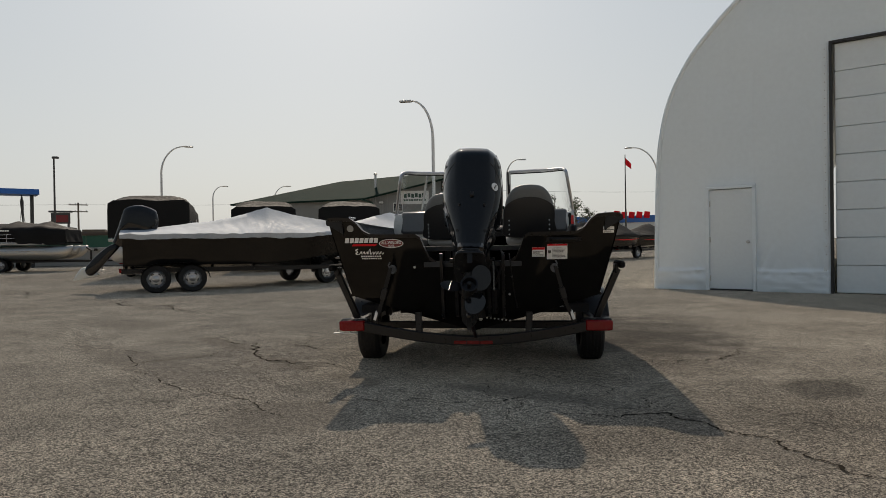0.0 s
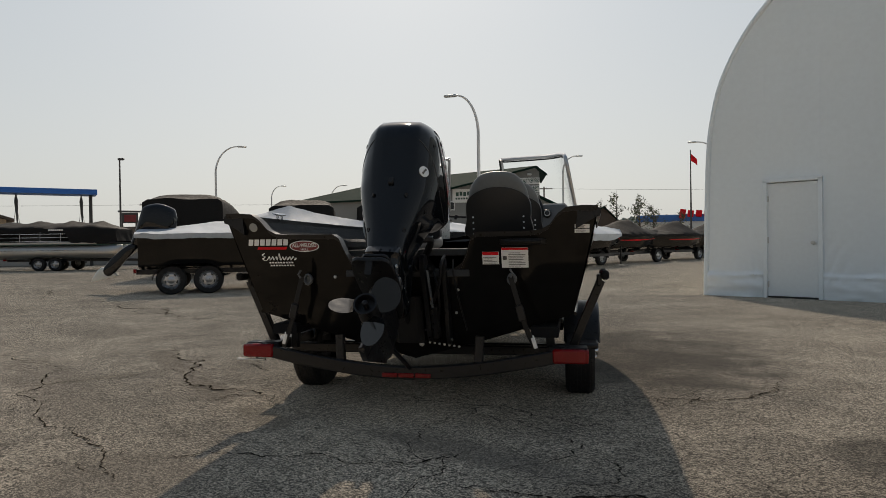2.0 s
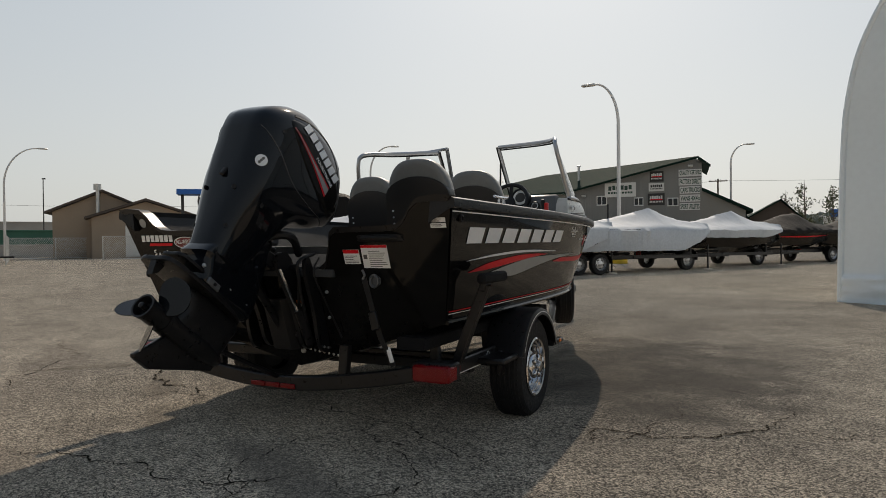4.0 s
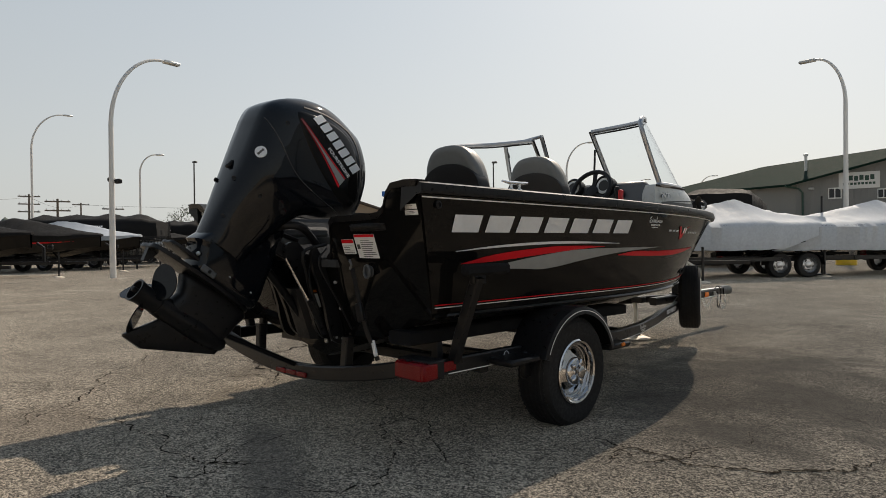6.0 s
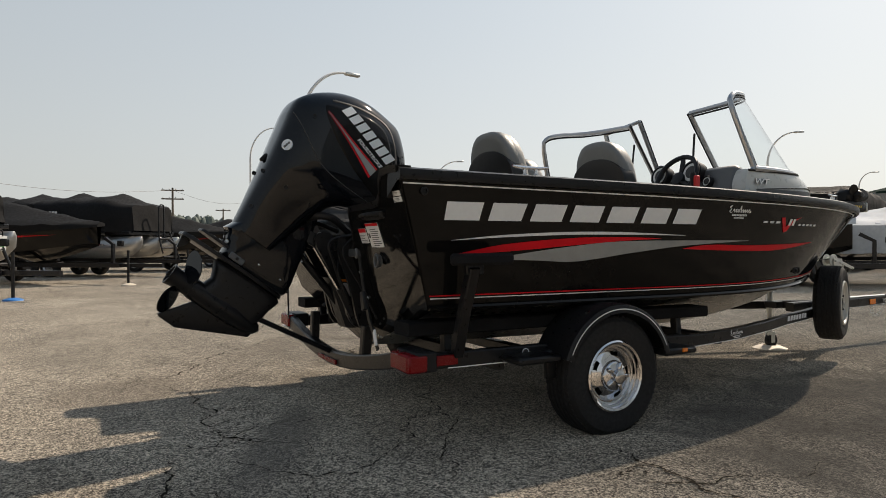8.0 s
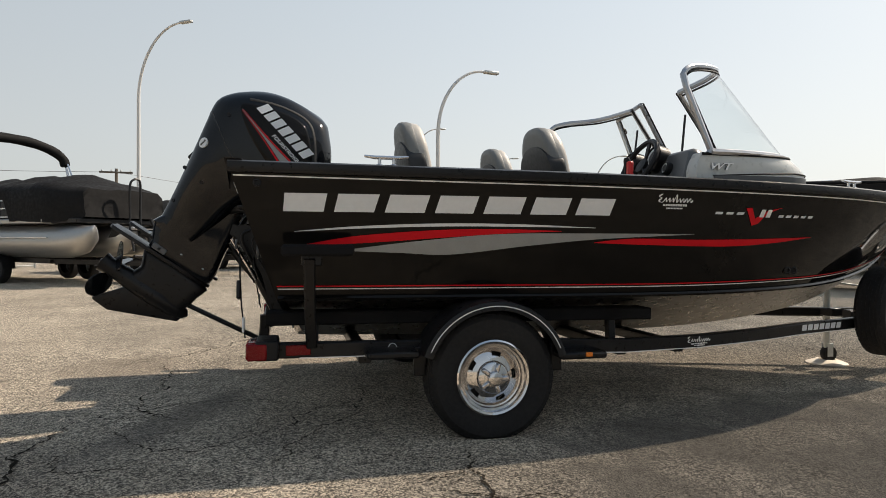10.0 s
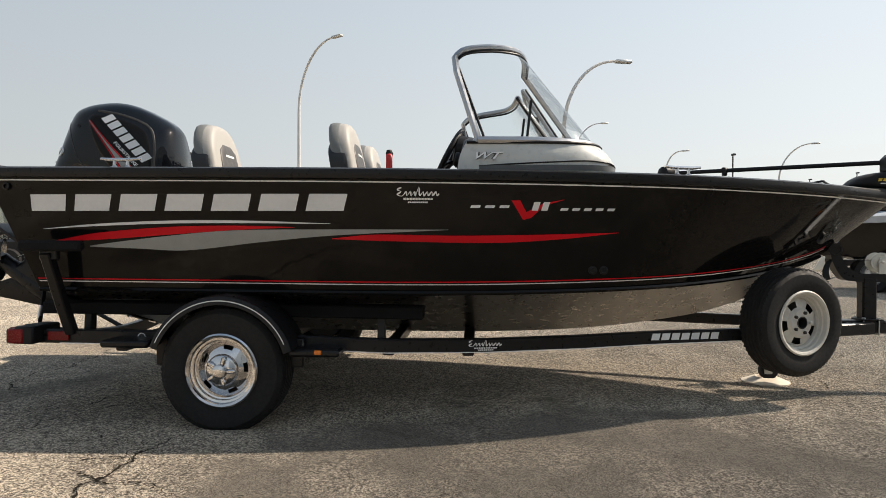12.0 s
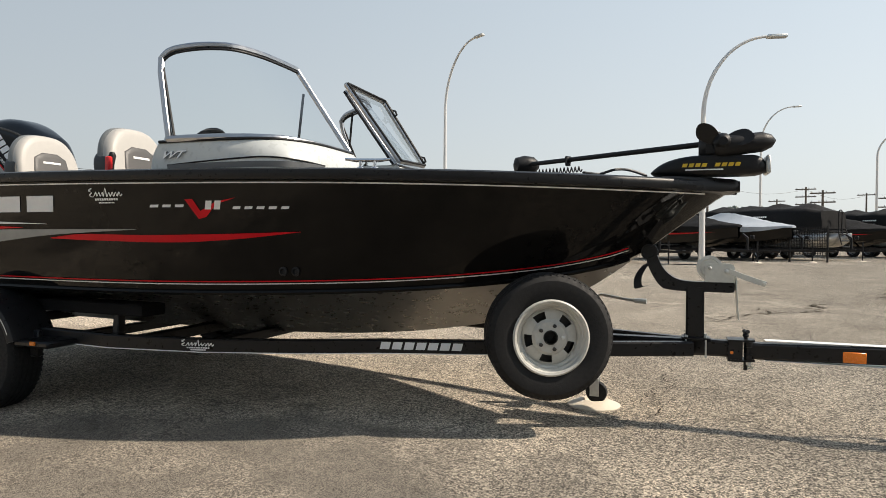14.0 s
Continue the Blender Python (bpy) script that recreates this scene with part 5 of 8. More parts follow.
g.lathe([(0.012, 0), (0.016, 0.008), (0.012, 0.018)], pose(0, 4.968, 0.450), 10)
part("hinge_pin", g, BLACK_PLASTIC, hinge, "black pin with a tee handle")
g = Geo()
g.lathe([(0.012, 0), (0.012, 0.016), (0.007, 0.018)], pose(0.026, 4.978, 0.318), 6)
g.tube([(0.0, 4.945, 0.302), (0.0, 4.968, 0.300), (0.01, 4.995, 0.298), (0.012, 5.005, 0.304), (0.0, 4.99, 0.310), (0.0, 4.972, 0.306)], 0.0025, 5)
part("hinge_nut", g, GALV, hinge)
g = Geo()
g.lathe([(0.008, 0), (0.008, 0.003), (0.005, 0.004)], Matrix.Translation((0.053, 4.902, 0.379)) @ pose(0, 0, 0, 0, 90, 0), 10)
part("orange_plug", g, AMBER, hinge)
for z in (0.3455, 0.4405):
    g = Geo()
    g.box((0.0, 5.45, z), (0.06, 0.80, 0.003), ch=0.001)
    part("tongue_stripe", g, WHITE_VINYL, swing)
g = Geo()
g.box((0.042, 5.419, 0.386), (0.010, 0.094, 0.050), ch=0.004)
part("amber_reflector", g, AMBER, swing, "amber side reflector")
g = Geo()
rows = [[(a * w, v, 0.405 + b * h) for a, b in ((-1, -1), (1, -1), (1.05, 0.3), (0.6, 1), (-0.6, 1), (-1.05, 0.3))] for v, w, h in ((5.90, 0.045, 0.045), (6.0, 0.045, 0.05), (6.10, 0.04, 0.05), (6.17, 0.035, 0.035))]
g.loft(rows, True, True)
part("coupler", g, BLACK_SATIN, swing, "black ball coupler")
for s in (-1, 1):
    g = Geo()
    p0 = Vector((s * 0.05, 5.60, 0.40))
    pts = [p0, p0 + Vector((s * 0.03, 0.03, -0.05)), p0 + Vector((s * 0.05, 0.07, -0.12)), p0 + Vector((s * 0.05, 0.13, -0.18)), p0 + Vector((s * 0.04, 0.20, -0.15)), p0 + Vector((s * 0.03, 0.26, -0.05))]
    for k, q in enumerate(smooth_path(pts, 5)):
        d = pose(*q, 90 * (k % 2), 20, 40)
        g.tube([d @ Vector((0.010 * math.cos(w * math.pi / 4), 0.018 * math.sin(w * math.pi / 4), 0)) for w in range(8)], 0.0035, 5, True)
    part("safety_chain", g, GALV, trailer, "hanging safety chain")
g = Geo()
g.tube(smooth_path([(0.05, 5.62, 0.44), (0.06, 5.68, 0.47), (0.07, 5.74, 0.42), (0.06, 5.76, 0.30), (0.06, 5.70, 0.22), (0.06, 5.66, 0.28), (0.05, 5.70, 0.40)], 5), 0.006, 6)
part("wiring_loom", g, BLACK_PLASTIC, trailer)
# winch post
g = Geo()
g.bar([(0, 4.735, 0.38), (0, 4.735, 0.69)], 0.075, 0.085)
post = part("winch_post", g, BLACK_SATIN, trailer, "black winch post")
arm = smooth_poly([(4.88, 0.666), (4.912, 0.667), (4.914, 0.69), (4.914, 0.714), (4.90, 0.716), (4.86, 0.716), (4.70, 0.716), (4.64, 0.728), (4.585, 0.772), (4.556, 0.84), (4.540, 0.872), (4.500, 0.872), (4.498, 0.83), (4.52, 0.765), (4.560, 0.698), (4.60, 0.668)], 2)
g = Geo()
g.prism(arm, lambda a, b, t: (t, a, b), -0.035, 0.035)
part("winch_arm", g, BLACK_SATIN, post, "curved black bow-stop arm")
g = Geo()
g.lathe([(0.012, -0.06), (0.041, -0.06), (0.036, 0.0), (0.041, 0.06), (0.030, 0.061), (0.028, 0.055), (0.012, 0.055)], Matrix.Translation((0, 4.517, 0.862)) @ pose(0, 0, 0, 0, 90, 0), 18)
part("bow_roller", g, BLACK_RUBBER, post)
for v in (4.694, 4.786):
    g = Geo()
    g.tube([(-0.043, v, 0.345), (-0.043, v, 0.452)], 0.0045, 6)
    g.tube([(0.043, v, 0.345), (0.043, v, 0.452)], 0.0045, 6)
    g.tube([(-0.043, v, 0.345), (0.043, v, 0.345)], 0.0045, 6)
    for u in (-0.043, 0.043):
        g.lathe([(0.011, 0), (0.011, 0.009), (0.006, 0.010)], pose(u, v, 0.441), 6)
    part("u_bolt", g, GALV, post, "zinc u-bolt clamping the post")
g = Geo()
g.box((0, 4.740, 0.437), (0.11, 0.135, 0.008), ch=0.002)
part("foot_plate", g, BLACK_SATIN, post)
g = Geo()
for s in (-1, 1):
    g.prism([(4.779, 0.717), (4.911, 0.717), (4.911, 0.790), (4.907, 0.800), (4.897, 0.806), (4.792, 0.810), (4.783, 0.807), (4.779, 0.798)], lambda a, b, t: (s * 0.045 + t, a, b), -0.0025, 0.0025)
g.box((0, 4.845, 0.719), (0.088, 0.13, 0.005), ch=0.001)
winch = part("winch", g, WINCH_GREY, trailer, "pale grey hand winch with a toothed drum")
g = Geo()
AXLE = Matrix.Translation((0, 4.800, 0.786)) @ pose(0, 0, 0, 0, 90, 0)
g.lathe([(0.012, -0.038), (0.058, -0.036), (0.060, -0.030), (0.030, -0.026), (0.030, 0.022), (0.056, 0.024), (0.060, 0.026), (0.060, 0.034), (0.046, 0.036), (0.043, 0.032), (0.024, 0.032), (0.020, 0.038), (0.010, 0.040)], AXLE, 36)
for k in range(48):
    g.box((0, 0.0615, 0), (0.007, 0.006, 0.0042), Matrix.Translation((0.030, 4.800, 0.786)) @ pose(0, 0, 0, k * 7.5, 0, 0), 0.001)
part("winch_drum", g, WINCH_GREY, winch, "toothed pale drum")
for v, z, r in ((4.800, 0.786, 0.010), (4.877, 0.769, 0.013)):
    g = Geo()
    g.lathe([(r, 0), (r, 0.008), (r * 0.5, 0.012)], Matrix.Translation((0.048, v, z)) @ pose(0, 0, 0, 0, 90, 0), 6)
    part("winch_bolt", g, GALV, winch)
g = Geo()
g.bar([(0.052, 4.885, 0.772), (0.062, 4.945, 0.748), (0.066, 5.046, 0.714)], 0.006, 0.026)
g.lathe([(0.009, 0), (0.009, 0.008), (0.004, 0.010)], Matrix.Translation((0.069, 5.038, 0.717)) @ pose(0, 0, 0, 0, 90, 0), 8)
part("winch_handle", g, WINCH_GREY, winch)
# guard plate hanging across the arm's end
g = Geo()
g.loft([[(u, v, z) for u, v, z in ((-0.040, v0, z0), (0.055, v0, z0), (0.055, v0 + 0.004, z0), (-0.040, v0 + 0.004, z0))] for v0, z0 in ((4.917, 0.745), (4.918, 0.690), (4.924, 0.600), (4.930, 0.537))], True, True)
part("winch_guard", g, WINCH_GREY, winch, "pale guard plate hanging under the winch")
g = Geo()
g.bar([(0.0, 4.740, 0.800), (0.0, 4.62, 0.800), (0.0, 4.50, 0.800)], 0.045, 0.004)
part("winch_strap", g, BLACK_PLASTIC, winch)
g = Geo()
band = smooth_path([(0.02, 4.505, 0.80), (0.04, 4.478, 0.765), (0.05, 4.462, 0.725), (0.05, 4.468, 0.682), (0.05, 4.500, 0.690), (0.04, 4.535, 0.700)], 5)
for off in (0.0, 0.004):
    g.loft([[p + Vector((off - 0.008 * math.sin(k * 0.3), dv, 0.3 * dv)) for dv in (-0.019, 0.019)] for k, p in enumerate(band)])
part("hanging_strap", g, BLACK_PLASTIC, winch, "loose black winch strap")
# swivel jack
g = Geo()
g.tube([(-0.20, 4.215, 0.16), (-0.20, 4.215, 0.62)], 0.024, 12)
g.tube([(-0.20, 4.215, 0.10), (-0.20, 4.215, 0.30)], 0.019, 12)
jack = part("tongue_jack", g, GALV, trailer, "galvanised tongue jack on a cream pad")
g = Geo()
g.tube([(-0.20, 4.215, 0.60), (-0.17, 4.26, 0.62), (-0.12, 4.38, 0.605), (-0.10, 4.44, 0.60)], 0.008, 8)
g.tube([(-0.10, 4.44, 0.60), (-0.09, 4.50, 0.598)], 0.014, 8)
part("jack_crank", g, GALV, jack)
g = Geo()
g.lathe([(0.055, -0.024), (0.058, -0.015), (0.058, 0.015), (0.055, 0.024)], Matrix.Translation((-0.20, 4.235, 0.075)) @ pose(0, 0, 0, 0, 90, 0), 18)
part("jack_wheel", g, BLACK_RUBBER, jack)
g = Geo()
for s in (-1, 1):
    g.box((-0.20 + s * 0.03, 4.225, 0.105), (0.005, 0.05, 0.10), ch=0.001)
part("jack_fork", g, GALV, jack)
g = Geo()
g.box((-0.16, 4.215, 0.40), (0.12, 0.09, 0.06), ch=0.006)
part("jack_mount", g, BLACK_SATIN, jack)
pad = thing("jack_pad", BOAT @ pose(-0.20, 4.22, 0), "cream round jack pad on the asphalt", "jack pad")
g = Geo()
g.lathe([(0.145, 0.0), (0.145, 0.006), (0.075, 0.034), (0.06, 0.034), (0.055, 0.016)], Matrix.Identity(4), 28)
part("pad_dish", g, PAD_CREAM, pad, "", 30)

# ---- the outboard motor, tilted up ----
TILT_M = BOAT @ Matrix.Translation((0, -0.24, 0.68)) @ pose(0, 0, 0, -36, 0, 0) @ pose(0, 0, 0, 0, 0, 3)
motor = thing("outboard_motor", TILT_M, "black outboard motor tilted up on the transom", "outboard motor")


def mput(a, b, t):
    return Vector((t, a, b))


# cowl: aft and front edge and half width at each height
COWL_AFT = [(0.135, -0.428), (0.30, -0.456), (0.55, -0.506), (0.735, -0.548), (0.80, -0.564), (0.87, -0.568), (0.93, -0.540), (0.985, -0.495), (1.065, -0.405), (1.112, -0.315), (1.136, -0.22), (1.150, -0.12)]
COWL_FRONT = [(0.135, -0.20), (0.28, -0.17), (0.44, -0.13), (0.54, -0.07), (0.60, 0.04), (0.655, 0.10), (0.69, 0.145), (0.745, 0.178), (0.83, 0.176), (0.935, 0.145), (1.01, 0.100), (1.092, 0.028), (1.136, -0.015), (1.150, -0.05)]
COWL_W = [(0.135, 0.106), (0.25, 0.124), (0.45, 0.180), (0.60, 0.215), (0.72, 0.226), (0.90, 0.216), (1.0, 0.198), (1.065, 0.168), (1.112, 0.130), (1.136, 0.092), (1.150, 0.055)]
COWL_ROUND = [(0.0, 0.50), (0.04, 0.66), (0.10, 0.81), (0.20, 0.93), (0.36, 0.985), (0.55, 1.0), (0.72, 0.995), (0.84, 0.975), (0.88, 0.955), (0.91, 0.90), (0.96, 0.80), (1.0, 0.66)]
COWL_SEAM = [(-0.60, 0.812), (-0.553, 0.790), (-0.437, 0.717), (-0.350, 0.664), (-0.264, 0.635), (-0.13, 0.630), (-0.005, 0.640), (0.12, 0.660)]


def skin(a, b):
    """How far out the cowl side stands."""
    a0, a1 = lerp(COWL_AFT, b), lerp(COWL_FRONT, b)
    return lerp(COWL_W, b) * lerp(COWL_ROUND, max(0, min(1, (a - a0) / (a1 - a0))))


def on_cowl(a, b, s):
    """Frame on the cowl side, z pointing out."""
    da, db = (skin(a + 0.02, b) - skin(a - 0.02, b)) / 0.04, (skin(a, b + 0.02) - skin(a, b - 0.02)) / 0.04
    out = Vector((s, -da, -db)).normalized()
    return Matrix.Translation((s * skin(a, b), a, b)) @ out.to_track_quat("Z", "Y").to_matrix().to_4x4()


rows = []
for k in range(61):
    b = 0.135 + (1.150 - 0.135) * (k / 60) ** 0.9
    a0, a1, w = lerp(COWL_AFT, b), lerp(COWL_FRONT, b), lerp(COWL_W, b)
    side = [(w * lerp(COWL_ROUND, q), a0 + (a1 - a0) * q) for q in (0, 0.02, 0.05, 0.085, 0.12, 0.17, 0.22, 0.30, 0.38, 0.47, 0.56, 0.65, 0.73, 0.80, 0.86, 0.91, 0.95, 0.98, 1.0)]
    aft = [(x * w * 0.50, a0 - 0.006 * (1 - x * x)) for x in (-0.5, 0, 0.5)]
    rows.append([Vector((x, a, b)) for x, a in aft + side + [(0, a1 + 0.004)] + [(-x, a) for x, a in reversed(side)]])
whole = Geo()
whole.loft(rows, True, True)
for low, name, label in ((True, "rear_cowl", "glossy black rear cowl"), (False, "top_cowl", "glossy black top cowl")):
    keep = [f for f in whole.f if (sum(whole.v[i][2] for i in f) / len(f) < lerp(COWL_SEAM, sum(whole.v[i][1] for i in f) / len(f))) == low]
    used = sorted({i for f in keep for i in f})
    at = {i: k for k, i in enumerate(used)}
    g = Geo()
    g.add([whole.v[i] for i in used], [tuple(at[i] for i in f) for f in keep])
    cowl = part(name, g, BLACK_COWL, motor, label, 40)
for s in (-1, 1):
    g = Geo()
    g.tube([(s * (skin(a, lerp(COWL_SEAM, a)) - 0.001), a, lerp(COWL_SEAM, a)) for a in [-0.553 + 0.013 * k for k in range(50)]], 0.0032, 6)
    part("cowl_seam", g, SIGN_BLACK, cowl)
    g = Geo()
    panel = closed_curve([(-0.455, 0.915), (-0.34, 0.985), (-0.20, 1.035), (-0.10, 1.030), (-0.01, 0.955), (0.075, 0.85), (0.118, 0.75), (0.09, 0.690), (-0.02, 0.700), (-0.18, 0.742), (-0.34, 0.815)], 4)
    g.pillow(panel, lambda a, b, t: Vector((s * (skin(a, b) - 0.008) + t, a, b)), 0.013, 5, 4, None, 0.50)
    pn = part("side_panel", g, BLACK_GEL, cowl, "black side panel with silver lettering blocks", 50)
    g = Geo()
    slot = smooth_path([(0, -0.43, 0.965), (0, -0.30, 1.028), (0, -0.18, 1.062), (0, -0.10, 1.060), (0, -0.03, 1.010), (0, 0.045, 0.915), (0, 0.115, 0.80), (0, 0.135, 0.74)], 8)
    g.tube([(s * (skin(p.y, p.z) - 0.009), p.y, p.z) for p in slot], 0.012, 8)
    part("intake_slot", g, SIGN_BLACK, cowl, "dark intake slot over the panel")

    def on_panel(a, b, t):
        """a runs forward down the panel, b across it."""
        d, e = Vector((0.982, -0.190)), Vector((0.190, 0.982))
        q = Vector((-0.375, 0.945)) + d * a + e * b
        return Vector((s * (skin(q.x, q.y) + 0.0062 + t), q.x, q.y))
    for gg in block_row(MARK, 0.0, 0.0, 0.385, 0.066, 0.30, on_panel, 0.001):
        part("maker_mark", gg, SILVER, pn, "silver block of the maker's mark")
    wd = words("FOURSTROKE", 0.021, 0.20, lambda a, b, t: on_panel(0.17 + a, -0.045 + b, 0.001 + t), 0.0008, 0.2, 0.02)
    part("lettering", wd, SILVER, pn, "silver fourstroke lettering")
    for lo, hi, m in (((-0.062, -0.084, -0.118), (-0.060, -0.072, -0.070), GREY_VINYL), ((-0.058, -0.070, -0.068), (-0.056, -0.063, -0.060), RED_VINYL), ((-0.066, -0.094, -0.134), (-0.064, -0.088, -0.120), RED_VINYL)):
        g = Geo()
        g.loft([[on_panel(-0.04 + 0.40 * j / 12, lerp([(0, q[0]), (6, q[1]), (12, q[2])], j), 0.0012) for q in (lo, hi)] for j in range(13)])
        part("panel_stripe", g, m, pn)
    if s > 0:
        at_s = on_cowl(-0.482, 0.62, s)
        g = Geo()
        g.lathe([(0.030, -0.004), (0.030, 0.0045), (0.024, 0.005)], at_s, 24)
        st = part("round_sticker", g, SILVER, motor, "round silver sticker")
        g = Geo()
        for k in range(3):
            g.lathe([(0.008, 0.005), (0.008, 0.0057)], at_s @ pose(0.005 * (k - 1), 0.013 * (k - 1), 0), 5)
        part("sticker_print", g, SEAT_CHAR, st)
    for a, b in ((-0.490, 0.45), (-0.362, 0.437), (-0.430, 0.265), (-0.465, 0.825)):
        g = Geo()
        g.lathe([(0.011, -0.004), (0.011, 0.003), (0.006, 0.001)], on_cowl(a, b, s), 10)
        part("cowl_plug", g, BLACK_PLASTIC, motor)
g = Geo()
g.box((0.0, -0.512, 0.53), (0.030, 0.020, 0.050), pose(0, 0, 0, -8, 0, 0), 0.006)
part("cowl_latch", g, BLACK_PLASTIC, motor)
# air intake lip at the top rear
g = Geo()
g.box((0, -0.402, 1.040), (0.17, 0.10, 0.016), pose(0, 0, 0, 46, 0, 0), 0.007)
part("air_intake", g, BLACK_PLASTIC, cowl)
# midsection, plates and gearcase
mid = closed_curve([(-0.44, 0.15), (-0.44, 0.10), (-0.40, 0.02), (-0.36, -0.03), (-0.05, -0.03), (0.0, 0.02), (-0.03, 0.16), (-0.08, 0.40), (-0.14, 0.54), (-0.22, 0.52)], 3)
g = Geo()
g.pillow(mid, mput, 0.092, 3, 6, None, 0.82)
part("midsection", g, BLACK_COWL, motor, "black drive shaft housing", 60)
for s in (-1, 1):
    g = Geo()
    g.box((s * 0.094, -0.33, 0.004), (0.016, 0.085, 0.034), None, 0.005)
    an = part("anode", g, CONSOLE_DARK, motor, "dark anode bolted to the plate")
    g = Geo()
    g.lathe([(0.009, 0), (0.009, 0.005), (0.004, 0.006)], Matrix.Translation((s * 0.102, -0.33, 0.004)) @ pose(0, 0, 0, 0, s * 90, 0), 8)
    part("anode_bolt", g, BLACK_PLASTIC, an)
    g = Geo()
    g.box((s * 0.088, -0.27, 0.055), (0.006, 0.09, 0.012), None, 0.002)
    part("leg_label", g, WINCH_GREY, motor)
plan = closed_curve([(-0.605, 0.0), (-0.595, 0.085), (-0.45, 0.105), (-0.25, 0.098), (-0.07, 0.07), (0.005, 0.0), (-0.07, -0.07), (-0.25, -0.098), (-0.45, -0.105), (-0.595, -0.085)], 3)
g = Geo()
g.pillow(plan, lambda a, b, t: Vector((b, a, -0.028 + t + 0.025 * min(0, (a + 0.25)))), 0.011, 5, 3, None, 0.95)
part("cavitation_plate", g, BLACK_SATIN, motor, "flat black anti-ventilation plate")
g = Geo()
g.pillow(plan, lambda a, b, t: Vector((b * 0.72, a * 0.92 + 0.015, 0.030 + t)), 0.008, 5, 3, None, 0.95)
part("splash_plate", g, BLACK_SATIN, motor)
g = Geo()
g.prism([(-0.605, -0.030), (-0.545, -0.030), (-0.560, -0.085), (-0.585, -0.110)], mput, -0.016, 0.016)
part("trim_tab", g, BLACK_SATIN, motor)
for a in (-0.42, -0.22, -0.08):
    for s in (-1, 1):
        g = Geo()
        g.lathe([(0.010, 0), (0.010, 0.010), (0.005, 0.012)], Matrix.Translation((s * 0.080, a, 0.045)) @ pose(0, 0, 0, 0, s * 60, 0), 8)
        part("leg_bolt", g, GALV, motor)
leg = closed_curve([(-0.38, -0.03), (-0.02, -0.03), (-0.01, -0.12), (-0.03, -0.215), (-0.08, -0.26), (-0.38, -0.26), (-0.36, -0.14)], 3)
g = Geo()
g.pillow(leg, mput, 0.050, 2.4, 5, None, 0.70)
part("gearcase_leg", g, BLACK_SATIN, motor, "", 50)
g = Geo()
g.lathe([(0.004, 0.02), (0.030, 0.0), (0.052, -0.06), (0.060, -0.16), (0.058, -0.30), (0.054, -0.40)], Matrix.Translation((0, -0.01, -0.235)) @ pose(0, 0, 0, -90, 0, 0), 20)
part("gearcase", g, BLACK_SATIN, motor, "black torpedo-shaped gearcase")
g = Geo()
g.pillow([(-0.01, -0.245), (-0.35, -0.270), (-0.465, -0.425), (-0.455, -0.436), (-0.36, -0.442), (-0.02, -0.290)], mput, 0.016, 3, 3, None, 0.9)
part("skeg", g, BLACK_SATIN, motor, "swept black skeg")
spin = Matrix.Translation((0, -0.41, -0.235)) @ pose(0, 0, 0, 90, 0, 0)
g = Geo()
g.lathe([(0.050, 0.0), (0.050, 0.09), (0.056, 0.125), (0.047, 0.125), (0.042, 0.085), (0.013, 0.085), (0.013, 0.135), (0.004, 0.14)], spin, 24)
hub = part("propeller", g, BLACK_SATIN, motor, "black three-blade propeller")
for k in range(3):
    rot = Matrix.Translation((0, -0.465, -0.235)) @ pose(0, 0, 0, 0, 40 + 120 * k, 0)
    blade = closed_curve([(0.005, 0.035), (-0.040, 0.060), (-0.070, 0.11), (-0.055, 0.165), (0.0, 0.190), (0.055, 0.160), (0.070, 0.10), (0.045, 0.045)], 3)
    g = Geo()
    rows = []
    for t in (-0.0025, 0.0025):
        rows.append([rot @ Vector((a * 0.9, t + a * 0.62 - 0.5 * b * b, b)) for a, b in blade])
    g.loft(rows, True, True)
    part("blade", g, BLACK_COWL, hub)
# clamp bracket, tilt ram and hoses at the transom, upright
mount = thing("motor_bracket", BOAT, "black motor clamp bracket with hoses and labels on the transom", "motor bracket")


def off_transom(u, d, z):
    """A point d aft of the raked transom."""
    return Vector((u, rake(z) - d, z))


for s in (-1, 1):
    g = Geo()
    g.prism(smooth_poly([(0.02, 1.00), (0.11, 1.02), (0.16, 0.96), (0.13, 0.84), (0.10, 0.66), (0.11, 0.50), (0.02, 0.47), (0.005, 0.60)], 2), lambda d, b, t: off_transom(s * 0.125 + t, d, b), -0.013, 0.013)
    part("clamp_plate", g, BLACK_SATIN, mount)
    g = Geo()
    g.bar([off_transom(s * 0.085, 0.10, 0.95), Vector((s * 0.075, -0.12, 0.99)), Vector((s * 0.07, -0.20, 1.03))], 0.04, 0.07)
    part("swivel_bracket", g, BLACK_SATIN, mount)
g = Geo()
g.loft([[off_transom(a, d, z) for a, d in ((-0.09, 0.01), (-0.09, 0.08), (-0.06, 0.115), (0.06, 0.115), (0.09, 0.08), (0.09, 0.01))] for z in (0.48, 0.50, 0.72, 0.76)], True, True)
part("trim_unit", g, BLACK_PLASTIC, mount, "black trim pump housing")
g = Geo()
g.tube([off_transom(0.0, 0.07, 0.56), (0.0, -0.12, 0.86)], 0.022, 10)
g.tube([(0.0, -0.05, 0.77), (0.0, -0.20, 0.98)], 0.013, 10)
part("tilt_ram", g, BLACK_SATIN, mount, "black tilt ram")
g = Geo()
g.tube([off_transom(-0.17, 0.05, 0.93), off_transom(0.17, 0.05, 0.93)], 0.020, 10)
part("tilt_tube", g, BLACK_SATIN, mount)
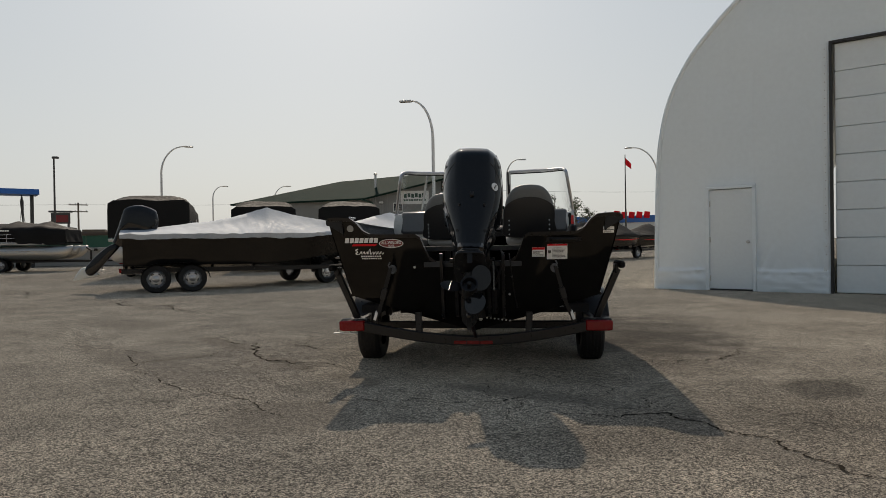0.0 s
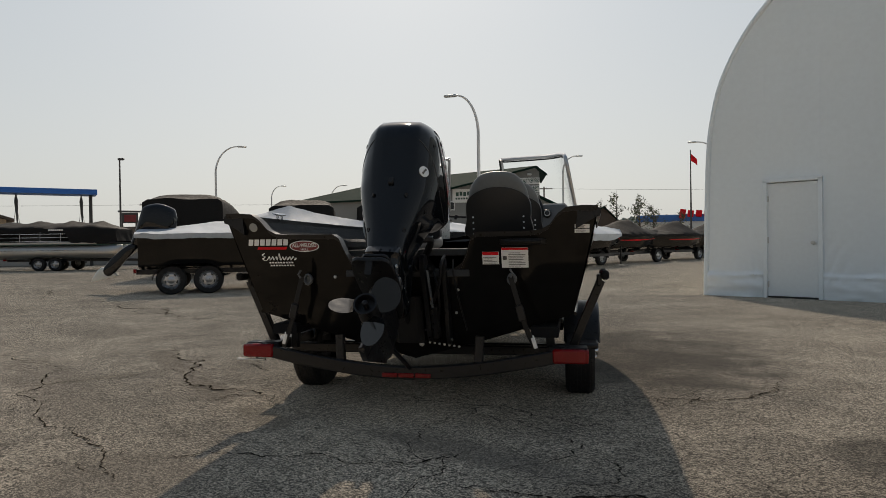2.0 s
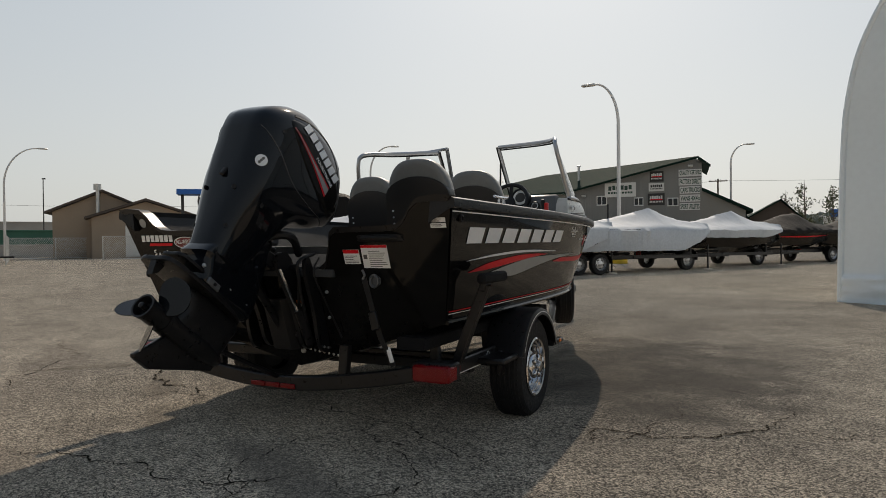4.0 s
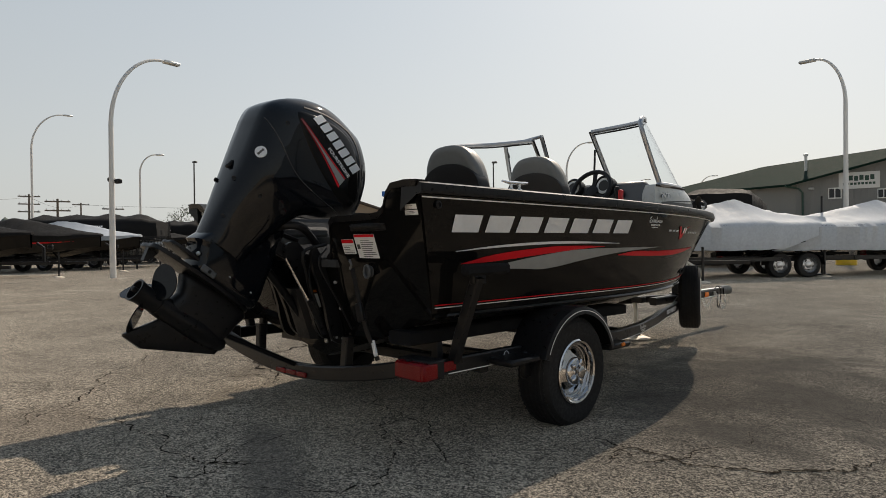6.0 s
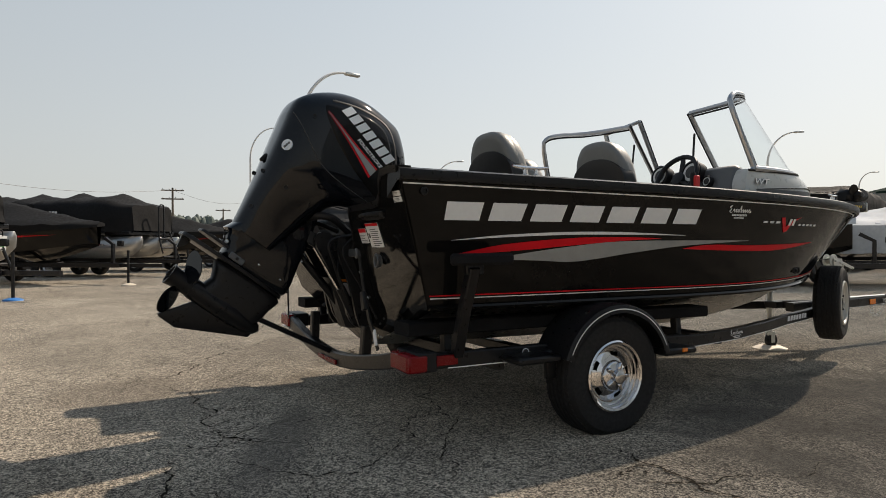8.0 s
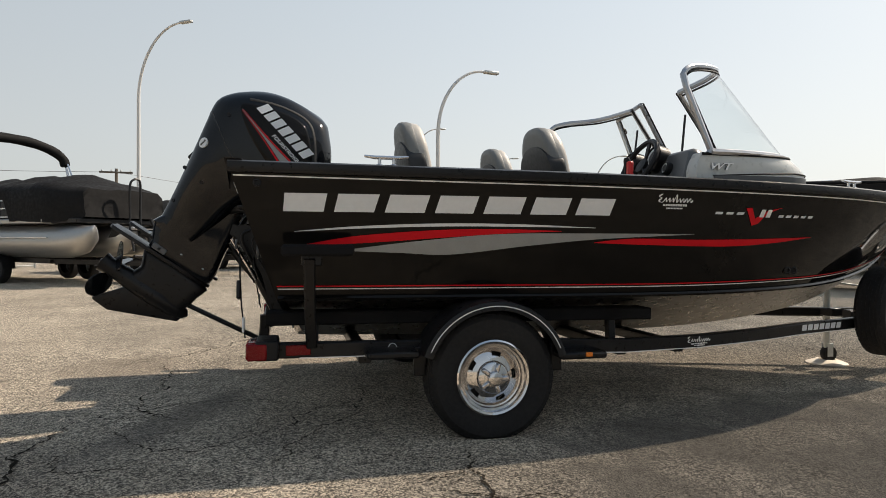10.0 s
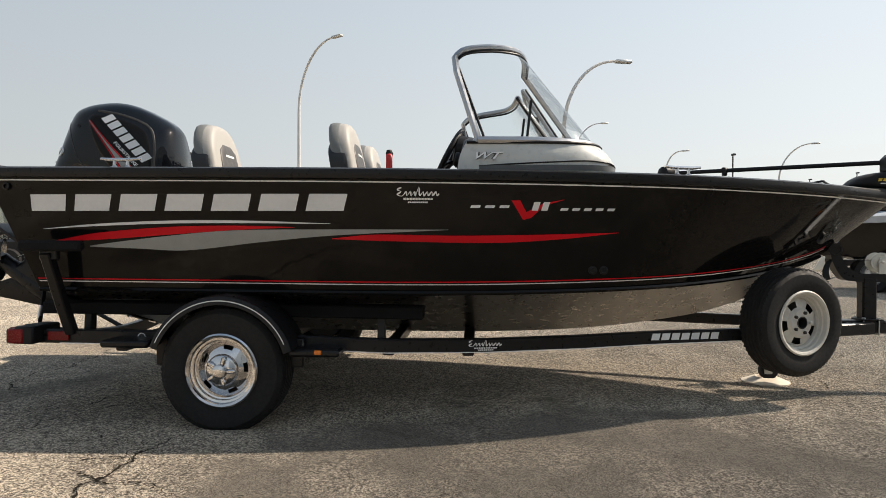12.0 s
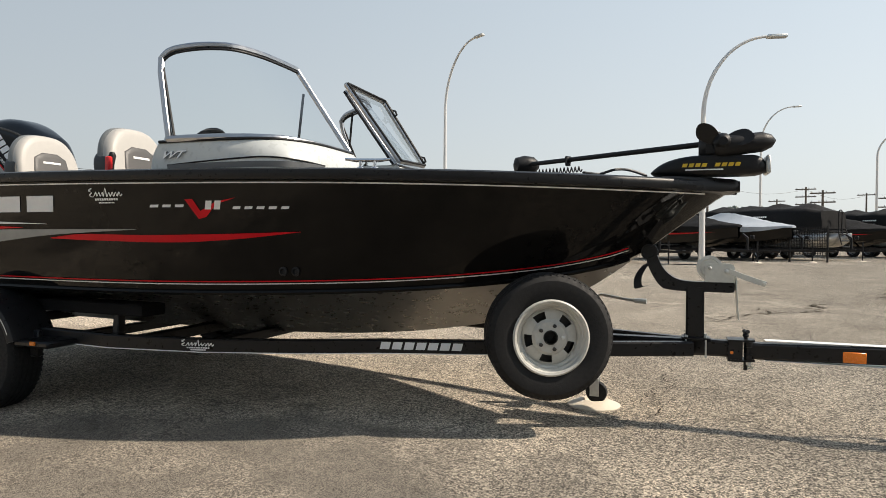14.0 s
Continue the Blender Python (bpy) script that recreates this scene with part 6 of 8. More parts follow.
for r_, pts in ((0.022, [(0.10, 0.12, 1.0), (0.16, 0.0, 1.08), (0.15, -0.07, 1.10), (0.09, -0.12, 1.09)]), (0.009, [(0.22, 0.1, 1.0), off_transom(0.23, 0.10, 0.96), off_transom(0.21, 0.11, 0.84), off_transom(0.15, 0.09, 0.70)]), (0.005, [(0.28, 0.06, 0.98), off_transom(0.29, 0.07, 0.90), off_transom(0.31, 0.04, 0.72), off_transom(0.34, 0.02, 0.55)]), (0.014, [(-0.05, 0.1, 1.02), (-0.12, -0.03, 1.07), (-0.10, -0.09, 1.0)]), (0.007, [off_transom(0.16, 0.02, 0.92), off_transom(0.20, 0.10, 0.80), off_transom(0.18, 0.09, 0.62), off_transom(0.10, 0.10, 0.56)])):
    g = Geo()
    g.tube(smooth_path(pts, 6), r_, 8)
    part("hose", g, BLACK_PLASTIC, mount)
for z0, h, m in ((0.66, 0.075, WHITE_VINYL), (0.742, 0.014, AMBER)):
    g = Geo()
    g.add([off_transom(0.1405, d, z) for d, z in ((0.035, z0), (0.078, z0), (0.078, z0 + h), (0.035, z0 + h))], [(0, 1, 2, 3)])
    part("bracket_label", g, m, mount)
g = Geo()
g.tube([off_transom(0.165, 0.12, 0.70), (0.165, -0.115, 0.93)], 0.009, 8)
part("ram_rod", g, CHROME, mount, "bright steel ram rod")
g = Geo()
g.tube([off_transom(0.165, 0.075, 0.52), off_transom(0.165, 0.105, 0.71)], 0.026, 12)
part("ram_cylinder", g, BLACK_SATIN, mount, "black ram cylinder")
for s in (-1, 1):
    g = Geo()
    g.prism(smooth_poly([(0.004, 0.98), (0.05, 0.99), (0.085, 0.90), (0.075, 0.70), (0.10, 0.55), (0.09, 0.47), (0.004, 0.46)], 2), lambda d, b, t: off_transom(s * 0.235 + t, d, b), -0.011, 0.011)
    wing_ = part("bracket_wing", g, BLACK_SATIN, mount, "black cast bracket wing")
    for k in range(5):
        g = Geo()
        g.lathe([(0.007, 0), (0.007, 0.004), (0.003, 0.005)], Matrix.Translation(off_transom(s * 0.246, 0.02 + 0.016 * k, 0.49 + 0.004 * k)) @ pose(0, 0, 0, 0, s * 90, 0), 8)
        part("wing_bolt", g, GALV if k % 2 else SIGN_BLACK, wing_)
for k in range(7):
    g = Geo()
    g.lathe([(0.008, 0), (0.008, 0.008), (0.004, 0.010)], Matrix.Translation(off_transom(0.10 + 0.030 * k, 0.0, 0.47 - 0.004 * k)) @ pose(0, 0, 0, 90, 0, 0), 8)
    part("mounting_bolt", g, GALV, mount)

# ---- the trolling motor folded on the bow ----
troll = thing("trolling_motor", BOAT, "black electric trolling motor folded on the bow deck", "trolling motor")
g = Geo()
base = smooth_poly([(4.50, 1.222), (4.56, 1.285), (4.66, 1.318), (4.80, 1.325), (4.90, 1.320), (5.02, 1.315), (5.04, 1.225), (4.9, 1.222)], 2)
g.pillow(base, lambda a, b, t: Vector((0.14 + t, a, b)), 0.075, 4, 5)
mt = part("mount_base", g, BLACK_PLASTIC, troll, "black mount base with yellow lettering blocks", 50)
for k in (0, 1, 2, 3, 5, 6, 7, 8):
    a = 4.665 + k * 0.0285
    g = Geo()
    g.add([(0.2163, p, q) for p, q in ((a, 1.264), (a + 0.021, 1.264), (a + 0.027, 1.281), (a + 0.006, 1.281))], [(0, 1, 2, 3)])
    part("maker_mark", g, YELLOW_VINYL, mt, "yellow block of the maker's mark")
g = Geo()
g.add([(0.2163, p, q) for p, q in rect(4.68, 1.248, 0.165, 0.006)], [(0, 1, 2, 3)])
part("maker_mark", g, WHITE_VINYL, mt)
g = Geo()
g.box((0.14, 4.80, 1.365), (0.13, 0.12, 0.13), ch=0.03)
part("drive_housing", g, BLACK_PLASTIC, troll)
g = Geo()
g.tube([(0.12, 4.80, 1.385), (-0.28, 4.22, 1.392), (-0.61, 3.77, 1.400)], 0.014, 10)
part("shaft", g, BLACK_PLASTIC, troll, "long black shaft")
g = Geo()
g.lathe([(0.010, -0.08), (0.045, -0.065), (0.060, -0.01), (0.055, 0.05), (0.03, 0.085), (0.012, 0.09)], Matrix.Translation((-0.65, 3.72, 1.400)) @ pose(0, 0, 0, -90, 0, 36), 20)
part("control_head", g, BLACK_PLASTIC, troll, "round black control head")
g = Geo()
g.lathe([(0.022, -0.014), (0.022, 0.014)], Matrix.Translation((-0.42, 4.03, 1.396)) @ pose(0, 0, 0, -90, 0, 36), 12)
g.box((-0.42, 4.03, 1.370), (0.03, 0.03, 0.02), None, 0.004)
part("depth_collar", g, BLACK_PLASTIC, troll)
g = Geo()
g.tube([(-0.60 + 0.0013 * k + 0.012 * math.sin(k * 0.9), 3.80 + 0.0034 * k, 1.345 + 0.016 * math.cos(k * 0.9)) for k in range(90)], 0.004, 6)
part("coiled_cord", g, BLACK_PLASTIC, troll)
g = Geo()
g.lathe([(0.004, -0.15), (0.030, -0.13), (0.046, -0.09), (0.048, 0.04), (0.045, 0.10), (0.03, 0.12)], Matrix.Translation((0.19, 4.92, 1.365)) @ pose(0, 0, 0, 96, 0, 10), 20)
part("motor_pod", g, BLACK_PLASTIC, troll, "black motor pod")
g = Geo()
g.lathe([(0.045, -0.02), (0.035, 0.02), (0.02, 0.035)], Matrix.Translation((0.225, 4.84, 1.375)) @ pose(0, 0, 0, 0, 90, 0), 16)
pr = part("prop_hub", g, BLACK_PLASTIC, troll)
for k in range(2):
    g = Geo()
    rot = Matrix.Translation((0.22, 4.84, 1.375)) @ pose(0, 0, 0, 62 - 135 * k, 0, 0)
    g.prism(smooth_poly([(-0.02, 0.02), (0.02, 0.02), (0.05, 0.08), (0.03, 0.14), (-0.03, 0.12), (-0.035, 0.06)], 2), lambda a, b, t: rot @ Vector((t + a * 0.5, a, b)), -0.003, 0.003)
    part("blade", g, BLACK_PLASTIC, pr)
g = Geo()
g.box((0.14, 5.035, 1.27), (0.12, 0.02, 0.085), ch=0.006)
part("latch_plate", g, GALV, troll)
g = Geo()
g.tube(smooth_path([(0.05, 4.50, 1.245), (0.10, 4.42, 1.27), (0.20, 4.36, 1.265), (0.16, 4.28, 1.25), (0.30, 4.22, 1.245)], 5), 0.007, 6)
part("power_cable", g, BLACK_PLASTIC, troll)
# ---- lamp posts ----
def lamp_post(base, top, reach, turn, label="white curved street lamp post on the lot", rise=0.0):
    """Swan-neck lamp: base x, y; head height; reach of the arm; heading of the arm."""
    t = thing("street_lamp", pose(base[0], base[1], 0, 0, 0, turn), label, "street lamp", "street lamps")
    rise = rise or reach * 1.3
    straight = top - rise
    arc = [(reach * (1 - math.cos(w)), 0, straight + rise * math.sin(w)) for w in [k * math.pi / 48 for k in range(25)]]
    g = Geo()
    g.tube([(0, 0, 0), (0, 0, straight * 0.5), (0, 0, straight)] + arc[1:], [0.10, 0.085, 0.075] + [0.07 - 0.00125 * k for k in range(24)], 14)
    part("post", g, POLE_WHITE, t, "", 80)
    g = Geo()
    g.box((reach + 0.30, 0, top + 0.0), (0.62, 0.22, 0.11), ch=0.03)
    part("lamp_head", g, GALV, t, "grey cobra lamp head")
    return t


# ---- boats stored on trailers ----
def simple_wheel(parent, x, y, r, s, w=0.2):
    m = Matrix.Translation((x, y, r)) @ pose(0, 0, 0, 0, 90 * s, 0)
    g = Geo()
    g.lathe([(r * 0.58, -w), (r * 0.92, -w), (r, -w + 0.03), (r, -0.03), (r * 0.92, 0), (r * 0.58, 0)], m, 24, False)
    wheel = part("wheel", g, BLACK_RUBBER, parent, "black tyre with a chrome rim", 30)
    g = Geo()
    g.lathe([(r * 0.58, -0.03), (r * 0.63, 0.004), (r * 0.56, -0.02), (r * 0.50, -0.07)], m, 20, False)
    g.lathe([(r * 0.26, -0.06), (r * 0.25, -0.02), (r * 0.14, -0.005), (0.004, 0.0)], m, 14)
    g.lathe([(r * 0.51, -0.068), (r * 0.45, -0.050), (r * 0.30, -0.042), (r * 0.24, -0.045)], m, 20, False)
    rim = part("rim", g, ALU_SATIN, wheel, "", 30)
    g = Geo()
    for k in range(5):
        q = radians(72 * k)
        g.box(m @ Vector((r * 0.39 * math.cos(q), r * 0.39 * math.sin(q), -0.046)), (r * 0.09, r * 0.20, 0.012), m.to_3x3().to_4x4() @ pose(0, 0, 0, 0, 0, 72 * k), 0.006)
    part("rim_slots", g, SIGN_BLACK, rim)


def stored_trailer(m, length, width, axles, label, pad_mat=PAD_CREAM, group="stored boat trailers", back=2.0):
    """Origin under the axles, bow along +y; length from axle to coupler."""
    t = thing("boat_trailer", m, label, "trailer", group)
    for s in (-1, 1):
        g = Geo()
        g.bar([(s * width * 0.36, -back, 0.52), (s * width * 0.36, 0.9, 0.52), (s * width * 0.30, length * 0.45, 0.50), (s * 0.06, length * 0.78, 0.48)], 0.06, 0.11)
        part("side_rail", g, BLACK_SATIN, t)
        for k in range(axles):
            simple_wheel(t, s * (width * 0.5 - 0.02), (k - (axles - 1) / 2) * 0.80, 0.33, s)
        g = Geo()
        rows = []
        n = 20
        span = 0.40 + (axles - 1) * 0.40
        for k in range(n + 1):
            w = math.pi * k / n
            rows.append([(s * a, -math.cos(w) * span, 0.36 + (0.36 if axles == 1 else 0.34) * min(1, math.sin(w) * 1.15)) for a in (width * 0.5 - 0.24, width * 0.5 + 0.02)])
        g.loft(rows)
        g.loft([[p - Vector((0, 0, 0.03)) for p in (Vector(q) for q in r)] for r in rows])
        part("fender", g, BLACK_SATIN, t)
        g = Geo()
        g.box((s * (width * 0.5 - 0.12), -back, 0.55), (0.22, 0.05, 0.09))
        part("tail_lamp", g, RED_LENS, t)
        g = Geo()
        g.bar([(s * width * 0.30, 0.2 - back, 0.62), (s * width * 0.28, 1.8, 0.62)], 0.10, 0.08)
        part("bunk", g, CARPET, t)
    for y in (0.1 - back, -0.9, 0.9, 1.9):
        g = Geo()
        g.bar([(-width * 0.36, y, 0.50), (width * 0.36, y, 0.50)], 0.06, 0.08)
        part("crossmember", g, BLACK_SATIN, t)
    g = Geo()
    g.bar([(0, length * 0.70, 0.48), (0, length, 0.48)], 0.08, 0.09)
    part("tongue", g, BLACK_SATIN, t)
    g = Geo()
    g.bar([(0, length * 0.74, 0.50), (0, length * 0.74, 1.0), (0, length * 0.70, 1.15)], 0.08, 0.08)
    part("winch_post", g, BLACK_SATIN, t)
    g = Geo()
    g.box((0, length * 0.78, 1.02), (0.10, 0.16, 0.14), ch=0.02)
    part("winch", g, BLACK_SATIN, t)
    g = Geo()
    g.tube([(0.14, length * 0.84, 0.04), (0.14, length * 0.84, 0.85)], 0.03, 8)
    part("jack", g, BLACK_SATIN, t)
    g = Geo()
    g.lathe([(0.17, 0), (0.16, 0.02), (0.07, 0.05), (0.004, 0.05)], pose(0.14, length * 0.84, 0.0), 14)
    part("jack_pad", g, pad_mat, t)
    return t


def covered_boat(m, aft, fore, beam, zg, ridge, hull, cover, label, skirt=0.10, seed=0, group="covered boats", keel=0.55, pole=None):
    """Hull with a bow and a draped cover. aft / fore: metres from the axle; ridge: (fraction along, height over the gunwale)."""
    t = thing("covered_boat", m, label, "boat", group)
    rnd = random.Random(seed)
    L = aft + fore
    half = [(0.0, 0.94), (0.3, 1.0), (0.55, 0.98), (0.72, 0.84), (0.85, 0.58), (0.94, 0.30), (1.0, 0.06)]
    g = Geo()
    rows = []
    for k in range(33):
        f = k / 32
        y = -aft + L * f
        b = beam / 2 * lerp(half, f)
        zc = keel + 0.22 + 0.50 * max(0, f - 0.55) ** 1.6 * 2
        zk = keel + max(0, f - 0.6) ** 2 * 2.6
        zk = min(zk, zg - 0.05)
        zc = min(max(zc, zk + 0.01), zg - 0.03)
        bc = b * (0.86 - 0.5 * max(0, f - 0.6))
        rows.append([(-b, y, zg), (-bc, y, zc), (0, y, zk), (bc, y, zc), (b, y, zg)])
    g.loft(rows, False)
    g.add(rows[0], [(0, 1, 2, 3, 4)])
    part("hull", g, hull, t, "", 30)
    if cover is TARP_BLACK:
        # tapering stripe along each side of the hull
        for s in (-1, 1):
            g = Geo()
            strip = []
            for k in range(9, 29):
                up = 0.045 * math.sin(math.pi * (k - 9) / 19)
                hi_, lo_ = Vector(rows[k][4]), Vector(rows[k][3])
                q = [lo_ + (hi_ - lo_) * (0.56 + d) for d in (-up, up)]
                strip.append([(s * (p.x + 0.006), p.y, p.z) for p in q])
            g.loft(strip)
            part("hull_stripe", g, RED_VINYL, t, "tapering red stripe")
    g = Geo()
    rows = []
    off = rnd.uniform(0, 50)
    n = 96
    for k in range(n + 1):
        f = k / n
        y = -aft - 0.06 + (L + 0.12) * f
        b = beam / 2 * lerp(half, min(f, 1)) + 0.055
        zr = zg + (tented(ridge, f) if cover is TARP_WHITE else lerp(ridge, f))
        row = []
        for j in range(17):
            a = -1 + j / 8
            x = abs(a)
            if x > 0.86:
                d = (x - 0.86) / 0.14
                low = skirt * (1 - 0.8 * max(0, (f - 0.72) / 0.28) ** 1.2)
                u, z = 1.0 + 0.015 * d - 0.10 * d * d * min(1, low / 0.4), zg + 0.02 - low * d
            else:
                u = x / 0.86
                drop = u ** (0.92 if cover is TARP_WHITE else 1.35)
                z = zr + (zg + 0.03 - zr) * drop - 0.06 * math.sin(math.pi * u) * (zr - zg)
            p = Vector((math.copysign(u * b, a), y, z))
            w = noise.noise(Vector((p.x * 1.6, p.y * 2.2 + off, p.z * 2))) * (0.018 if cover is TARP_WHITE else 0.035) + noise.noise(Vector((p.x * 4.5, p.y * 6 + off, p.z * 5))) * 0.014
            fold = (0.030 if cover is TARP_WHITE else 0.016) * math.sin(p.y * 9 + 3 * noise.noise(Vector((p.y, off, a)))) * max(0, x - 0.5)
            if cover is TARP_WHITE:
                q = Vector((p.x * 1.4, p.y * 1.4 + off, p.z * 3.0))
                w += 0.026 * (0.35 - abs(noise.noise(q))) + 0.016 * (0.3 - abs(noise.noise(q * 2.7)))
            p.x += math.copysign(w * 0.8 + fold, a) * (1 if x > 0.05 else 0)
            p.z += w + (0.02 * noise.noise(Vector((p.y * 3, off, 3))) if x > 0.9 else 0)
            row.append(p)
        rows.append(row)
    g.loft(rows)
    g.add(rows[0], [tuple(range(17))])
    g.add(rows[-1], [tuple(range(17))[::-1]])
    part("cover", g, cover, t, "", 60)
    return t


def tented(table, x):
    """Straight lines between the points of a table of (x, y), slightly slack."""
    for (a, p), (b, q) in zip(table, table[1:]):
        if x <= b:
            t = (x - a) / (b - a)
            return p + (q - p) * t - 0.22 * abs(q - p) * t * (1 - t)
    return table[-1][1]


def place(axle, heading):
    """Axle's x, y and the heading of the bow in degrees from +x."""
    return pose(axle[0], axle[1], 0, 0, 0, heading - 90)


BOW = 42.0
ROW = [((-6.8, 16.3), TARP_WHITE, BLACK_GEL, 0.13, 2, "black tandem-axle boat under a white cover"),
       ((-3.4, 19.6), TARP_WHITE, BLACK_GEL, 0.66, 1, "boat shrink-wrapped in white film"),
       ((-0.5, 23.2), TARP_WHITE, BLACK_GEL, 0.70, 2, "boat shrink-wrapped in creased white film"),
       ((2.3, 27.2), TARP_WHITE, BLACK_GEL, 0.30, 1, "black boat under a white cover"),
       ((5.0, 31.9), TARP_BLACK, BLACK_GEL, 0.14, 1, "black boat under a dark cover"),
       ((8.3, 35.6), TARP_BLACK, BLACK_GEL, 0.14, 1, "black boat under a dark cover"),
       ((11.4, 39.4), TARP_BLACK, BLACK_GEL, 0.14, 1, "black boat under a dark cover")]
for i, (axle, cover, hull, skirt, axles, label) in enumerate(ROW):
    m = place(axle, 24.0 if i == 0 else BOW)
    stored_trailer(m if i == 0 else m @ pose(0, -0.8, 0), 6.6, 2.3, axles, "black boat trailer under a covered boat", back=1.15 if i == 0 else 2.0)
    covered_boat(m, 1.1 if i == 0 else 1.8, 4.5 if i == 0 else 4.8, 2.2, 1.38, [(0, 0.14), (0.22, 0.24), (0.45, 0.44), (0.61, 0.72), (0.78, 0.46), (1.0, 0.28)] if i == 0 else [(0, 0.12), (0.28, 0.26), (0.62, 0.74), (0.80, 0.34), (1.0, 0.22)], hull, cover, label, skirt, i, keel=0.42 if i == 0 else 0.55)


def stored_outboard(m, y, z, cowl_mat, leg_mat, label):
    t = thing("outboard_motor", m, label, "outboard motor", "stored outboard motors")
    g = Geo()
    tilt = pose(0, y + 0.35, z - 0.32, -30, 0, 0) @ Matrix.Scale(1.15, 4)
    g.add([tilt @ Vector(p) for p in whole.v], whole.f)
    part("cowl", g, cowl_mat, t, "glossy black cowl", 40)
    g = Geo()
    g.pillow(closed_curve([(y - 0.05, z), (y + 0.18, z), (y - 0.10, z - 0.35), (y - 0.45, z - 0.75), (y - 0.62, z - 0.62), (y - 0.40, z - 0.30)], 3), lambda a, b, t_: Vector((t_, a, b)), 0.09, 3, 4, None, 0.75)
    part("leg", g, cowl_mat, t, "", 50)
    g = Geo()
    g.pillow(closed_curve([(y - 0.62, z - 0.52), (y - 0.34, z - 0.66), (y - 0.30, z - 0.74), (y - 0.60, z - 0.80), (y - 0.84, z - 0.86), (y - 0.80, z - 0.72)], 3), lambda a, b, t_: Vector((t_, a, b)), 0.07, 3, 4, None, 0.75)
    part("gearcase", g, leg_mat, t, "silver lower unit", 50)


def pontoon(m, length, width, top, cover, label, seed=0, bimini=False, ladder=True, boxy=False):
    """Pontoon boat with a fitted cover; bow along +y, origin under the axles."""
    t = thing("pontoon_boat", m, label, "pontoon boat", "pontoon boats")
    a, b = -length * 0.5, length * 0.5
    for x in (-width / 2 + 0.36, 0.0, width / 2 - 0.36):
        g = Geo()
        g.tube([(x, a, 0.92), (x, a + 0.05, 0.92), (x, b - 0.8, 0.92), (x, b - 0.45, 0.96), (x, b - 0.18, 1.06), (x, b - 0.04, 1.18), (x, b, 1.24)], [0.22, 0.34, 0.34, 0.31, 0.21, 0.09, 0.02], 18)
        part("tube", g, TUBE_ALU, t, "bright aluminium pontoon tube", 50)
        g = Geo()
        g.bar([(x + 0.335, a + 0.3, 1.0), (x + 0.335, b - 1.0, 1.0)], 0.06, 0.02)
        part("lifting_strake", g, ALU_BRIGHT, t)
    g = Geo()
    g.box((0, -0.55, 1.34), (width, length - 1.2, 0.10), ch=0.015)
    part("deck", g, TUBE_ALU, t)
    g = Geo()
    g.box((0, b - 0.72, 1.345), (width * 0.86, 0.85, 0.10), ch=0.015)
    part("bow_deck", g, BLACK_SATIN, t, "black bow deck")
    for s in (-1, 1):
        g = Geo()
        g.box((s * (width / 2 - 0.06), -0.1, 1.74), (0.03, length - 0.9, 0.66), ch=0.01) if boxy else g.box((s * (width / 2 - 0.06), -0.8, 1.70), (0.03, length - 2.3, 0.58), ch=0.01)
        part("side_panel", g, BLACK_GEL, t, "black fence panel")
        for z in (1.44, 1.66, 1.84, 2.06) if boxy else (1.44, 1.62, 1.79, 1.95):
            g = Geo()
            g.bar([(s * (width / 2 - 0.04), a + 0.4, z), (s * (width / 2 - 0.04), b - (0.5 if boxy else 1.7), z)], 0.03, 0.028)
            part("fence_rail", g, ALU_BRIGHT, t)
        for k in range(6):
            y = a + 0.4 + (length - (0.9 if boxy else 2.2)) * k / 5
            g = Geo()
            g.bar([(s * (width / 2 - 0.04), y, 1.39), (s * (width / 2 - 0.04), y, 2.08 if boxy else 1.97)], 0.03, 0.03)
            part("fence_post", g, ALU_BRIGHT, t)
    g = Geo()
    rows = []
    n = 90
    for k in range(n + 1):
        f = k / n
        y = a + 0.12 + (length - 0.42) * f
        ends = max(0, abs(f - 0.5) - 0.30) / 0.20
        tent_pole = max(max(0, 1 - abs(f - q) / 0.12) ** 1.5 for q in (0.14, 0.38, 0.62, 0.84))
        zr = top + 0.15 * tent_pole - (0.10 if boxy else 0.30) * ends ** 1.6
        bow = 0 if boxy else max(0, (f - 0.80) / 0.20)
        wide = width / 2 * (1 - 0.26 * bow ** 2.2)
        row = []
        for j in range(17):
            q = -1 + j / 8
            x = abs(q)
            sh = top - 0.14 if boxy else top - 0.22 - 0.08 * bow ** 2
            if not boxy:
                zr = min(zr, sh + 0.02 + 0.50 * (1 - bow ** 1.5))
            drop = (0.22 + sh - 2.26 if boxy else sh - 1.86) + (0.62 if boxy else 0.50) * max(0, min(1, (f - 0.66) / 0.04)) * (1 if f > 0.66 else 0)
            if x > 0.72:
                d = (x - 0.72) / 0.28
                p = Vector((math.copysign(wide + 0.015 * d, q), y, sh - 0.02 - d * drop))
            else:
                p = Vector((q / 0.72 * wide, y, zr + (sh - zr) * (x / 0.72) ** (4.5 if boxy else 1.15)))
            w = noise.noise(Vector((p.x * 1.3, p.y * 1.8 + seed * 7, p.z * 1.5))) * 0.05 + noise.noise(Vector((p.x * 4, p.y * 5 + seed * 7, p.z * 4))) * 0.018
            if x > 0.72:
                w += 0.030 * (0.3 - abs(noise.noise(Vector((p.y * 2.4 + p.z * 1.5, seed * 5, p.z * 1.2)))))
            else:
                w += 0.035 * (0.3 - abs(noise.noise(Vector((p.x * 1.1, p.y * 1.6, seed * 3)))))
            row.append(p + Vector((math.copysign(w * 0.6, q) if x > 0.05 else 0, 0, w)))
        rows.append(row)
    g.loft(rows)
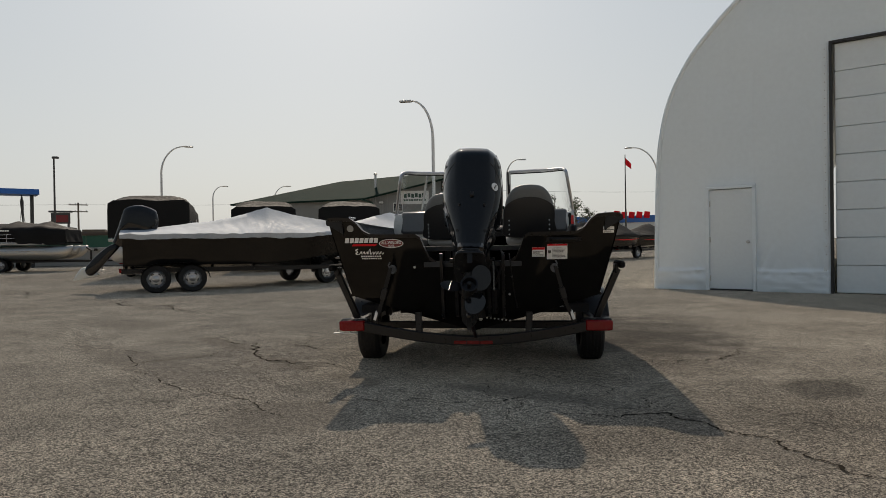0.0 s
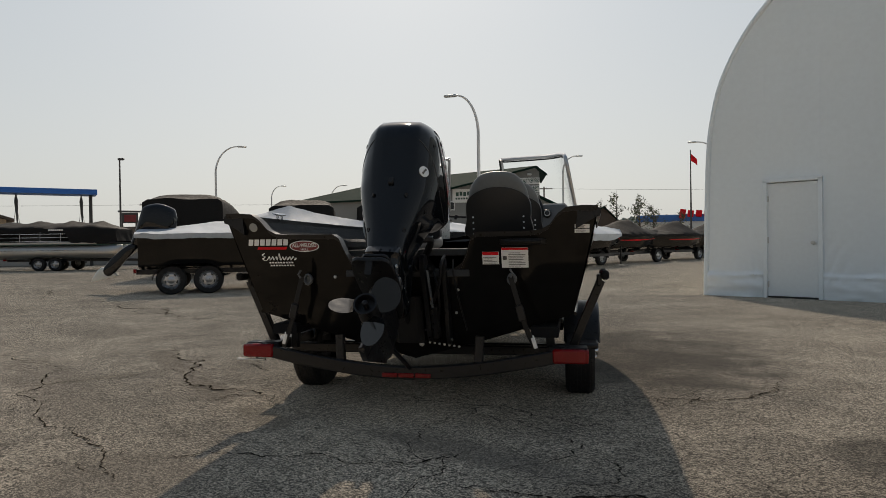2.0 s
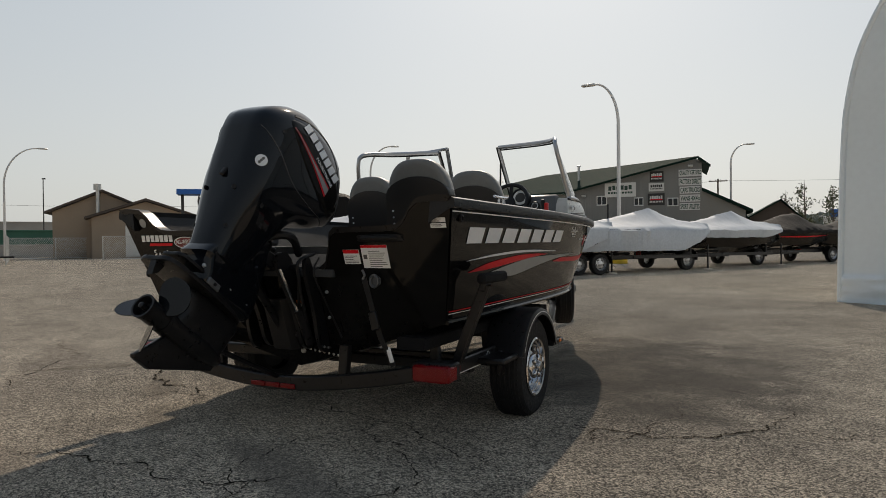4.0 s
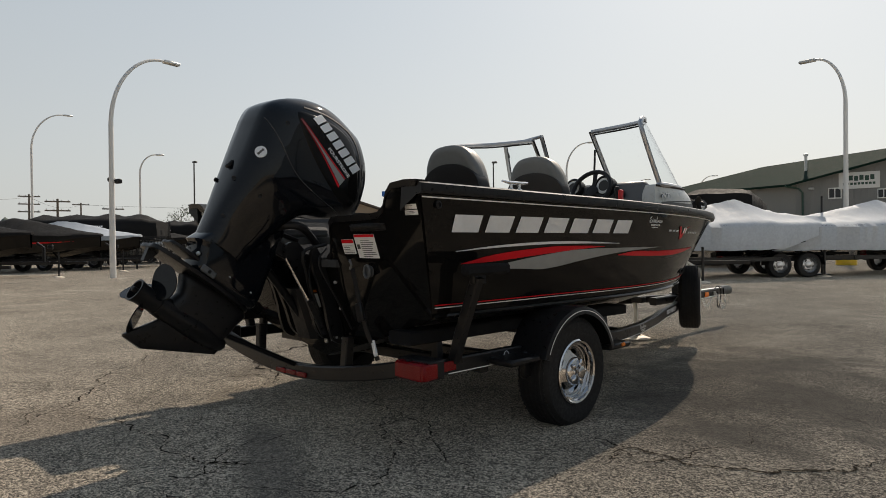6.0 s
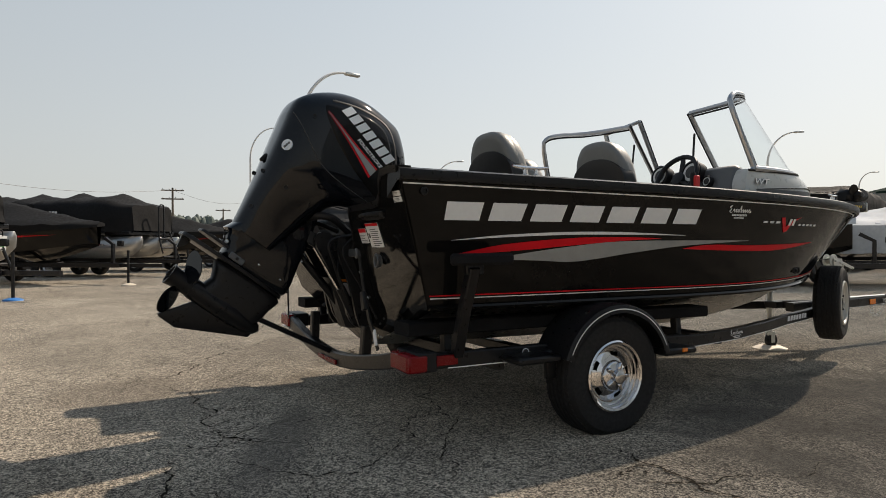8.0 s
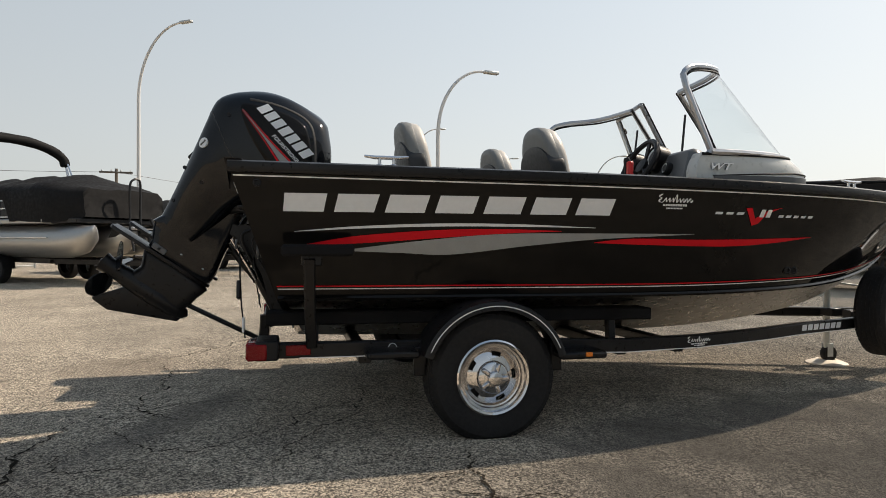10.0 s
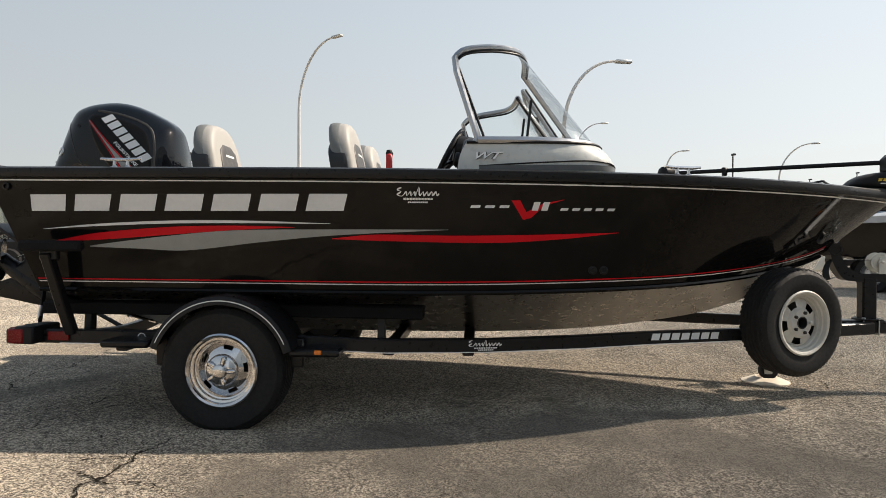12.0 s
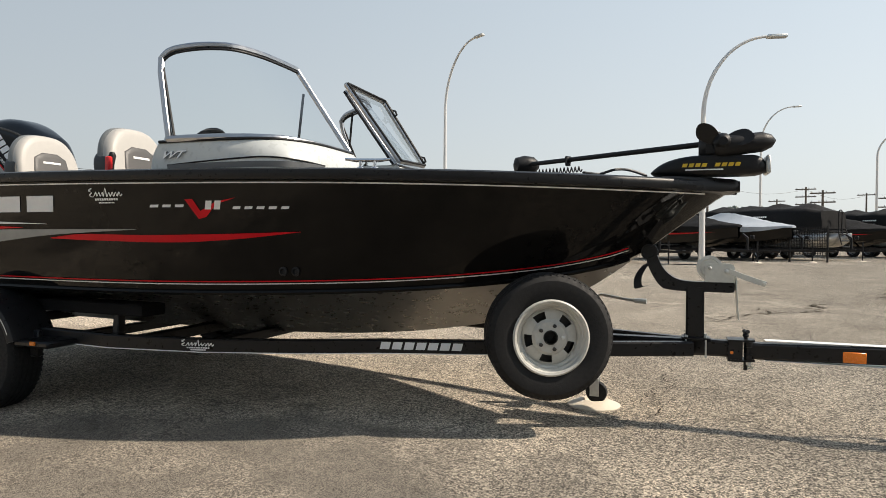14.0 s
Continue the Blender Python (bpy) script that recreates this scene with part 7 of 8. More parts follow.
    for r, e in ((rows[0], -1), (rows[-1], 1)):
        # hanging end with drape folds
        hang = [r]
        for k in range(1, 9):
            d = k / 8
            hang.append([Vector((p.x * (1 - 0.01 * d), p.y + e * (0.05 * d + 0.09 * d * (0.3 - abs(noise.noise(Vector((p.x * 2.6 + d, seed, d * 0.8)))))), p.z + (1.42 - p.z) * d)) for p in r])
        g.loft(hang)
    part("cover", g, cover, t, "dark fitted cover with sagging folds", 60)
    for s in (-1, 1):
        g = Geo()
        for k in range(7):
            y, mz = 0.2 + k * 0.10, 2.10 if boxy else 1.94
            g.add([(s * (width / 2 + 0.05), y, mz), (s * (width / 2 + 0.05), y + 0.08, mz), (s * (width / 2 + 0.05), y + 0.09, mz + 0.07), (s * (width / 2 + 0.05), y + 0.01, mz + 0.07)], [(0, 1, 2, 3)])
        part("maker_mark", g, WHITE_VINYL, t, "small row of white blocks")
    if ladder:
        g = Geo()
        g.tube(smooth_path([(0.12, b + 0.16, 0.72), (0.12, b + 0.04, 1.15), (0.10, b, 1.5), (0.10, b, 2.08), (0.03, b, 2.22), (-0.08, b, 2.24), (-0.15, b, 2.12), (-0.15, b, 1.4), (-0.15, b + 0.06, 1.1)], 4), 0.024, 8)
        g.tube([(-0.38, b + 0.02, 1.42), (-0.46, b + 0.10, 1.1), (-0.58, b + 0.24, 0.55)], 0.03, 8)
        for k, z in enumerate((0.62, 0.90, 1.18)):
            g.tube([(0.12, b + 0.16 - 0.06 * k, z), (-0.56 + 0.06 * k, b + 0.20 - 0.06 * k, z)], 0.032, 8)
        part("boarding_ladder", g, BLACK_SATIN, t, "black boarding ladder")
    if bimini:
        # folded top in its long cover, arched over the deck
        y0 = -0.85
        g = Geo()
        arch = smooth_path([(-1.22, y0, 2.86), (-1.18, y0 - 0.02, 3.04), (-0.95, y0 - 0.05, 3.22), (-0.5, y0 - 0.06, 3.36), (0.0, y0 - 0.06, 3.41), (0.5, y0 - 0.06, 3.40), (0.95, y0 - 0.05, 3.31), (1.18, y0 - 0.02, 3.15), (1.23, y0, 2.93)], 5)
        g.tube(arch, [0.09] + [0.118 + 0.004 * math.sin(k * 0.9) for k in range(len(arch) - 2)] + [0.09], 10)
        bt = part("bimini_top", g, TARP_BLACK, t, "folded black bimini top in its cover")
        for s in (-1, 1):
            for dy in (0.0, 0.10, 0.34):
                g = Geo()
                g.tube([(s * 1.22, y0 + dy * 0.3, 2.92), (s * (width / 2 - 0.03), y0 + 0.30 + dy, 1.97)], 0.022, 8)
                part("bimini_bow", g, ALU_BRIGHT, bt)
    return t


def hang_tag(m, at, turn):
    """White tag on a short loop, hung from a ladder step."""
    t = thing("hang_tag", m @ pose(*at, 0, 0, turn), "white tag with green lines hanging from the ladder", "tag")
    g = Geo()
    g.box((0, 0, -0.22), (0.24, 0.008, 0.28), pose(0, 0, 0, 0, 8, 0), 0.002)
    card = part("card", g, SIGN_WHITE, t)
    for k in range(4):
        g = Geo()
        g.box((-0.01, -0.006, -0.15 - 0.045 * k), (0.17 - 0.03 * (k % 2), 0.006, 0.016), pose(0, 0, 0, 0, 8, 0), 0.001)
        part("green_line", g, TAG_GREEN, card, "green printed line")
    g = Geo()
    g.tube(smooth_path([(-0.03, 0, -0.10), (-0.04, 0, -0.02), (0, 0, 0.02), (0.04, 0, -0.02), (0.03, 0, -0.10)], 4), 0.012, 6)
    part("loop", g, BLACK_SATIN, t, "black loop")


TAG_GREEN = mat("green_print", (0.05, 0.20, 0.05), 0.6, 0, 0.1, 6)
stored_outboard(place(ROW[0][0], 24.0), -1.35, 1.15, BLACK_COWL, WINCH_GREY, "black outboard on the covered tandem boat")

# the row of pontoons and runabouts across the lot
LEFT = 43.0
def left(jack, back):
    """Axle place for a boat whose jack stands at jack, with its axle back metres behind."""
    w = radians(LEFT)
    return (jack[0] - math.cos(w) * back, jack[1] - math.sin(w) * back)


for jk, kind, seed in (((-10.2, 3.6), "bimini", 1), ((-13.9, 6.0), "cover", 2), ((-17.4, 8.2), "pontoon", 3), ((-20.4, 11.4), "cover", 4), ((-23.6, 15.0), "cover", 5), ((-25.2, 17.4), "wrap", 6), ((-26.9, 19.8), "pontoon", 7), ((-31.0, 23.4), "cover", 8), ((-33.0, 26.5), "pontoon", 9)):
    m = place(left(jk, 4.4), LEFT)
    stored_trailer(m, 5.4, 2.3, 2 if kind in ("pontoon", "bimini") else 1, "black boat trailer with a jack stand", BLUE_PAD if seed in (1, 3) else PAD_CREAM)
    if kind in ("pontoon", "bimini"):
        pontoon(m, 7.0, 2.5, 2.30 if seed == 1 else 2.50, TARP_BLACK, "pontoon boat with bright tubes under a black cover", seed, kind == "bimini")
        if seed == 1:
            hang_tag(m, (-0.45, 3.66, 1.24), 180)
    else:
        covered_boat(m, 2.3, 3.6, 2.3, 1.47, [(0, 0.22), (0.20, 0.42), (0.40, 0.68), (0.47, 0.70), (0.62, 0.54), (0.85, 0.22), (1.0, 0.08)], BLACK_GEL, TARP_WHITE if kind == "wrap" else TARP_BLACK, "runabout under a white film cover" if kind == "wrap" else "black runabout under a dark cover", 0.25, seed)

# boats in the second row behind the near tandem boat
for axle, hd, kind, seed in (((-10.9, 25.0), 108, "pontoon", 11), ((-8.0, 29.4), 104, "pontoon", 12), ((-4.3, 30.2), 98, "pontoon", 13), ((-21.3, 31.4), 8, "pontoon", 14)):
    m = place(axle, hd)
    stored_trailer(m, 5.4, 2.3, 2, "black boat trailer under a pontoon boat")
    pontoon(m, 7.0, 2.5, 2.78 if seed < 14 else 2.32, TARP_BLACK, "pontoon boat under a black cover", seed, False, False, seed < 14)

# street lamps
near_lamp = lamp_post((-0.36, 31.9), 8.15, 1.05, 170, rise=1.9)
g = Geo()
g.lathe([(0.36, 0), (0.36, 0.55), (0.33, 0.60), (0.08, 0.60)], Matrix.Identity(4), 20)
part("concrete_base", g, YELLOW_VINYL, near_lamp, "yellow painted concrete base")
# marker pole at the row of wrapped boats
pole_ = thing("marker_pole", pose(0.01, 23.71, 0), "tall black steel pole standing by the wrapped boats", "pole")
g = Geo()
g.tube([(0, 0, 0), (0, 0, 2.23)], 0.028, 8)
g.lathe([(0.22, 0), (0.20, 0.03), (0.04, 0.05)], Matrix.Identity(4), 16)
part("pole", g, BLACK_SATIN, pole_)
cam_lamp = lamp_post((-18.16, 12.22), 7.38, 1.9, 96)
for s in (-1, 1):
    g = Geo()
    g.box((0.10, s * 0.20, 3.14 + 0.04 * s), (0.14, 0.26, 0.15), None, 0.03)
    g.tube([(0, 0, 3.12), (0.08, s * 0.12, 3.14)], 0.025, 6)
    part("camera_housing", g, BLACK_PLASTIC, cam_lamp, "black camera housing on the post")
# black mesh screen in front of the covered boats
screen = thing("mesh_screen", pose(-26.2, 16.3, 0, 0, 0, 62), "black mesh screen on posts before the covered boats", "screen")
for x in (-0.9, 0.55, 1.95):
    g = Geo()
    g.bar([(x, 0, 0), (x, 0, 1.5)], 0.07, 0.07)
    part("screen_post", g, BLACK_SATIN, screen)
g = Geo()
for k in range(48):
    g.bar([(-0.9 + k * 2.85 / 47, 0, 0.30), (-0.9 + k * 2.85 / 47, 0, 1.46)], 0.022, 0.008)
for k in range(20):
    g.bar([(-0.9, 0.006, 0.30 + k * 0.061), (1.95, 0.006, 0.30 + k * 0.061)], 0.008, 0.018)
tagged(part("screen_mesh", g, BLACK_PLASTIC, screen, "black open mesh"), kind="stuff")
lamp_post((-27.88, 1.25), 10.5, 2.45, 49)
lamp_post((-49.6, 20.7), 10.9, 2.1, 82)

# ---- the white fabric building ----
WALL = math.degrees(math.atan2(-0.616, 0.788))
tent = thing("fabric_building", pose(4.715, 14.20, 0, 0, 0, WALL), "white fabric storage building with a steel door and an overhead door", "building")
prof = [(0.0, 0.0), (0.03, 1.5), (0.07, 2.6), (0.14, 3.3), (0.34, 4.1), (0.76, 4.88), (1.25, 5.45), (1.79, 5.95), (2.6, 6.5), (3.8, 7.1), (5.2, 7.5), (6.5, 7.6)]
prof = prof + [(13.0 - a, b) for a, b in prof[-2::-1]]
D0, D1, DH = 1.10, 2.00, 2.11
G0, G1, GH = 3.35, 8.6, 4.72


def tent_top(s):
    for (a, b), (c, d) in zip(prof, prof[1:]):
        if a <= s <= c:
            return b + (d - b) * (s - a) / (c - a + 1e-9)
    return 0


def slack(s, z):
    """How far the fabric hangs out: a loose roll along the bottom, creases beside the doors."""
    roll = 0.0
    brim = 0.46 + 0.05 * noise.noise(Vector((s * 1.4, 2, 7)))
    if z < brim:
        k = min(1, (brim - z) / 0.06)
        roll = k * (0.045 + 0.035 * noise.noise(Vector((s * 1.3, z * 7, 1))) + 0.022 * noise.noise(Vector((s * 4.5 + z * 6, z * 14, 3))) + 0.014 * max(0, 1 - abs(z - 0.42) / 0.06))
    crease = 0.0
    for e, side in ((D0 - 0.05, -1), (D1 + 0.05, 1), (G0 - 0.06, -1)):
        d = (s - e) * side
        if 0 <= d < 0.55 and 0.3 < z < 1.5:
            fade = max(0, 1 - d / 0.45) * max(0, 1 - (z - 0.3) / 1.2)
            crease += 0.034 * fade * math.sin((z * 0.45 - d * 1.0) * 34 + 2 * noise.noise(Vector((s * 3, z * 2, 9))))
    wave = 0.030 * noise.noise(Vector((s * 0.9, z * 0.7, 5))) + 0.010 * noise.noise(Vector((s * 2.8, z * 1.1, 8)))
    edge_ = min(abs(s - D0), abs(s - D1), abs(s - G0), abs(s - G1))
    return -(roll + crease + wave) * min(1, edge_ / 0.06)


g = Geo()
steps = [0, 0.04, 0.08, 0.12, 0.16, 0.20, 0.24, 0.28, 0.32, 0.36, 0.39, 0.42, 0.44, 0.47, 0.50, 0.56, 0.62, 0.68, 0.75, 0.82, 0.90, 1.0, 1.1, 1.2, 1.35, 1.5]
for a_, b_, lo_ in ((0, D0, 0), (D0, D1, DH), (D1, G0, 0), (G0, G1, GH), (G1, 13.0, 0)):
    n = max(8, int((b_ - a_) / (0.045 if b_ < 4 else 0.3)))
    rows = []
    for k in range(n + 1):
        s = a_ + (b_ - a_) * k / n
        hi_ = max(tent_top(s), lo_ + 0.01)
        zs = [lo_ + min(z, (hi_ - lo_) * 0.9 * z / 1.5) for z in steps]
        zs += [zs[-1] + (hi_ - zs[-1]) * j / 12 for j in range(1, 13)]
        rows.append([(s, slack(s, z), z) for z in zs])
    g.loft(rows)
part("front_wall", g, TENT, tent, "white fabric end wall, slack along the bottom", 60)
g = Geo()
g.loft([[(a, y, b) for a, b in prof] for y in (0.01, 2, 6, 14, 24)])
part("roof", g, TENT, tent, "arched white fabric roof", 50)
g = Geo()
g.tube([(p.x, 0.0, p.y) for p in smooth_path([(a, b, 0) for a, b in prof], 4)], 0.05, 8)
part("edge_rope", g, TENT, tent)
g = Geo()
g.box(((D0 + D1) / 2, 0.02, DH / 2), (D1 - D0 - 0.06, 0.045, DH - 0.06), ch=0.004)
door = part("entry_door", g, TENT_DOOR, tent, "closed white steel entry door")
g = Geo()
for a, w, z0, z1 in ((D0, 0.07, 0, DH + 0.03), (D1, 0.07, 0, DH + 0.03)):
    g.box((a, 0.0, (z0 + z1) / 2), (w, 0.10, z1 - z0), ch=0.006)
g.box(((D0 + D1) / 2, 0.0, DH + 0.02), (D1 - D0 + 0.07, 0.10, 0.07), ch=0.006)
part("door_frame", g, TENT, door)
g = Geo()
g.lathe([(0.035, 0), (0.03, 0.015), (0.012, 0.02), (0.012, 0.04), (0.028, 0.05), (0.028, 0.075), (0.004, 0.08)], Matrix.Translation((D1 - 0.12, -0.005, 1.0)) @ pose(0, 0, 0, 90, 0, 0), 16)
part("door_knob", g, GALV, door)
for z in (0.25, 1.05, 1.80):
    g = Geo()
    g.box((D0 + 0.04, -0.012, z), (0.03, 0.02, 0.11), ch=0.003)
    part("hinge", g, GALV, door)
g = Geo()
g.box((D0 + 0.45, -0.005, 0.02), (0.9, 0.06, 0.03), ch=0.003)
part("threshold", g, SIGN_BLACK, door)
g = Geo()
g.box(((G0 + G1) / 2, 0.105, GH / 2), (G1 - G0 - 0.12, 0.02, GH - 0.02), ch=0.003)
od = part("overhead_door", g, TENT_DOOR, tent, "closed panelled overhead door")
for k in range(9):
    g = Geo()
    g.box(((G0 + G1) / 2, 0.06, 0.02 + 0.52 * k + 0.255), (G1 - G0 - 0.12, 0.05, 0.512), ch=0.008)
    part("door_panel", g, TENT_DOOR, od)
g = Geo()
for a in (G0, G1):
    g.box((a, 0.01, GH / 2), (0.05, 0.12, GH), ch=0.006)
g.box(((G0 + G1) / 2, 0.01, GH), (G1 - G0 + 0.05, 0.12, 0.05), ch=0.006)
part("overhead_door_frame", g, SIGN_BLACK, od, "dark overhead door frame")
g = Geo()
g.box((G0 - 0.10, -0.008, GH / 2), (0.085, 0.012, GH), ch=0.003)
strip = part("fastening_strip", g, TENT_DOOR, tent, "white batten strip with rivets")
for k in range(30):
    g = Geo()
    g.lathe([(0.011, 0), (0.009, 0.006), (0.003, 0.008)], Matrix.Translation((G0 - 0.10, -0.0145, 0.12 + k * 0.155)) @ pose(0, 0, 0, 90, 0, 0), 6)
    part("rivet", g, GALV, strip)

# ---- the dealership building ----
shop = thing("dealership_building", pose(0, 54, 0), "grey steel dealership building with a green roof and signs", "building")
g = Geo()
g.prism([(-6.0, 0), (3.7, 0), (3.7, 6.75), (3.3, 7.12), (-6.0, 4.96)], lambda a, b, t: (a, t, b), 0.0, 0.3)
part("gable_wall", g, SIDING, shop, "grey ribbed steel gable wall")
g = Geo()
for k in range(48):
    a = -5.9 + k * 0.2
    g.box((a, -0.012, (4.9 + (a + 6) * 0.217) / 2), (0.05, 0.03, 4.9 + (a + 6) * 0.217), ch=0.004)
part("wall_ribs", g, SIDING, shop)
g = Geo()
g.loft([[(-6.0, 0.05, 0), (-6.0, 0.05, 4.95)], [(-18.8, 5.2, 0), (-18.8, 5.2, 4.95)]])
part("side_wall", g, SIDING, shop)
g = Geo()
up = [(-6.4, -0.5, 4.92), (3.45, -0.5, 7.22), (-9.3, 5.5, 6.90), (-19.4, 5.5, 4.98)]
g.add(up + [(x, y, z - 0.16) for x, y, z in up], [(0, 1, 2, 3), (7, 6, 5, 4), (0, 4, 5, 1), (1, 5, 6, 2), (2, 6, 7, 3), (3, 7, 4, 0)])
g.add([(3.45, -0.5, 7.22), (4.3, -0.5, 6.55), (4.3, 8, 6.55), (3.45, 8, 7.22), (3.45, -0.5, 7.05), (4.3, -0.5, 6.38)], [(0, 1, 2, 3), (0, 4, 5, 1)])
part("roof", g, GREEN_ROOF, shop, "green steel roof", 20)
g = Geo()
g.tube([(-5.6, 1.5, 5.3), (-5.6, 1.5, 7.05)], 0.10, 10)
g.lathe([(0.16, 0), (0.16, 0.12), (0.05, 0.16)], pose(-5.6, 1.5, 7.05), 10)
part("chimney", g, GALV, shop)
g = Geo()
g.tube([(-6.6, -0.45, 4.8), (-5.8, -0.10, 4.6), (-5.55, -0.10, 4.3), (-5.55, -0.10, 0.2)], 0.07, 8)
part("downpipe", g, SIGN_GREEN, shop)
g = Geo()
g.box((-1.2, -0.02, 0.9), (9.4, 0.03, 1.8), ch=0.004)
part("green_wainscot", g, GREEN_ROOF, shop)
SIGNS = [("QUALITY CERTIFIED", 2.08, 5.78, 1.62, 0.52), ("FACTORY DIRECT", 2.08, 5.12, 1.60, 0.54), ("CARS TRUCKS", 2.14, 4.50, 1.44, 0.52), ("VANS 4X4's", 2.14, 3.88, 1.44, 0.52), ("SPORT UTILITIES", 2.14, 3.26, 1.42, 0.52)]
for text, a, b, w, h in SIGNS:
    g = Geo()
    g.box((a + w / 2, -0.06, b + h / 2), (w, 0.06, h), ch=0.006)
    sg = part("wall_sign", g, SIGN_WHITE, shop, "white wall sign with dark lettering")
    part("lettering", words(text, h * 0.74, w * 0.94, lambda x, z, t: Vector((a + w * 0.04 + x, -0.094 - t, b + h * 0.13 + z)), 0.006, 0, 0.03), SIGN_GREEN, sg)
for a, b, w, h, m, m2 in ((-3.37, 4.40, 2.34, 1.10, SIGN_WHITE, SIGN_GREEN), (0.0, 5.47, 1.0, 0.80, SIGN_BLACK, SIGN_WHITE), (-0.08, 4.75, 1.12, 0.62, SIGN_WHITE, SIGN_BLACK), (-0.15, 3.68, 1.22, 0.90, SIGN_BLACK, SIGN_WHITE)):
    g = Geo()
    g.box((a + w / 2, -0.06, b + h / 2), (w, 0.06, h), ch=0.006)
    sg = part("wall_sign", g, m, shop, "wall sign with plain lettering bars")
    g = Geo()
    for k in range(6):
        x = a + w * (0.12 + k * 0.13)
        g.box((x + w * 0.05, -0.097, b + h * (0.62 + 0.04 * (k % 2))), (w * 0.10, 0.008, h * 0.30), ch=0.001)
    for k in range(9):
        g.box((a + w * (0.14 + k * 0.09), -0.097, b + h * 0.30), (w * 0.065, 0.008, h * 0.14), ch=0.001)
    part("lettering_bars", g, m2, sg)
    if m is SIGN_BLACK:
        g = Geo()
        g.box((a + w * 0.5, -0.098, b + h * 0.48), (w * 0.72, 0.008, h * 0.10), ch=0.001)
        part("red_bar", g, RED_VINYL, sg)
for a, b, w, h in ((-1.18, 3.68, 0.70, 0.64), (1.27, 3.58, 0.78, 0.64), (-4.0, 3.78, 0.80, 0.76)):
    g = Geo()
    g.box((a + w / 2, -0.03, b + h / 2), (w, 0.08, h), ch=0.006)
    wd = part("window", g, SIGN_WHITE, shop, "small white-framed window")
    for k in (0, 1):
        g = Geo()
        g.box((a + w * (0.27 + 0.46 * k), -0.06, b + h / 2), (w * 0.38, 0.03, h * 0.78), ch=0.003)
        part("pane", g, DARK_GLASS, wd)
for a, b in ((2.9, 6.55), (-5.0, 4.55)):
    g = Geo()
    g.box((a, -0.15, b), (0.35, 0.22, 0.18), ch=0.04)
    part("flood_lamp", g, GALV, shop)
# ---- farther lamps, poles and buildings ----
lamp_post((-20.3, 47.0), 8.5, 1.6, 25)
lamp_post((-27.84, 78.9), 8.5, 1.2, 20)
lamp_post((-20.74, 80.2), 8.5, 1.5, 14)
lamp_post((5.96, 58.1), 8.5, 1.1, 0)
lamp_post((-48.9, 28.3), 8.5, 1.2, 60)
lamp_post((-44.9, 35.7), 8.5, 2.2, 54)
lamp_post((17.2, 51.2), 8.5, 1.9, 162)


def straight_pole(x, y, h):
    t = thing("flood_light_pole", pose(x, y, 0), "slim dark flood light pole", "light pole", "flood light poles")
    g = Geo()
    g.tube([(0, 0, 0), (0, 0, h)], [0.11, 0.07], 8)
    part("post", g, POLE_DARK, t)
    g = Geo()
    g.box((0.15, 0, h), (0.55, 0.30, 0.20), ch=0.03)
    part("lamp_head", g, POLE_DARK, t)


for x, y, h in ((-35.9, 60.1, 9.6), (-61.8, 40.6, 10.1), (-96, 70.7, 11), (-92.2, 75.8, 11.7)):
    straight_pole(x, y, h)


def utility_pole(x, y, h, turn, arms):
    t = thing("utility_pole", pose(x, y, 0, 0, 0, turn), "weathered wooden utility pole with crossarms", "utility pole", "utility poles")
    g = Geo()
    g.tube([(0, 0, 0), (0, 0, h)], [0.18, 0.12], 8)
    part("post", g, WOOD_POLE, t)
    for k in range(arms):
        g = Geo()
        g.box((0, -0.16, h - 0.35 - k * 1.1), (2.7, 0.12, 0.16), ch=0.01)
        part("crossarm", g, WOOD_POLE, t)
        for j in range(4):
            g = Geo()
            g.lathe([(0.05, 0), (0.07, 0.10), (0.03, 0.18)], pose(-1.15 + j * 0.77, -0.16, h - 0.28 - k * 1.1), 8)
            part("insulator", g, GALV, t)


for x, y, h, turn, arms in ((-84.6, 22.0, 8.5, 75, 2), (-101, 37.9, 8.7, 70, 3), (-117.3, 51.5, 8.8, 60, 1), (-121.6, 38.9, 8.1, 70, 1), (-82.2, 34.6, 6.9, 70, 3), (-86.9, 43.3, 6.5, 70, 2), (7.6, 111.3, 10.4, 5, 1), (-58.9, 105, 8.6, 30, 2), (-60, -4, 7.5, 90, 1), (-47.1, -19.4, 7.3, 78, 1)):
    utility_pole(x, y, h, turn, arms)
# cables
cable = thing("overhead_cable", pose(0, 0, 0), "thin sagging overhead cables between poles", "cable")
for a, b in (((-58.9, 105, 8.3), (7.6, 111.3, 10.1)), ((7.6, 111.3, 10.1), (80, 115, 11)), ((-84.6, 22, 8.2), (-101, 37.9, 8.3)), ((-101, 37.9, 8.3), (-117, 51.5, 8.4)), ((-60, -4, 7.2), (-84.6, 22, 8.2)), ((-60, -4, 7.2), (-40, -40, 7.2)), ((-117, 51.5, 8.4), (-58.9, 105, 8.3))):
    g = Geo()
    a, b = Vector(a), Vector(b)
    g.tube([a + (b - a) * k / 16 - Vector((0, 0, 1.0 * math.sin(math.pi * k / 16))) for k in range(17)], 0.018, 5)
    part("cable_span", g, POLE_DARK, cable)

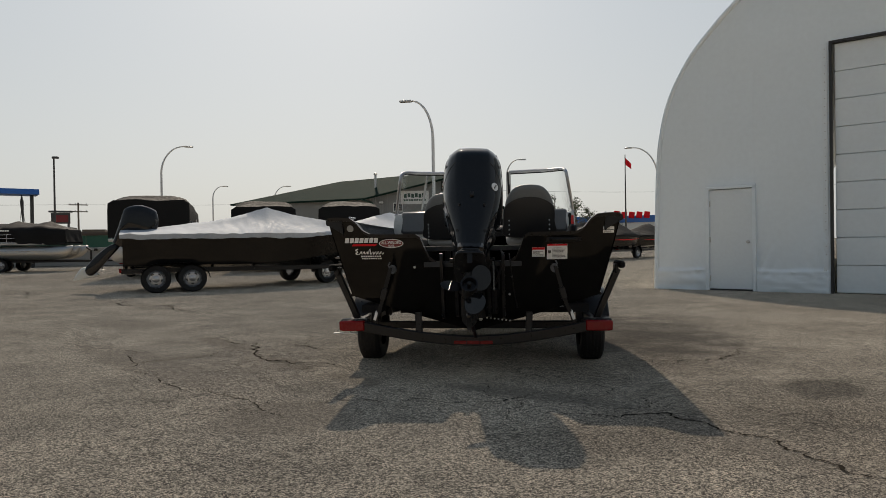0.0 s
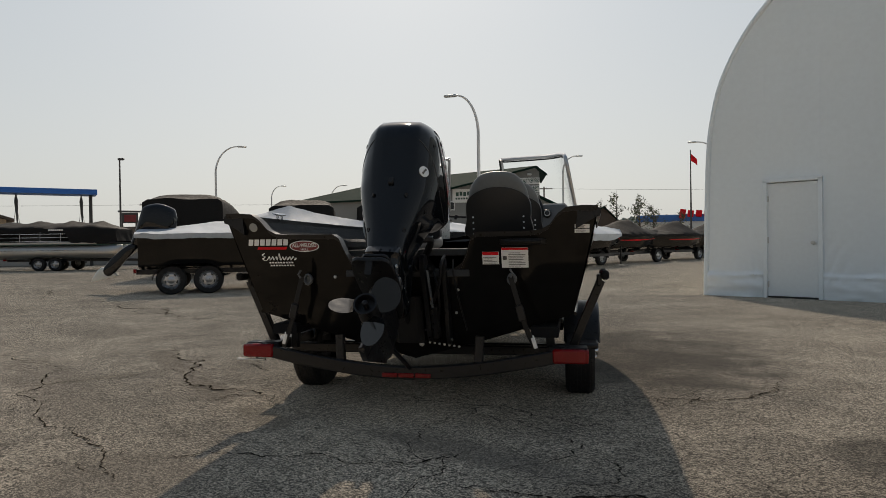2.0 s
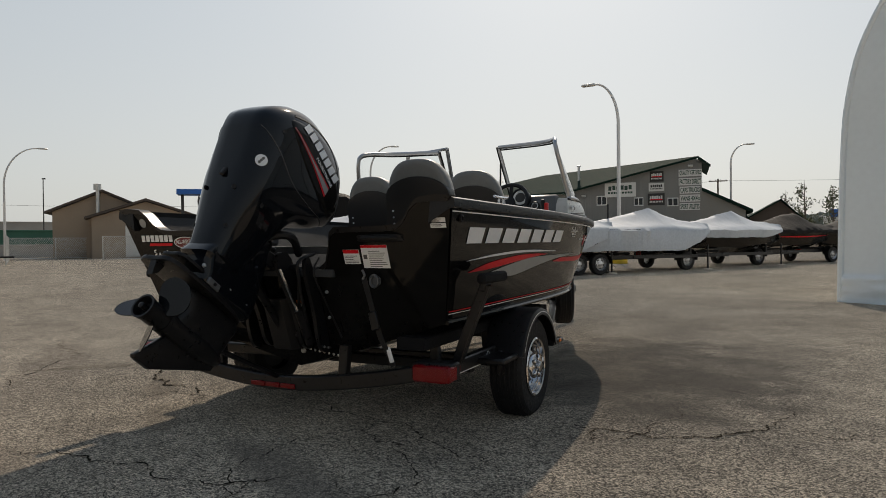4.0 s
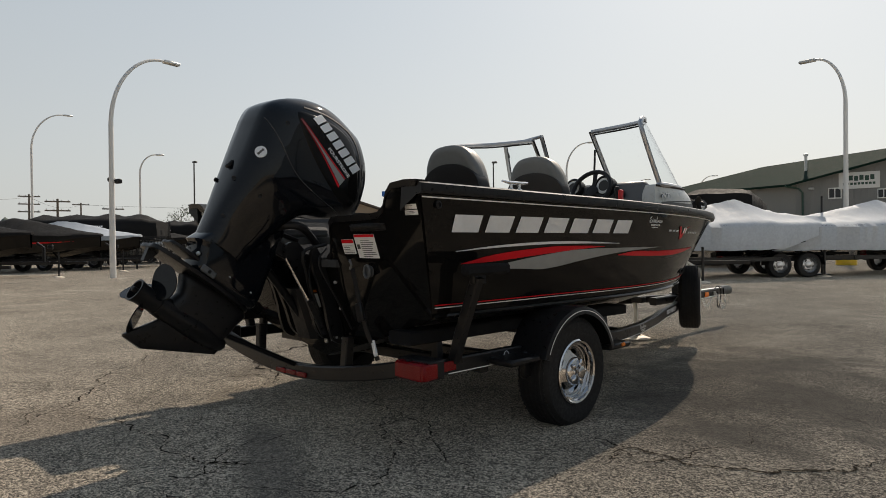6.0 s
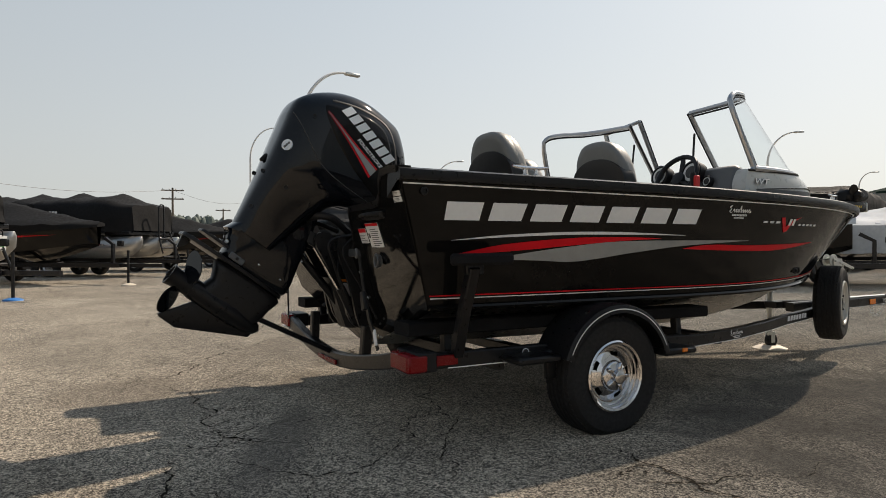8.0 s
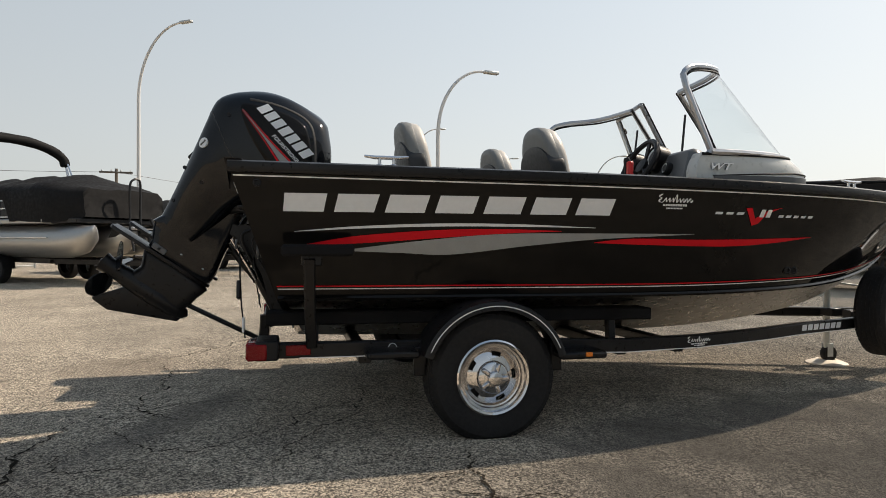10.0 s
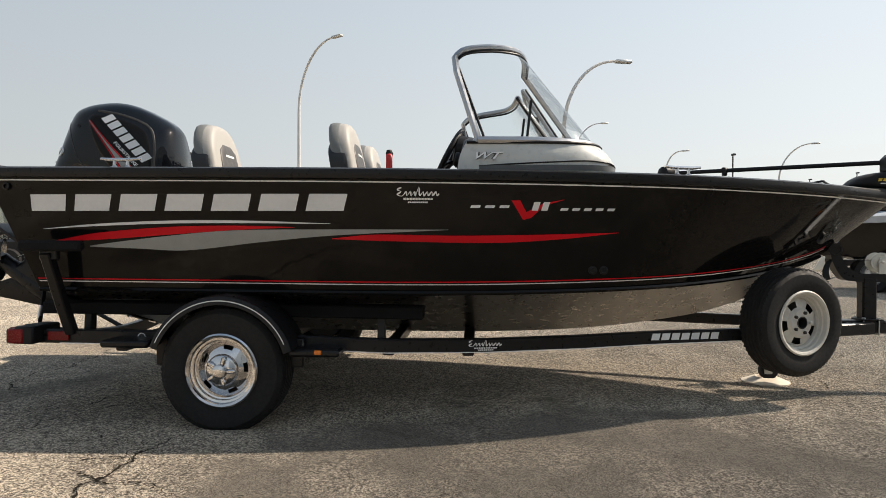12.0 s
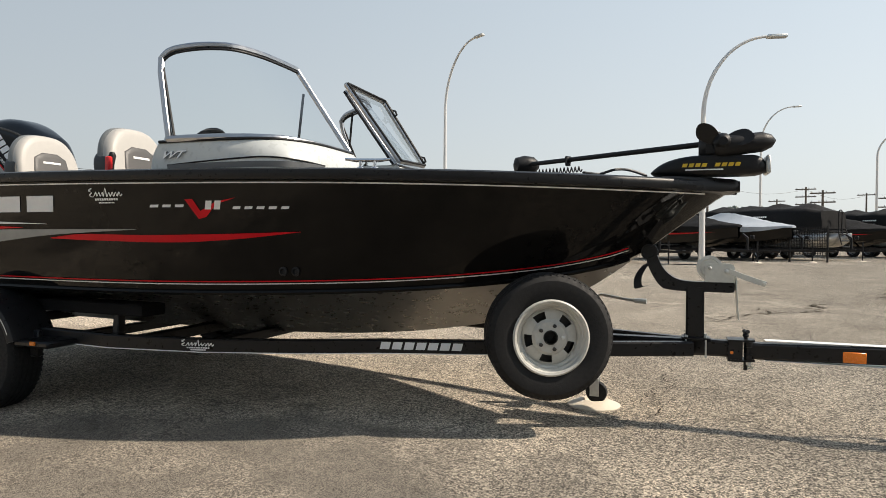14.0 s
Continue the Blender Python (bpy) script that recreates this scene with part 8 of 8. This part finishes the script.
# side-by-side utility vehicle parked beside the pontoon
utv = thing("utility_vehicle", pose(-15.4, -4.0, 0, 0, 0, 20), "black open side-by-side utility vehicle with a roll cage", "vehicle")
for s in (-1, 1):
    for y in (-0.95, 0.95):
        g = Geo()
        at = Matrix.Translation((s * 0.62, y, 0.33)) @ pose(0, 0, 0, 0, 90, 0)
        g.lathe([(0.18, -0.11), (0.29, -0.12), (0.33, -0.08), (0.33, 0.08), (0.29, 0.12), (0.18, 0.11)], at, 24)
        for k in range(18):
            g.box((0, 0.325, 0), (0.20, 0.020, 0.045), Matrix.Translation((s * 0.62, y, 0.335)) @ pose(0, 0, 0, 20 * k, 0, 0), 0.004)
        wheel = part("wheel", g, BLACK_RUBBER, utv)
        g = Geo()
        g.lathe([(0.02, -0.10), (0.15, -0.08), (0.185, -0.10), (0.185, 0.10), (0.15, 0.07), (0.05, 0.085), (0.02, 0.09)], at, 18)
        part("rim", g, GALV, wheel)
g = Geo()
g.loft([[(-w, y, z0), (w, y, z0), (w, y, z1 - 0.08), (w - 0.12, y, z1), (-w + 0.12, y, z1), (-w, y, z1 - 0.08)] for y, w, z0, z1 in ((-1.45, 0.50, 0.55, 0.92), (-0.6, 0.56, 0.34, 0.92), (-0.55, 0.56, 0.30, 0.60), (0.35, 0.56, 0.30, 0.60), (0.45, 0.55, 0.34, 1.02), (1.1, 0.50, 0.45, 0.96), (1.5, 0.42, 0.50, 0.78))], True, True)
part("body", g, BLACK_SATIN, utv, "black plastic body")
for s in (-1, 1):
    g = Geo()
    g.tube(smooth_path([(s * 0.62, 0.62, 0.98), (s * 0.58, 0.30, 1.60), (s * 0.56, 0.10, 1.76), (s * 0.56, -0.55, 1.78), (s * 0.60, -0.85, 1.30), (s * 0.62, -0.95, 0.90)], 5), 0.025, 8)
    g.tube([(s * 0.57, -0.25, 1.77), (s * 0.60, -0.45, 0.60)], 0.022, 8)
    part("cage_side", g, BLACK_SATIN, utv)
    g = Geo()
    g.pillow(closed_curve([(-0.24, 0.0), (0.24, 0.0), (0.24, 0.55), (0.15, 0.66), (-0.15, 0.66), (-0.24, 0.55)], 3), lambda a, b, t: Vector((s * 0.28 + a, -0.42 - 0.2 * b + t, 0.68 + b)), 0.06, 4, 4)
    part("seat", g, SEAT_CHAR, utv)
for y, z in ((0.12, 1.76), (-0.55, 1.78)):
    g = Geo()
    g.tube([(-0.57, y, z), (0.57, y, z)], 0.022, 8)
    part("cage_cross_tube", g, BLACK_SATIN, utv)

# chain-link fence with a notice
fence = thing("chain_link_fence", pose(0, 0, 0), "grey chain-link fence with a white notice", "fence")
for a, b, top, gap, wire in (((-36.5, 36.8), (-31.0, 43.5), 1.72, 0.14, 0.012), ((-34.5, 28.3), (-47, 37.5), 1.72, 0.14, 0.012), ((-47, 37.5), (-40, 52), 1.72, 0.14, 0.012), ((-21.8, -1.4), (-16.9, -11.2), 2.18, 0.09, 0.005)):
    a, b = Vector((*a, 0)), Vector((*b, 0))
    n = max(2, int((b - a).length / 3))
    for k in range(n + 1):
        p = a + (b - a) * k / n
        g = Geo()
        g.tube([p, p + Vector((0, 0, top + 0.03))], 0.035, 8)
        part("fence_post", g, GALV, fence)
    g = Geo()
    for z in (0.08, top):
        g.tube([a + Vector((0, 0, z)), b + Vector((0, 0, z))], 0.022, 6)
    part("fence_rail", g, GALV, fence)
    g = Geo()
    d = (b - a)
    L, w = d.length, d.normalized()
    for k in range(int((L + top) / gap)):
        for sg in (-1, 1):
            s0 = k * gap
            q0, q1 = (s0 - top, s0) if sg > 0 else (s0, s0 - top)
            z0, z1 = 0.05, top
            c0, c1 = max(0, min(L, q0)), max(0, min(L, q1))
            if q0 != q1:
                f0, f1 = (c0 - q0) / (q1 - q0), (c1 - q0) / (q1 - q0)
                if abs(f1 - f0) > 0.01:
                    p0, p1 = a + w * c0 + Vector((0, 0, z0 + (z1 - z0) * f0)), a + w * c1 + Vector((0, 0, z0 + (z1 - z0) * f1))
                    o = Vector((0, 0, wire))
                    g.add([p0 - o, p1 - o, p1 + o, p0 + o], [(0, 1, 2, 3)])
    tagged(part("fence_mesh", g, GALV, fence), kind="stuff")
for (x, y), turn in (((-34.6, 38.9), 42),):
    m = pose(x, y, 1.05, 0, 0, turn) @ Matrix.Translation((0, -0.06, 0))
    g = Geo()
    g.box((0, 0, 0), (1.25, 0.03, 0.80), ch=0.005)
    g.v = [m @ Vector(q) for q in g.v]
    sg = part("notice_board", g, SIGN_WHITE, fence, "white notice headed STOP")
    part("notice_lettering", words("STOP", 0.24, 0.9, lambda a, b, t: m @ Vector((-0.45 + a, -0.017 - t, 0.08 + b)), 0.004, 0, 0.03), RED_VINYL, sg)
    g = Geo()
    for k in range(8):
        g.box((-0.42 + 0.12 * k, -0.018, -0.08), (0.085, 0.006, 0.09), ch=0.001)
    for k in range(5):
        g.box((-0.24 + 0.12 * k, -0.018, -0.24), (0.085, 0.006, 0.09), ch=0.001)
    g.v = [m @ Vector(q) for q in g.v]
    part("notice_print", g, GREY_VINYL, sg)


def block(name, x0, x1, y, turn, z, depth, wall, label, roof=None, cat="building"):
    t = thing(name, pose(x0[0], x0[1], 0, 0, 0, math.degrees(math.atan2(x1[1] - x0[1], x1[0] - x0[0]))), label, cat)
    L = math.hypot(x1[0] - x0[0], x1[1] - x0[1])
    g = Geo()
    g.box((L / 2, depth / 2, z / 2), (L, depth, z), ch=0.05)
    part("wall", g, wall, t)
    g = Geo()
    g.box((L / 2, depth / 2, z + 0.06), (L + 0.3, depth + 0.3, 0.18), ch=0.03)
    part("roof", g, roof or CONCRETE, t)
    return t, L


block("green_fence_wall", (-75, 38), (-55, 66), 0, 0, 2.7, 0.3, GREEN_WALL, "dark green steel perimeter wall", GREEN_WALL, "wall")
block("concrete_barrier", (-60, 40), (-44, 62), 0, 0, 1.1, 0.4, CONCRETE, "low grey concrete barrier", CONCRETE, "wall")
t, L = block("flat_warehouse", (-112, 66), (-88, 98), 0, 0, 5.1, 12, CONCRETE, "long grey flat-roofed warehouse")
for k in range(6):
    g = Geo()
    g.box((3 + k * 6, -0.05, 2.2), (2.6, 0.12, 3.2), ch=0.02)
    part("loading_door", g, SIGN_WHITE, t)
t, L = block("tan_warehouse", (-99.5, 65), (-96.8, 69.5), 0, 0, 5.5, 8, BROWN_WALL, "tan flat-roofed building with a blue panel")
g = Geo()
g.box((L * 0.75, -0.06, 4.6), (1.2, 0.1, 1.7), ch=0.02)
part("blue_panel", g, BLUE_STEEL, t)
# yard wall: concrete below, green steel sheets above
yard, L = block("yard_wall", (-33.0, 37.8), (-11.0, 42.0), 0, 0, 1.0, 0.35, CONCRETE, "grey concrete yard wall topped with green steel sheets", CONCRETE, "wall")
for k in range(10):
    g = Geo()
    g.box((L * (k + 0.5) / 10, 0.15, 1.50), (L / 10 - 0.04, 0.10, 0.80), ch=0.01)
    part("steel_sheet", g, GREEN_WALL, yard, "green steel sheet")
g = Geo()
g.box((L / 2, 0.5, 2.02), (L + 0.4, 1.2, 0.20), ch=0.03)
part("roof", g, BROWN_ROOF, yard, "dark flat roof edge")
# beige gabled building
house = thing("beige_hall", pose(-44.5, 40.5, 0, 0, 0, 43), "beige stucco hall with brown gabled roofs", "building")
for x0, x1, ze, zp, y0 in ((-1.2, 6.2, 3.9, 5.55, 1.5), (1.8, 10.0, 3.35, 4.75, 0.0)):
    xm = (x0 + x1) / 2
    g = Geo()
    g.prism([(x0, 0), (x1, 0), (x1, ze), (xm, zp), (x0, ze)], lambda a, b, t: (a, t, b), y0, y0 + 6)
    part("wall", g, BROWN_WALL, house)
    g = Geo()
    for sx, ex in ((x0 - 0.5, -1), (x1 + 0.5, 1)):
        zz = ze - 0.5 * (zp - ze) / (xm - x0)
        q = [(sx, y0 - 0.4, zz), (xm, y0 - 0.4, zp), (xm, y0 + 6, zp), (sx, y0 + 6, zz)]
        g.add([(a, b, c + 0.05) for a, b, c in q] + [(a, b, c + 0.25) for a, b, c in q], [(0, 1, 2, 3), (4, 5, 6, 7), (0, 1, 5, 4), (1, 2, 6, 5), (2, 3, 7, 6), (3, 0, 4, 7)])
    part("roof", g, BROWN_ROOF, house, "brown gabled roof", 20)
g = Geo()
g.box((5.6, -0.06, 1.4), (2.6, 0.12, 2.6), ch=0.02)
part("overhead_door", g, SIGN_WHITE, house)
g = Geo()
g.tube([(2.2, 0.8, 3.6), (2.2, 0.8, 5.9)], 0.14, 10)
g.lathe([(0.30, 0), (0.30, 0.5), (0.1, 0.55)], pose(2.2, 0.8, 5.7), 10)
part("flue", g, GALV, house)
# blue boat lift gantry
gantry = thing("boat_lift_gantry", pose(-28.0, 35.5, 0, 0, 0, 38), "blue steel canopy gantry with chain hoists", "gantry")
g = Geo()
rows = [[(-0.4, y, z) for y, z in ((-0.9, 4.3), (-0.75, 4.62), (0.75, 4.62), (0.9, 4.3))], [(5.0, y, z) for y, z in ((-0.9, 4.3), (-0.75, 4.62), (0.75, 4.62), (0.9, 4.3))]]
g.loft(rows, True, True)
part("canopy", g, BLUE_STEEL, gantry, "blue steel canopy")
for x in (-0.1, 4.7):
    g = Geo()
    g.box((x, 0, 2.15), (0.18, 0.18, 4.3), ch=0.01)
    part("post", g, POLE_DARK, gantry)
for x in (0.9, 4.2):
    g = Geo()
    g.tube([(x, 0, 4.3), (x, 0, 3.9), (x + 0.05, 0, 2.4)], [0.02, 0.10, 0.02], 8)
    g.tube([(x - 0.15, 0, 2.3), (x, 0, 3.9), (x + 0.18, 0, 2.3)], 0.02, 6)
    part("hoist_chain", g, POLE_DARK, gantry)

# small sheds beside the dealership
for x, y, turn, w, h in ((5.6, 61, 0, 3.6, 2.7), (9.4, 62, 0, 4.2, 2.7)):
    shed = thing("garden_shed", pose(x, y, 0, 0, 0, turn), "small garden shed with a brown ribbed gable roof", "shed", "garden sheds")
    g = Geo()
    g.prism([(-w / 2, 0), (w / 2, 0), (w / 2, h), (0.6, h + 1.45), (-w / 2, h)], lambda a, b, t: (a, t, b), 0, 4)
    part("wall", g, BROWN_ROOF, shed)
    g = Geo()
    for q in ([(-w / 2 - 0.3, -0.3, h - 0.25), (0.6, -0.3, h + 1.5), (0.6, 4.3, h + 1.5), (-w / 2 - 0.3, 4.3, h - 0.25)], [(w / 2 + 0.3, -0.3, h - 0.3), (0.6, -0.3, h + 1.5), (0.6, 4.3, h + 1.5), (w / 2 + 0.3, 4.3, h - 0.3)]):
        g.add(q + [(a, b, c + 0.12) for a, b, c in q], [(0, 1, 2, 3), (4, 5, 6, 7), (0, 1, 5, 4), (1, 2, 6, 5), (2, 3, 7, 6), (3, 0, 4, 7)])
    part("roof", g, GREEN_ROOF, shed, "", 20)
wing = thing("dealership_wing", pose(3.8, 58, 0), "low wing with a dark sloping roof beside the dealership", "building")
g = Geo()
g.prism([(0, 0), (3.2, 0), (3.2, 3.3), (0, 5.0)], lambda a, b, t: (a, t, b), 0, 10)
part("wall", g, SIDING, wing)
g = Geo()
g.prism([(-0.1, 5.0), (3.7, 3.1), (3.7, 3.35), (-0.1, 5.25)], lambda a, b, t: (a, t, b), -0.4, 10)
part("roof", g, GREEN_ROOF, wing)

# red and blue roadside sign, flag mast, box sign
store = thing("roadside_store", pose(27, 117, 0, 0, 0, -16), "low store with a blue band and large red sign shapes", "building")
g = Geo()
g.box((9, 4, 2.2), (26, 8, 4.4), ch=0.05)
part("wall", g, SIGN_WHITE, store)
g = Geo()
g.box((9, -0.1, 4.9), (24, 0.3, 1.2), ch=0.02)
part("blue_band", g, BLUE_STEEL, store)
for k in range(5):
    g = Geo()
    g.box((4.6 + k * 1.3, -0.4, 5.6), (1.0, 0.25, 1.6 if k == 0 else 1.15), pose(0, 0, 0, 0, 8, 0), 0.08)
    part("sign_block", g, RED_VINYL, store, "red sign block")
mast = thing("flag_mast", pose(21.98, 76.9, 0), "slim mast with a small red flag", "flag pole")
g = Geo()
g.tube([(0, 0, 0), (0, 0, 6.5), (0, 0, 11.3)], [0.14, 0.08, 0.05], 8)
part("mast", g, POLE_DARK, mast)
g = Geo()
g.loft([[(0.05 + 0.1 * k, 0.06 * math.sin(k * 1.1), 10.9 - 0.10 * k), (0.05 + 0.1 * k, 0.06 * math.sin(k * 1.1), 10.1 - 0.08 * k)] for k in range(8)])
part("flag", g, RED_VINYL, mast)
box_sign = thing("box_sign", pose(-45.6, 77.5, 0, 0, 0, 30), "dark box sign with a red panel on a steel tower", "sign")
g = Geo()
g.box((0, 0, 4.8), (2.0, 0.4, 1.3), ch=0.04)
sb = part("sign_box", g, POLE_DARK, box_sign, "dark sign box")
g = Geo()
g.box((0.1, -0.22, 4.75), (1.35, 0.06, 0.85), ch=0.02)
part("red_panel", g, BADGE_RED, sb, "dark red panel")
g = Geo()
g.box((0, 0, 5.6), (2.5, 0.5, 0.22), ch=0.04)
part("sign_top", g, POLE_DARK, box_sign)
for x in (-0.8, 0.8):
    g = Geo()
    g.box((x, 0, 2.1), (0.25, 0.25, 4.2), ch=0.02)
    part("post", g, POLE_DARK, box_sign)
# pallets of stacked goods behind the fence
rs = random.Random(5)
for k in range(9):
    st = thing("stacked_crates", pose(-42 + k * 2.6, 66 + k * 1.4, 0, 0, 0, 20 + rs.uniform(-8, 8)), "stack of weathered brown crates", "crates", "stacked crates")
    h = 3.2 + rs.uniform(-0.3, 0.7)
    for j in range(4):
        g = Geo()
        g.box((rs.uniform(-0.08, 0.08), 0, h / 4 * (j + 0.5)), (2.2, 1.8, h / 4 - 0.06), ch=0.03)
        part("crate", g, WOOD_POLE if k % 3 else BROWN_WALL, st)


# ---- trees ----
def tree(x, y, h, spread, seed, leafy=1.0, z0=0.0):
    t = thing("tree", pose(x, y, z0), "thin-leaved tree behind the lot", "tree", "trees")
    r = random.Random(seed)
    g = Geo()
    g.tube([(0, 0, 0), (0.1, 0, h * 0.4), (0, 0.1, h * 0.75), (0, 0, h)], [h * 0.022, h * 0.016, h * 0.008, 0.01], 7)
    tips = []
    for k in range(16):
        z = h * (0.25 + 0.65 * k / 16)
        a = r.uniform(0, 6.28)
        L = spread * (1 - 0.6 * k / 16) * r.uniform(0.7, 1.1)
        q = Vector((math.cos(a) * L, math.sin(a) * L, z + L * 0.8))
        g.tube([(0, 0, z), (q.x * 0.5, q.y * 0.5, z + L * 0.3), q], [h * 0.008, h * 0.005, 0.01], 5)
        tips.append((Vector((0, 0, z)), q))
    part("trunk", g, BARK, t)
    g = Geo()
    for k in range(int(900 * leafy)):
        a, b = tips[r.randrange(len(tips))]
        p = a + (b - a) * r.uniform(0.4, 1.1) + Vector((r.gauss(0, 0.22), r.gauss(0, 0.22), r.gauss(0, 0.22))) * spread * 0.6
        s = r.uniform(0.07, 0.16) * h / 6
        u, w = Vector((r.gauss(0, 1), r.gauss(0, 1), r.gauss(0, 1))).normalized(), Vector((r.gauss(0, 1), r.gauss(0, 1), r.gauss(0, 1))).normalized()
        g.add([p - u * s, p + w * s * 0.6, p + u * s, p - w * s * 0.6], [(0, 1, 2, 3)])
    tagged(part("crown", g, FOLIAGE, t), kind="stuff")


for x, y, h, sp, sd, lf in ((16.9, 110.4, 8.3, 1.6, 1, 0.35), (19.3, 110, 9.6, 1.8, 2, 0.5), (22.8, 109.3, 8.4, 2.2, 3, 0.9), (25.0, 109, 7.0, 1.8, 4, 0.8), (-75.6, 46.7, 5.8, 2.4, 5, 0.7), (30, 112, 6, 2, 6, 0.6)):
    tree(x, y, h, sp, sd, lf)


def spruce(x, y, h, seed):
    t = thing("spruce_tree", pose(x, y, 0), "dark pointed spruce behind the boats", "tree", "trees")
    r = random.Random(seed)
    g = Geo()
    g.tube([(0, 0, 0), (0, 0, h)], [h * 0.02, 0.02], 7)
    part("trunk", g, BARK, t)
    g = Geo()
    for k in range(46):
        f = k / 46
        L = h * 0.34 * (1 - f) ** 0.85 + 0.05
        for j in range(9):
            z = h * (0.08 + 0.90 * f + r.uniform(-0.016, 0.016))
            a = 2.4 * k + j * 0.698 + r.uniform(-0.25, 0.25)
            d = Vector((math.cos(a), math.sin(a), 0))
            n = Vector((-d.y, d.x, 0))
            LL = L * r.uniform(0.45, 1.12)
            for m in range(6):
                q = (m + 0.6) / 6
                p = Vector((0, 0, z)) + d * LL * q - Vector((0, 0, LL * (0.34 * q - 0.10 * q ** 4)))
                w = (LL * 0.15 * (1.15 - q) + 0.05) * r.uniform(0.7, 1.2)
                up = Vector((0, 0, w))
                g.add([p - n * w - up * 0.5, p - d * w * 0.5, p + n * w - up * 0.5, p + d * w * 1.5 - up * 0.3], [(0, 1, 2, 3)])
                g.add([p - d * w * 0.9, p + d * w * 1.2 - up * 0.2, p + d * w * 0.6 - up * 1.0, p - d * w * 0.6 - up * 0.9], [(0, 1, 2, 3)])
    tagged(part("crown", g, SPRUCE, t), kind="stuff")


for x, y, h, seed in ((-53.0, -12.6, 8.3, 3), (-54.6, -22.0, 8.7, 4), (-66.5, -34.5, 6.5, 6)):
    spruce(x, y, h, seed)

# far woods, one ragged belt
g = Geo()
rw = random.Random(9)
for a0, a1, d, h, count in ((50, 100, 225, 8.0, 900), (70.5, 77.5, 215, 11.5, 260), (-16, 10, 330, 13, 800), (102, 124, 150, 8.6, 420)):
    for k in range(count):
        az = a0 + (a1 - a0) * rw.random()
        a, dd = radians(az), d + rw.uniform(-12, 25)
        x, y = -math.sin(a) * dd, math.cos(a) * dd
        hh = h * rw.uniform(0.65, 1.0) * (1 if a0 != 70.5 else 0.78 + 0.22 * (az - a0) / (a1 - a0))
        w = hh * rw.uniform(0.14, 0.26)
        rings = []
        for q, z in ((0.5, 0.05), (0.9, 0.35), (1.0, 0.60), (0.75, 0.82), (0.40, 0.95), (0.1, 1.0)):
            rings.append([(x + w * q * rw.uniform(0.75, 1.2) * math.cos(j * 0.785), y + w * q * math.sin(j * 0.785), hh * (z + rw.uniform(-0.03, 0.03))) for j in range(8)])
        g.loft(rings, True, True)
HAZY_WOODS = mat("hazy_far_woods", (0.11, 0.13, 0.115), 0.9, 0, 0.25, 0.5)
tagged(part("far_woods", g, HAZY_WOODS), "hazy belt of trees on the skyline", "woods", kind="stuff")
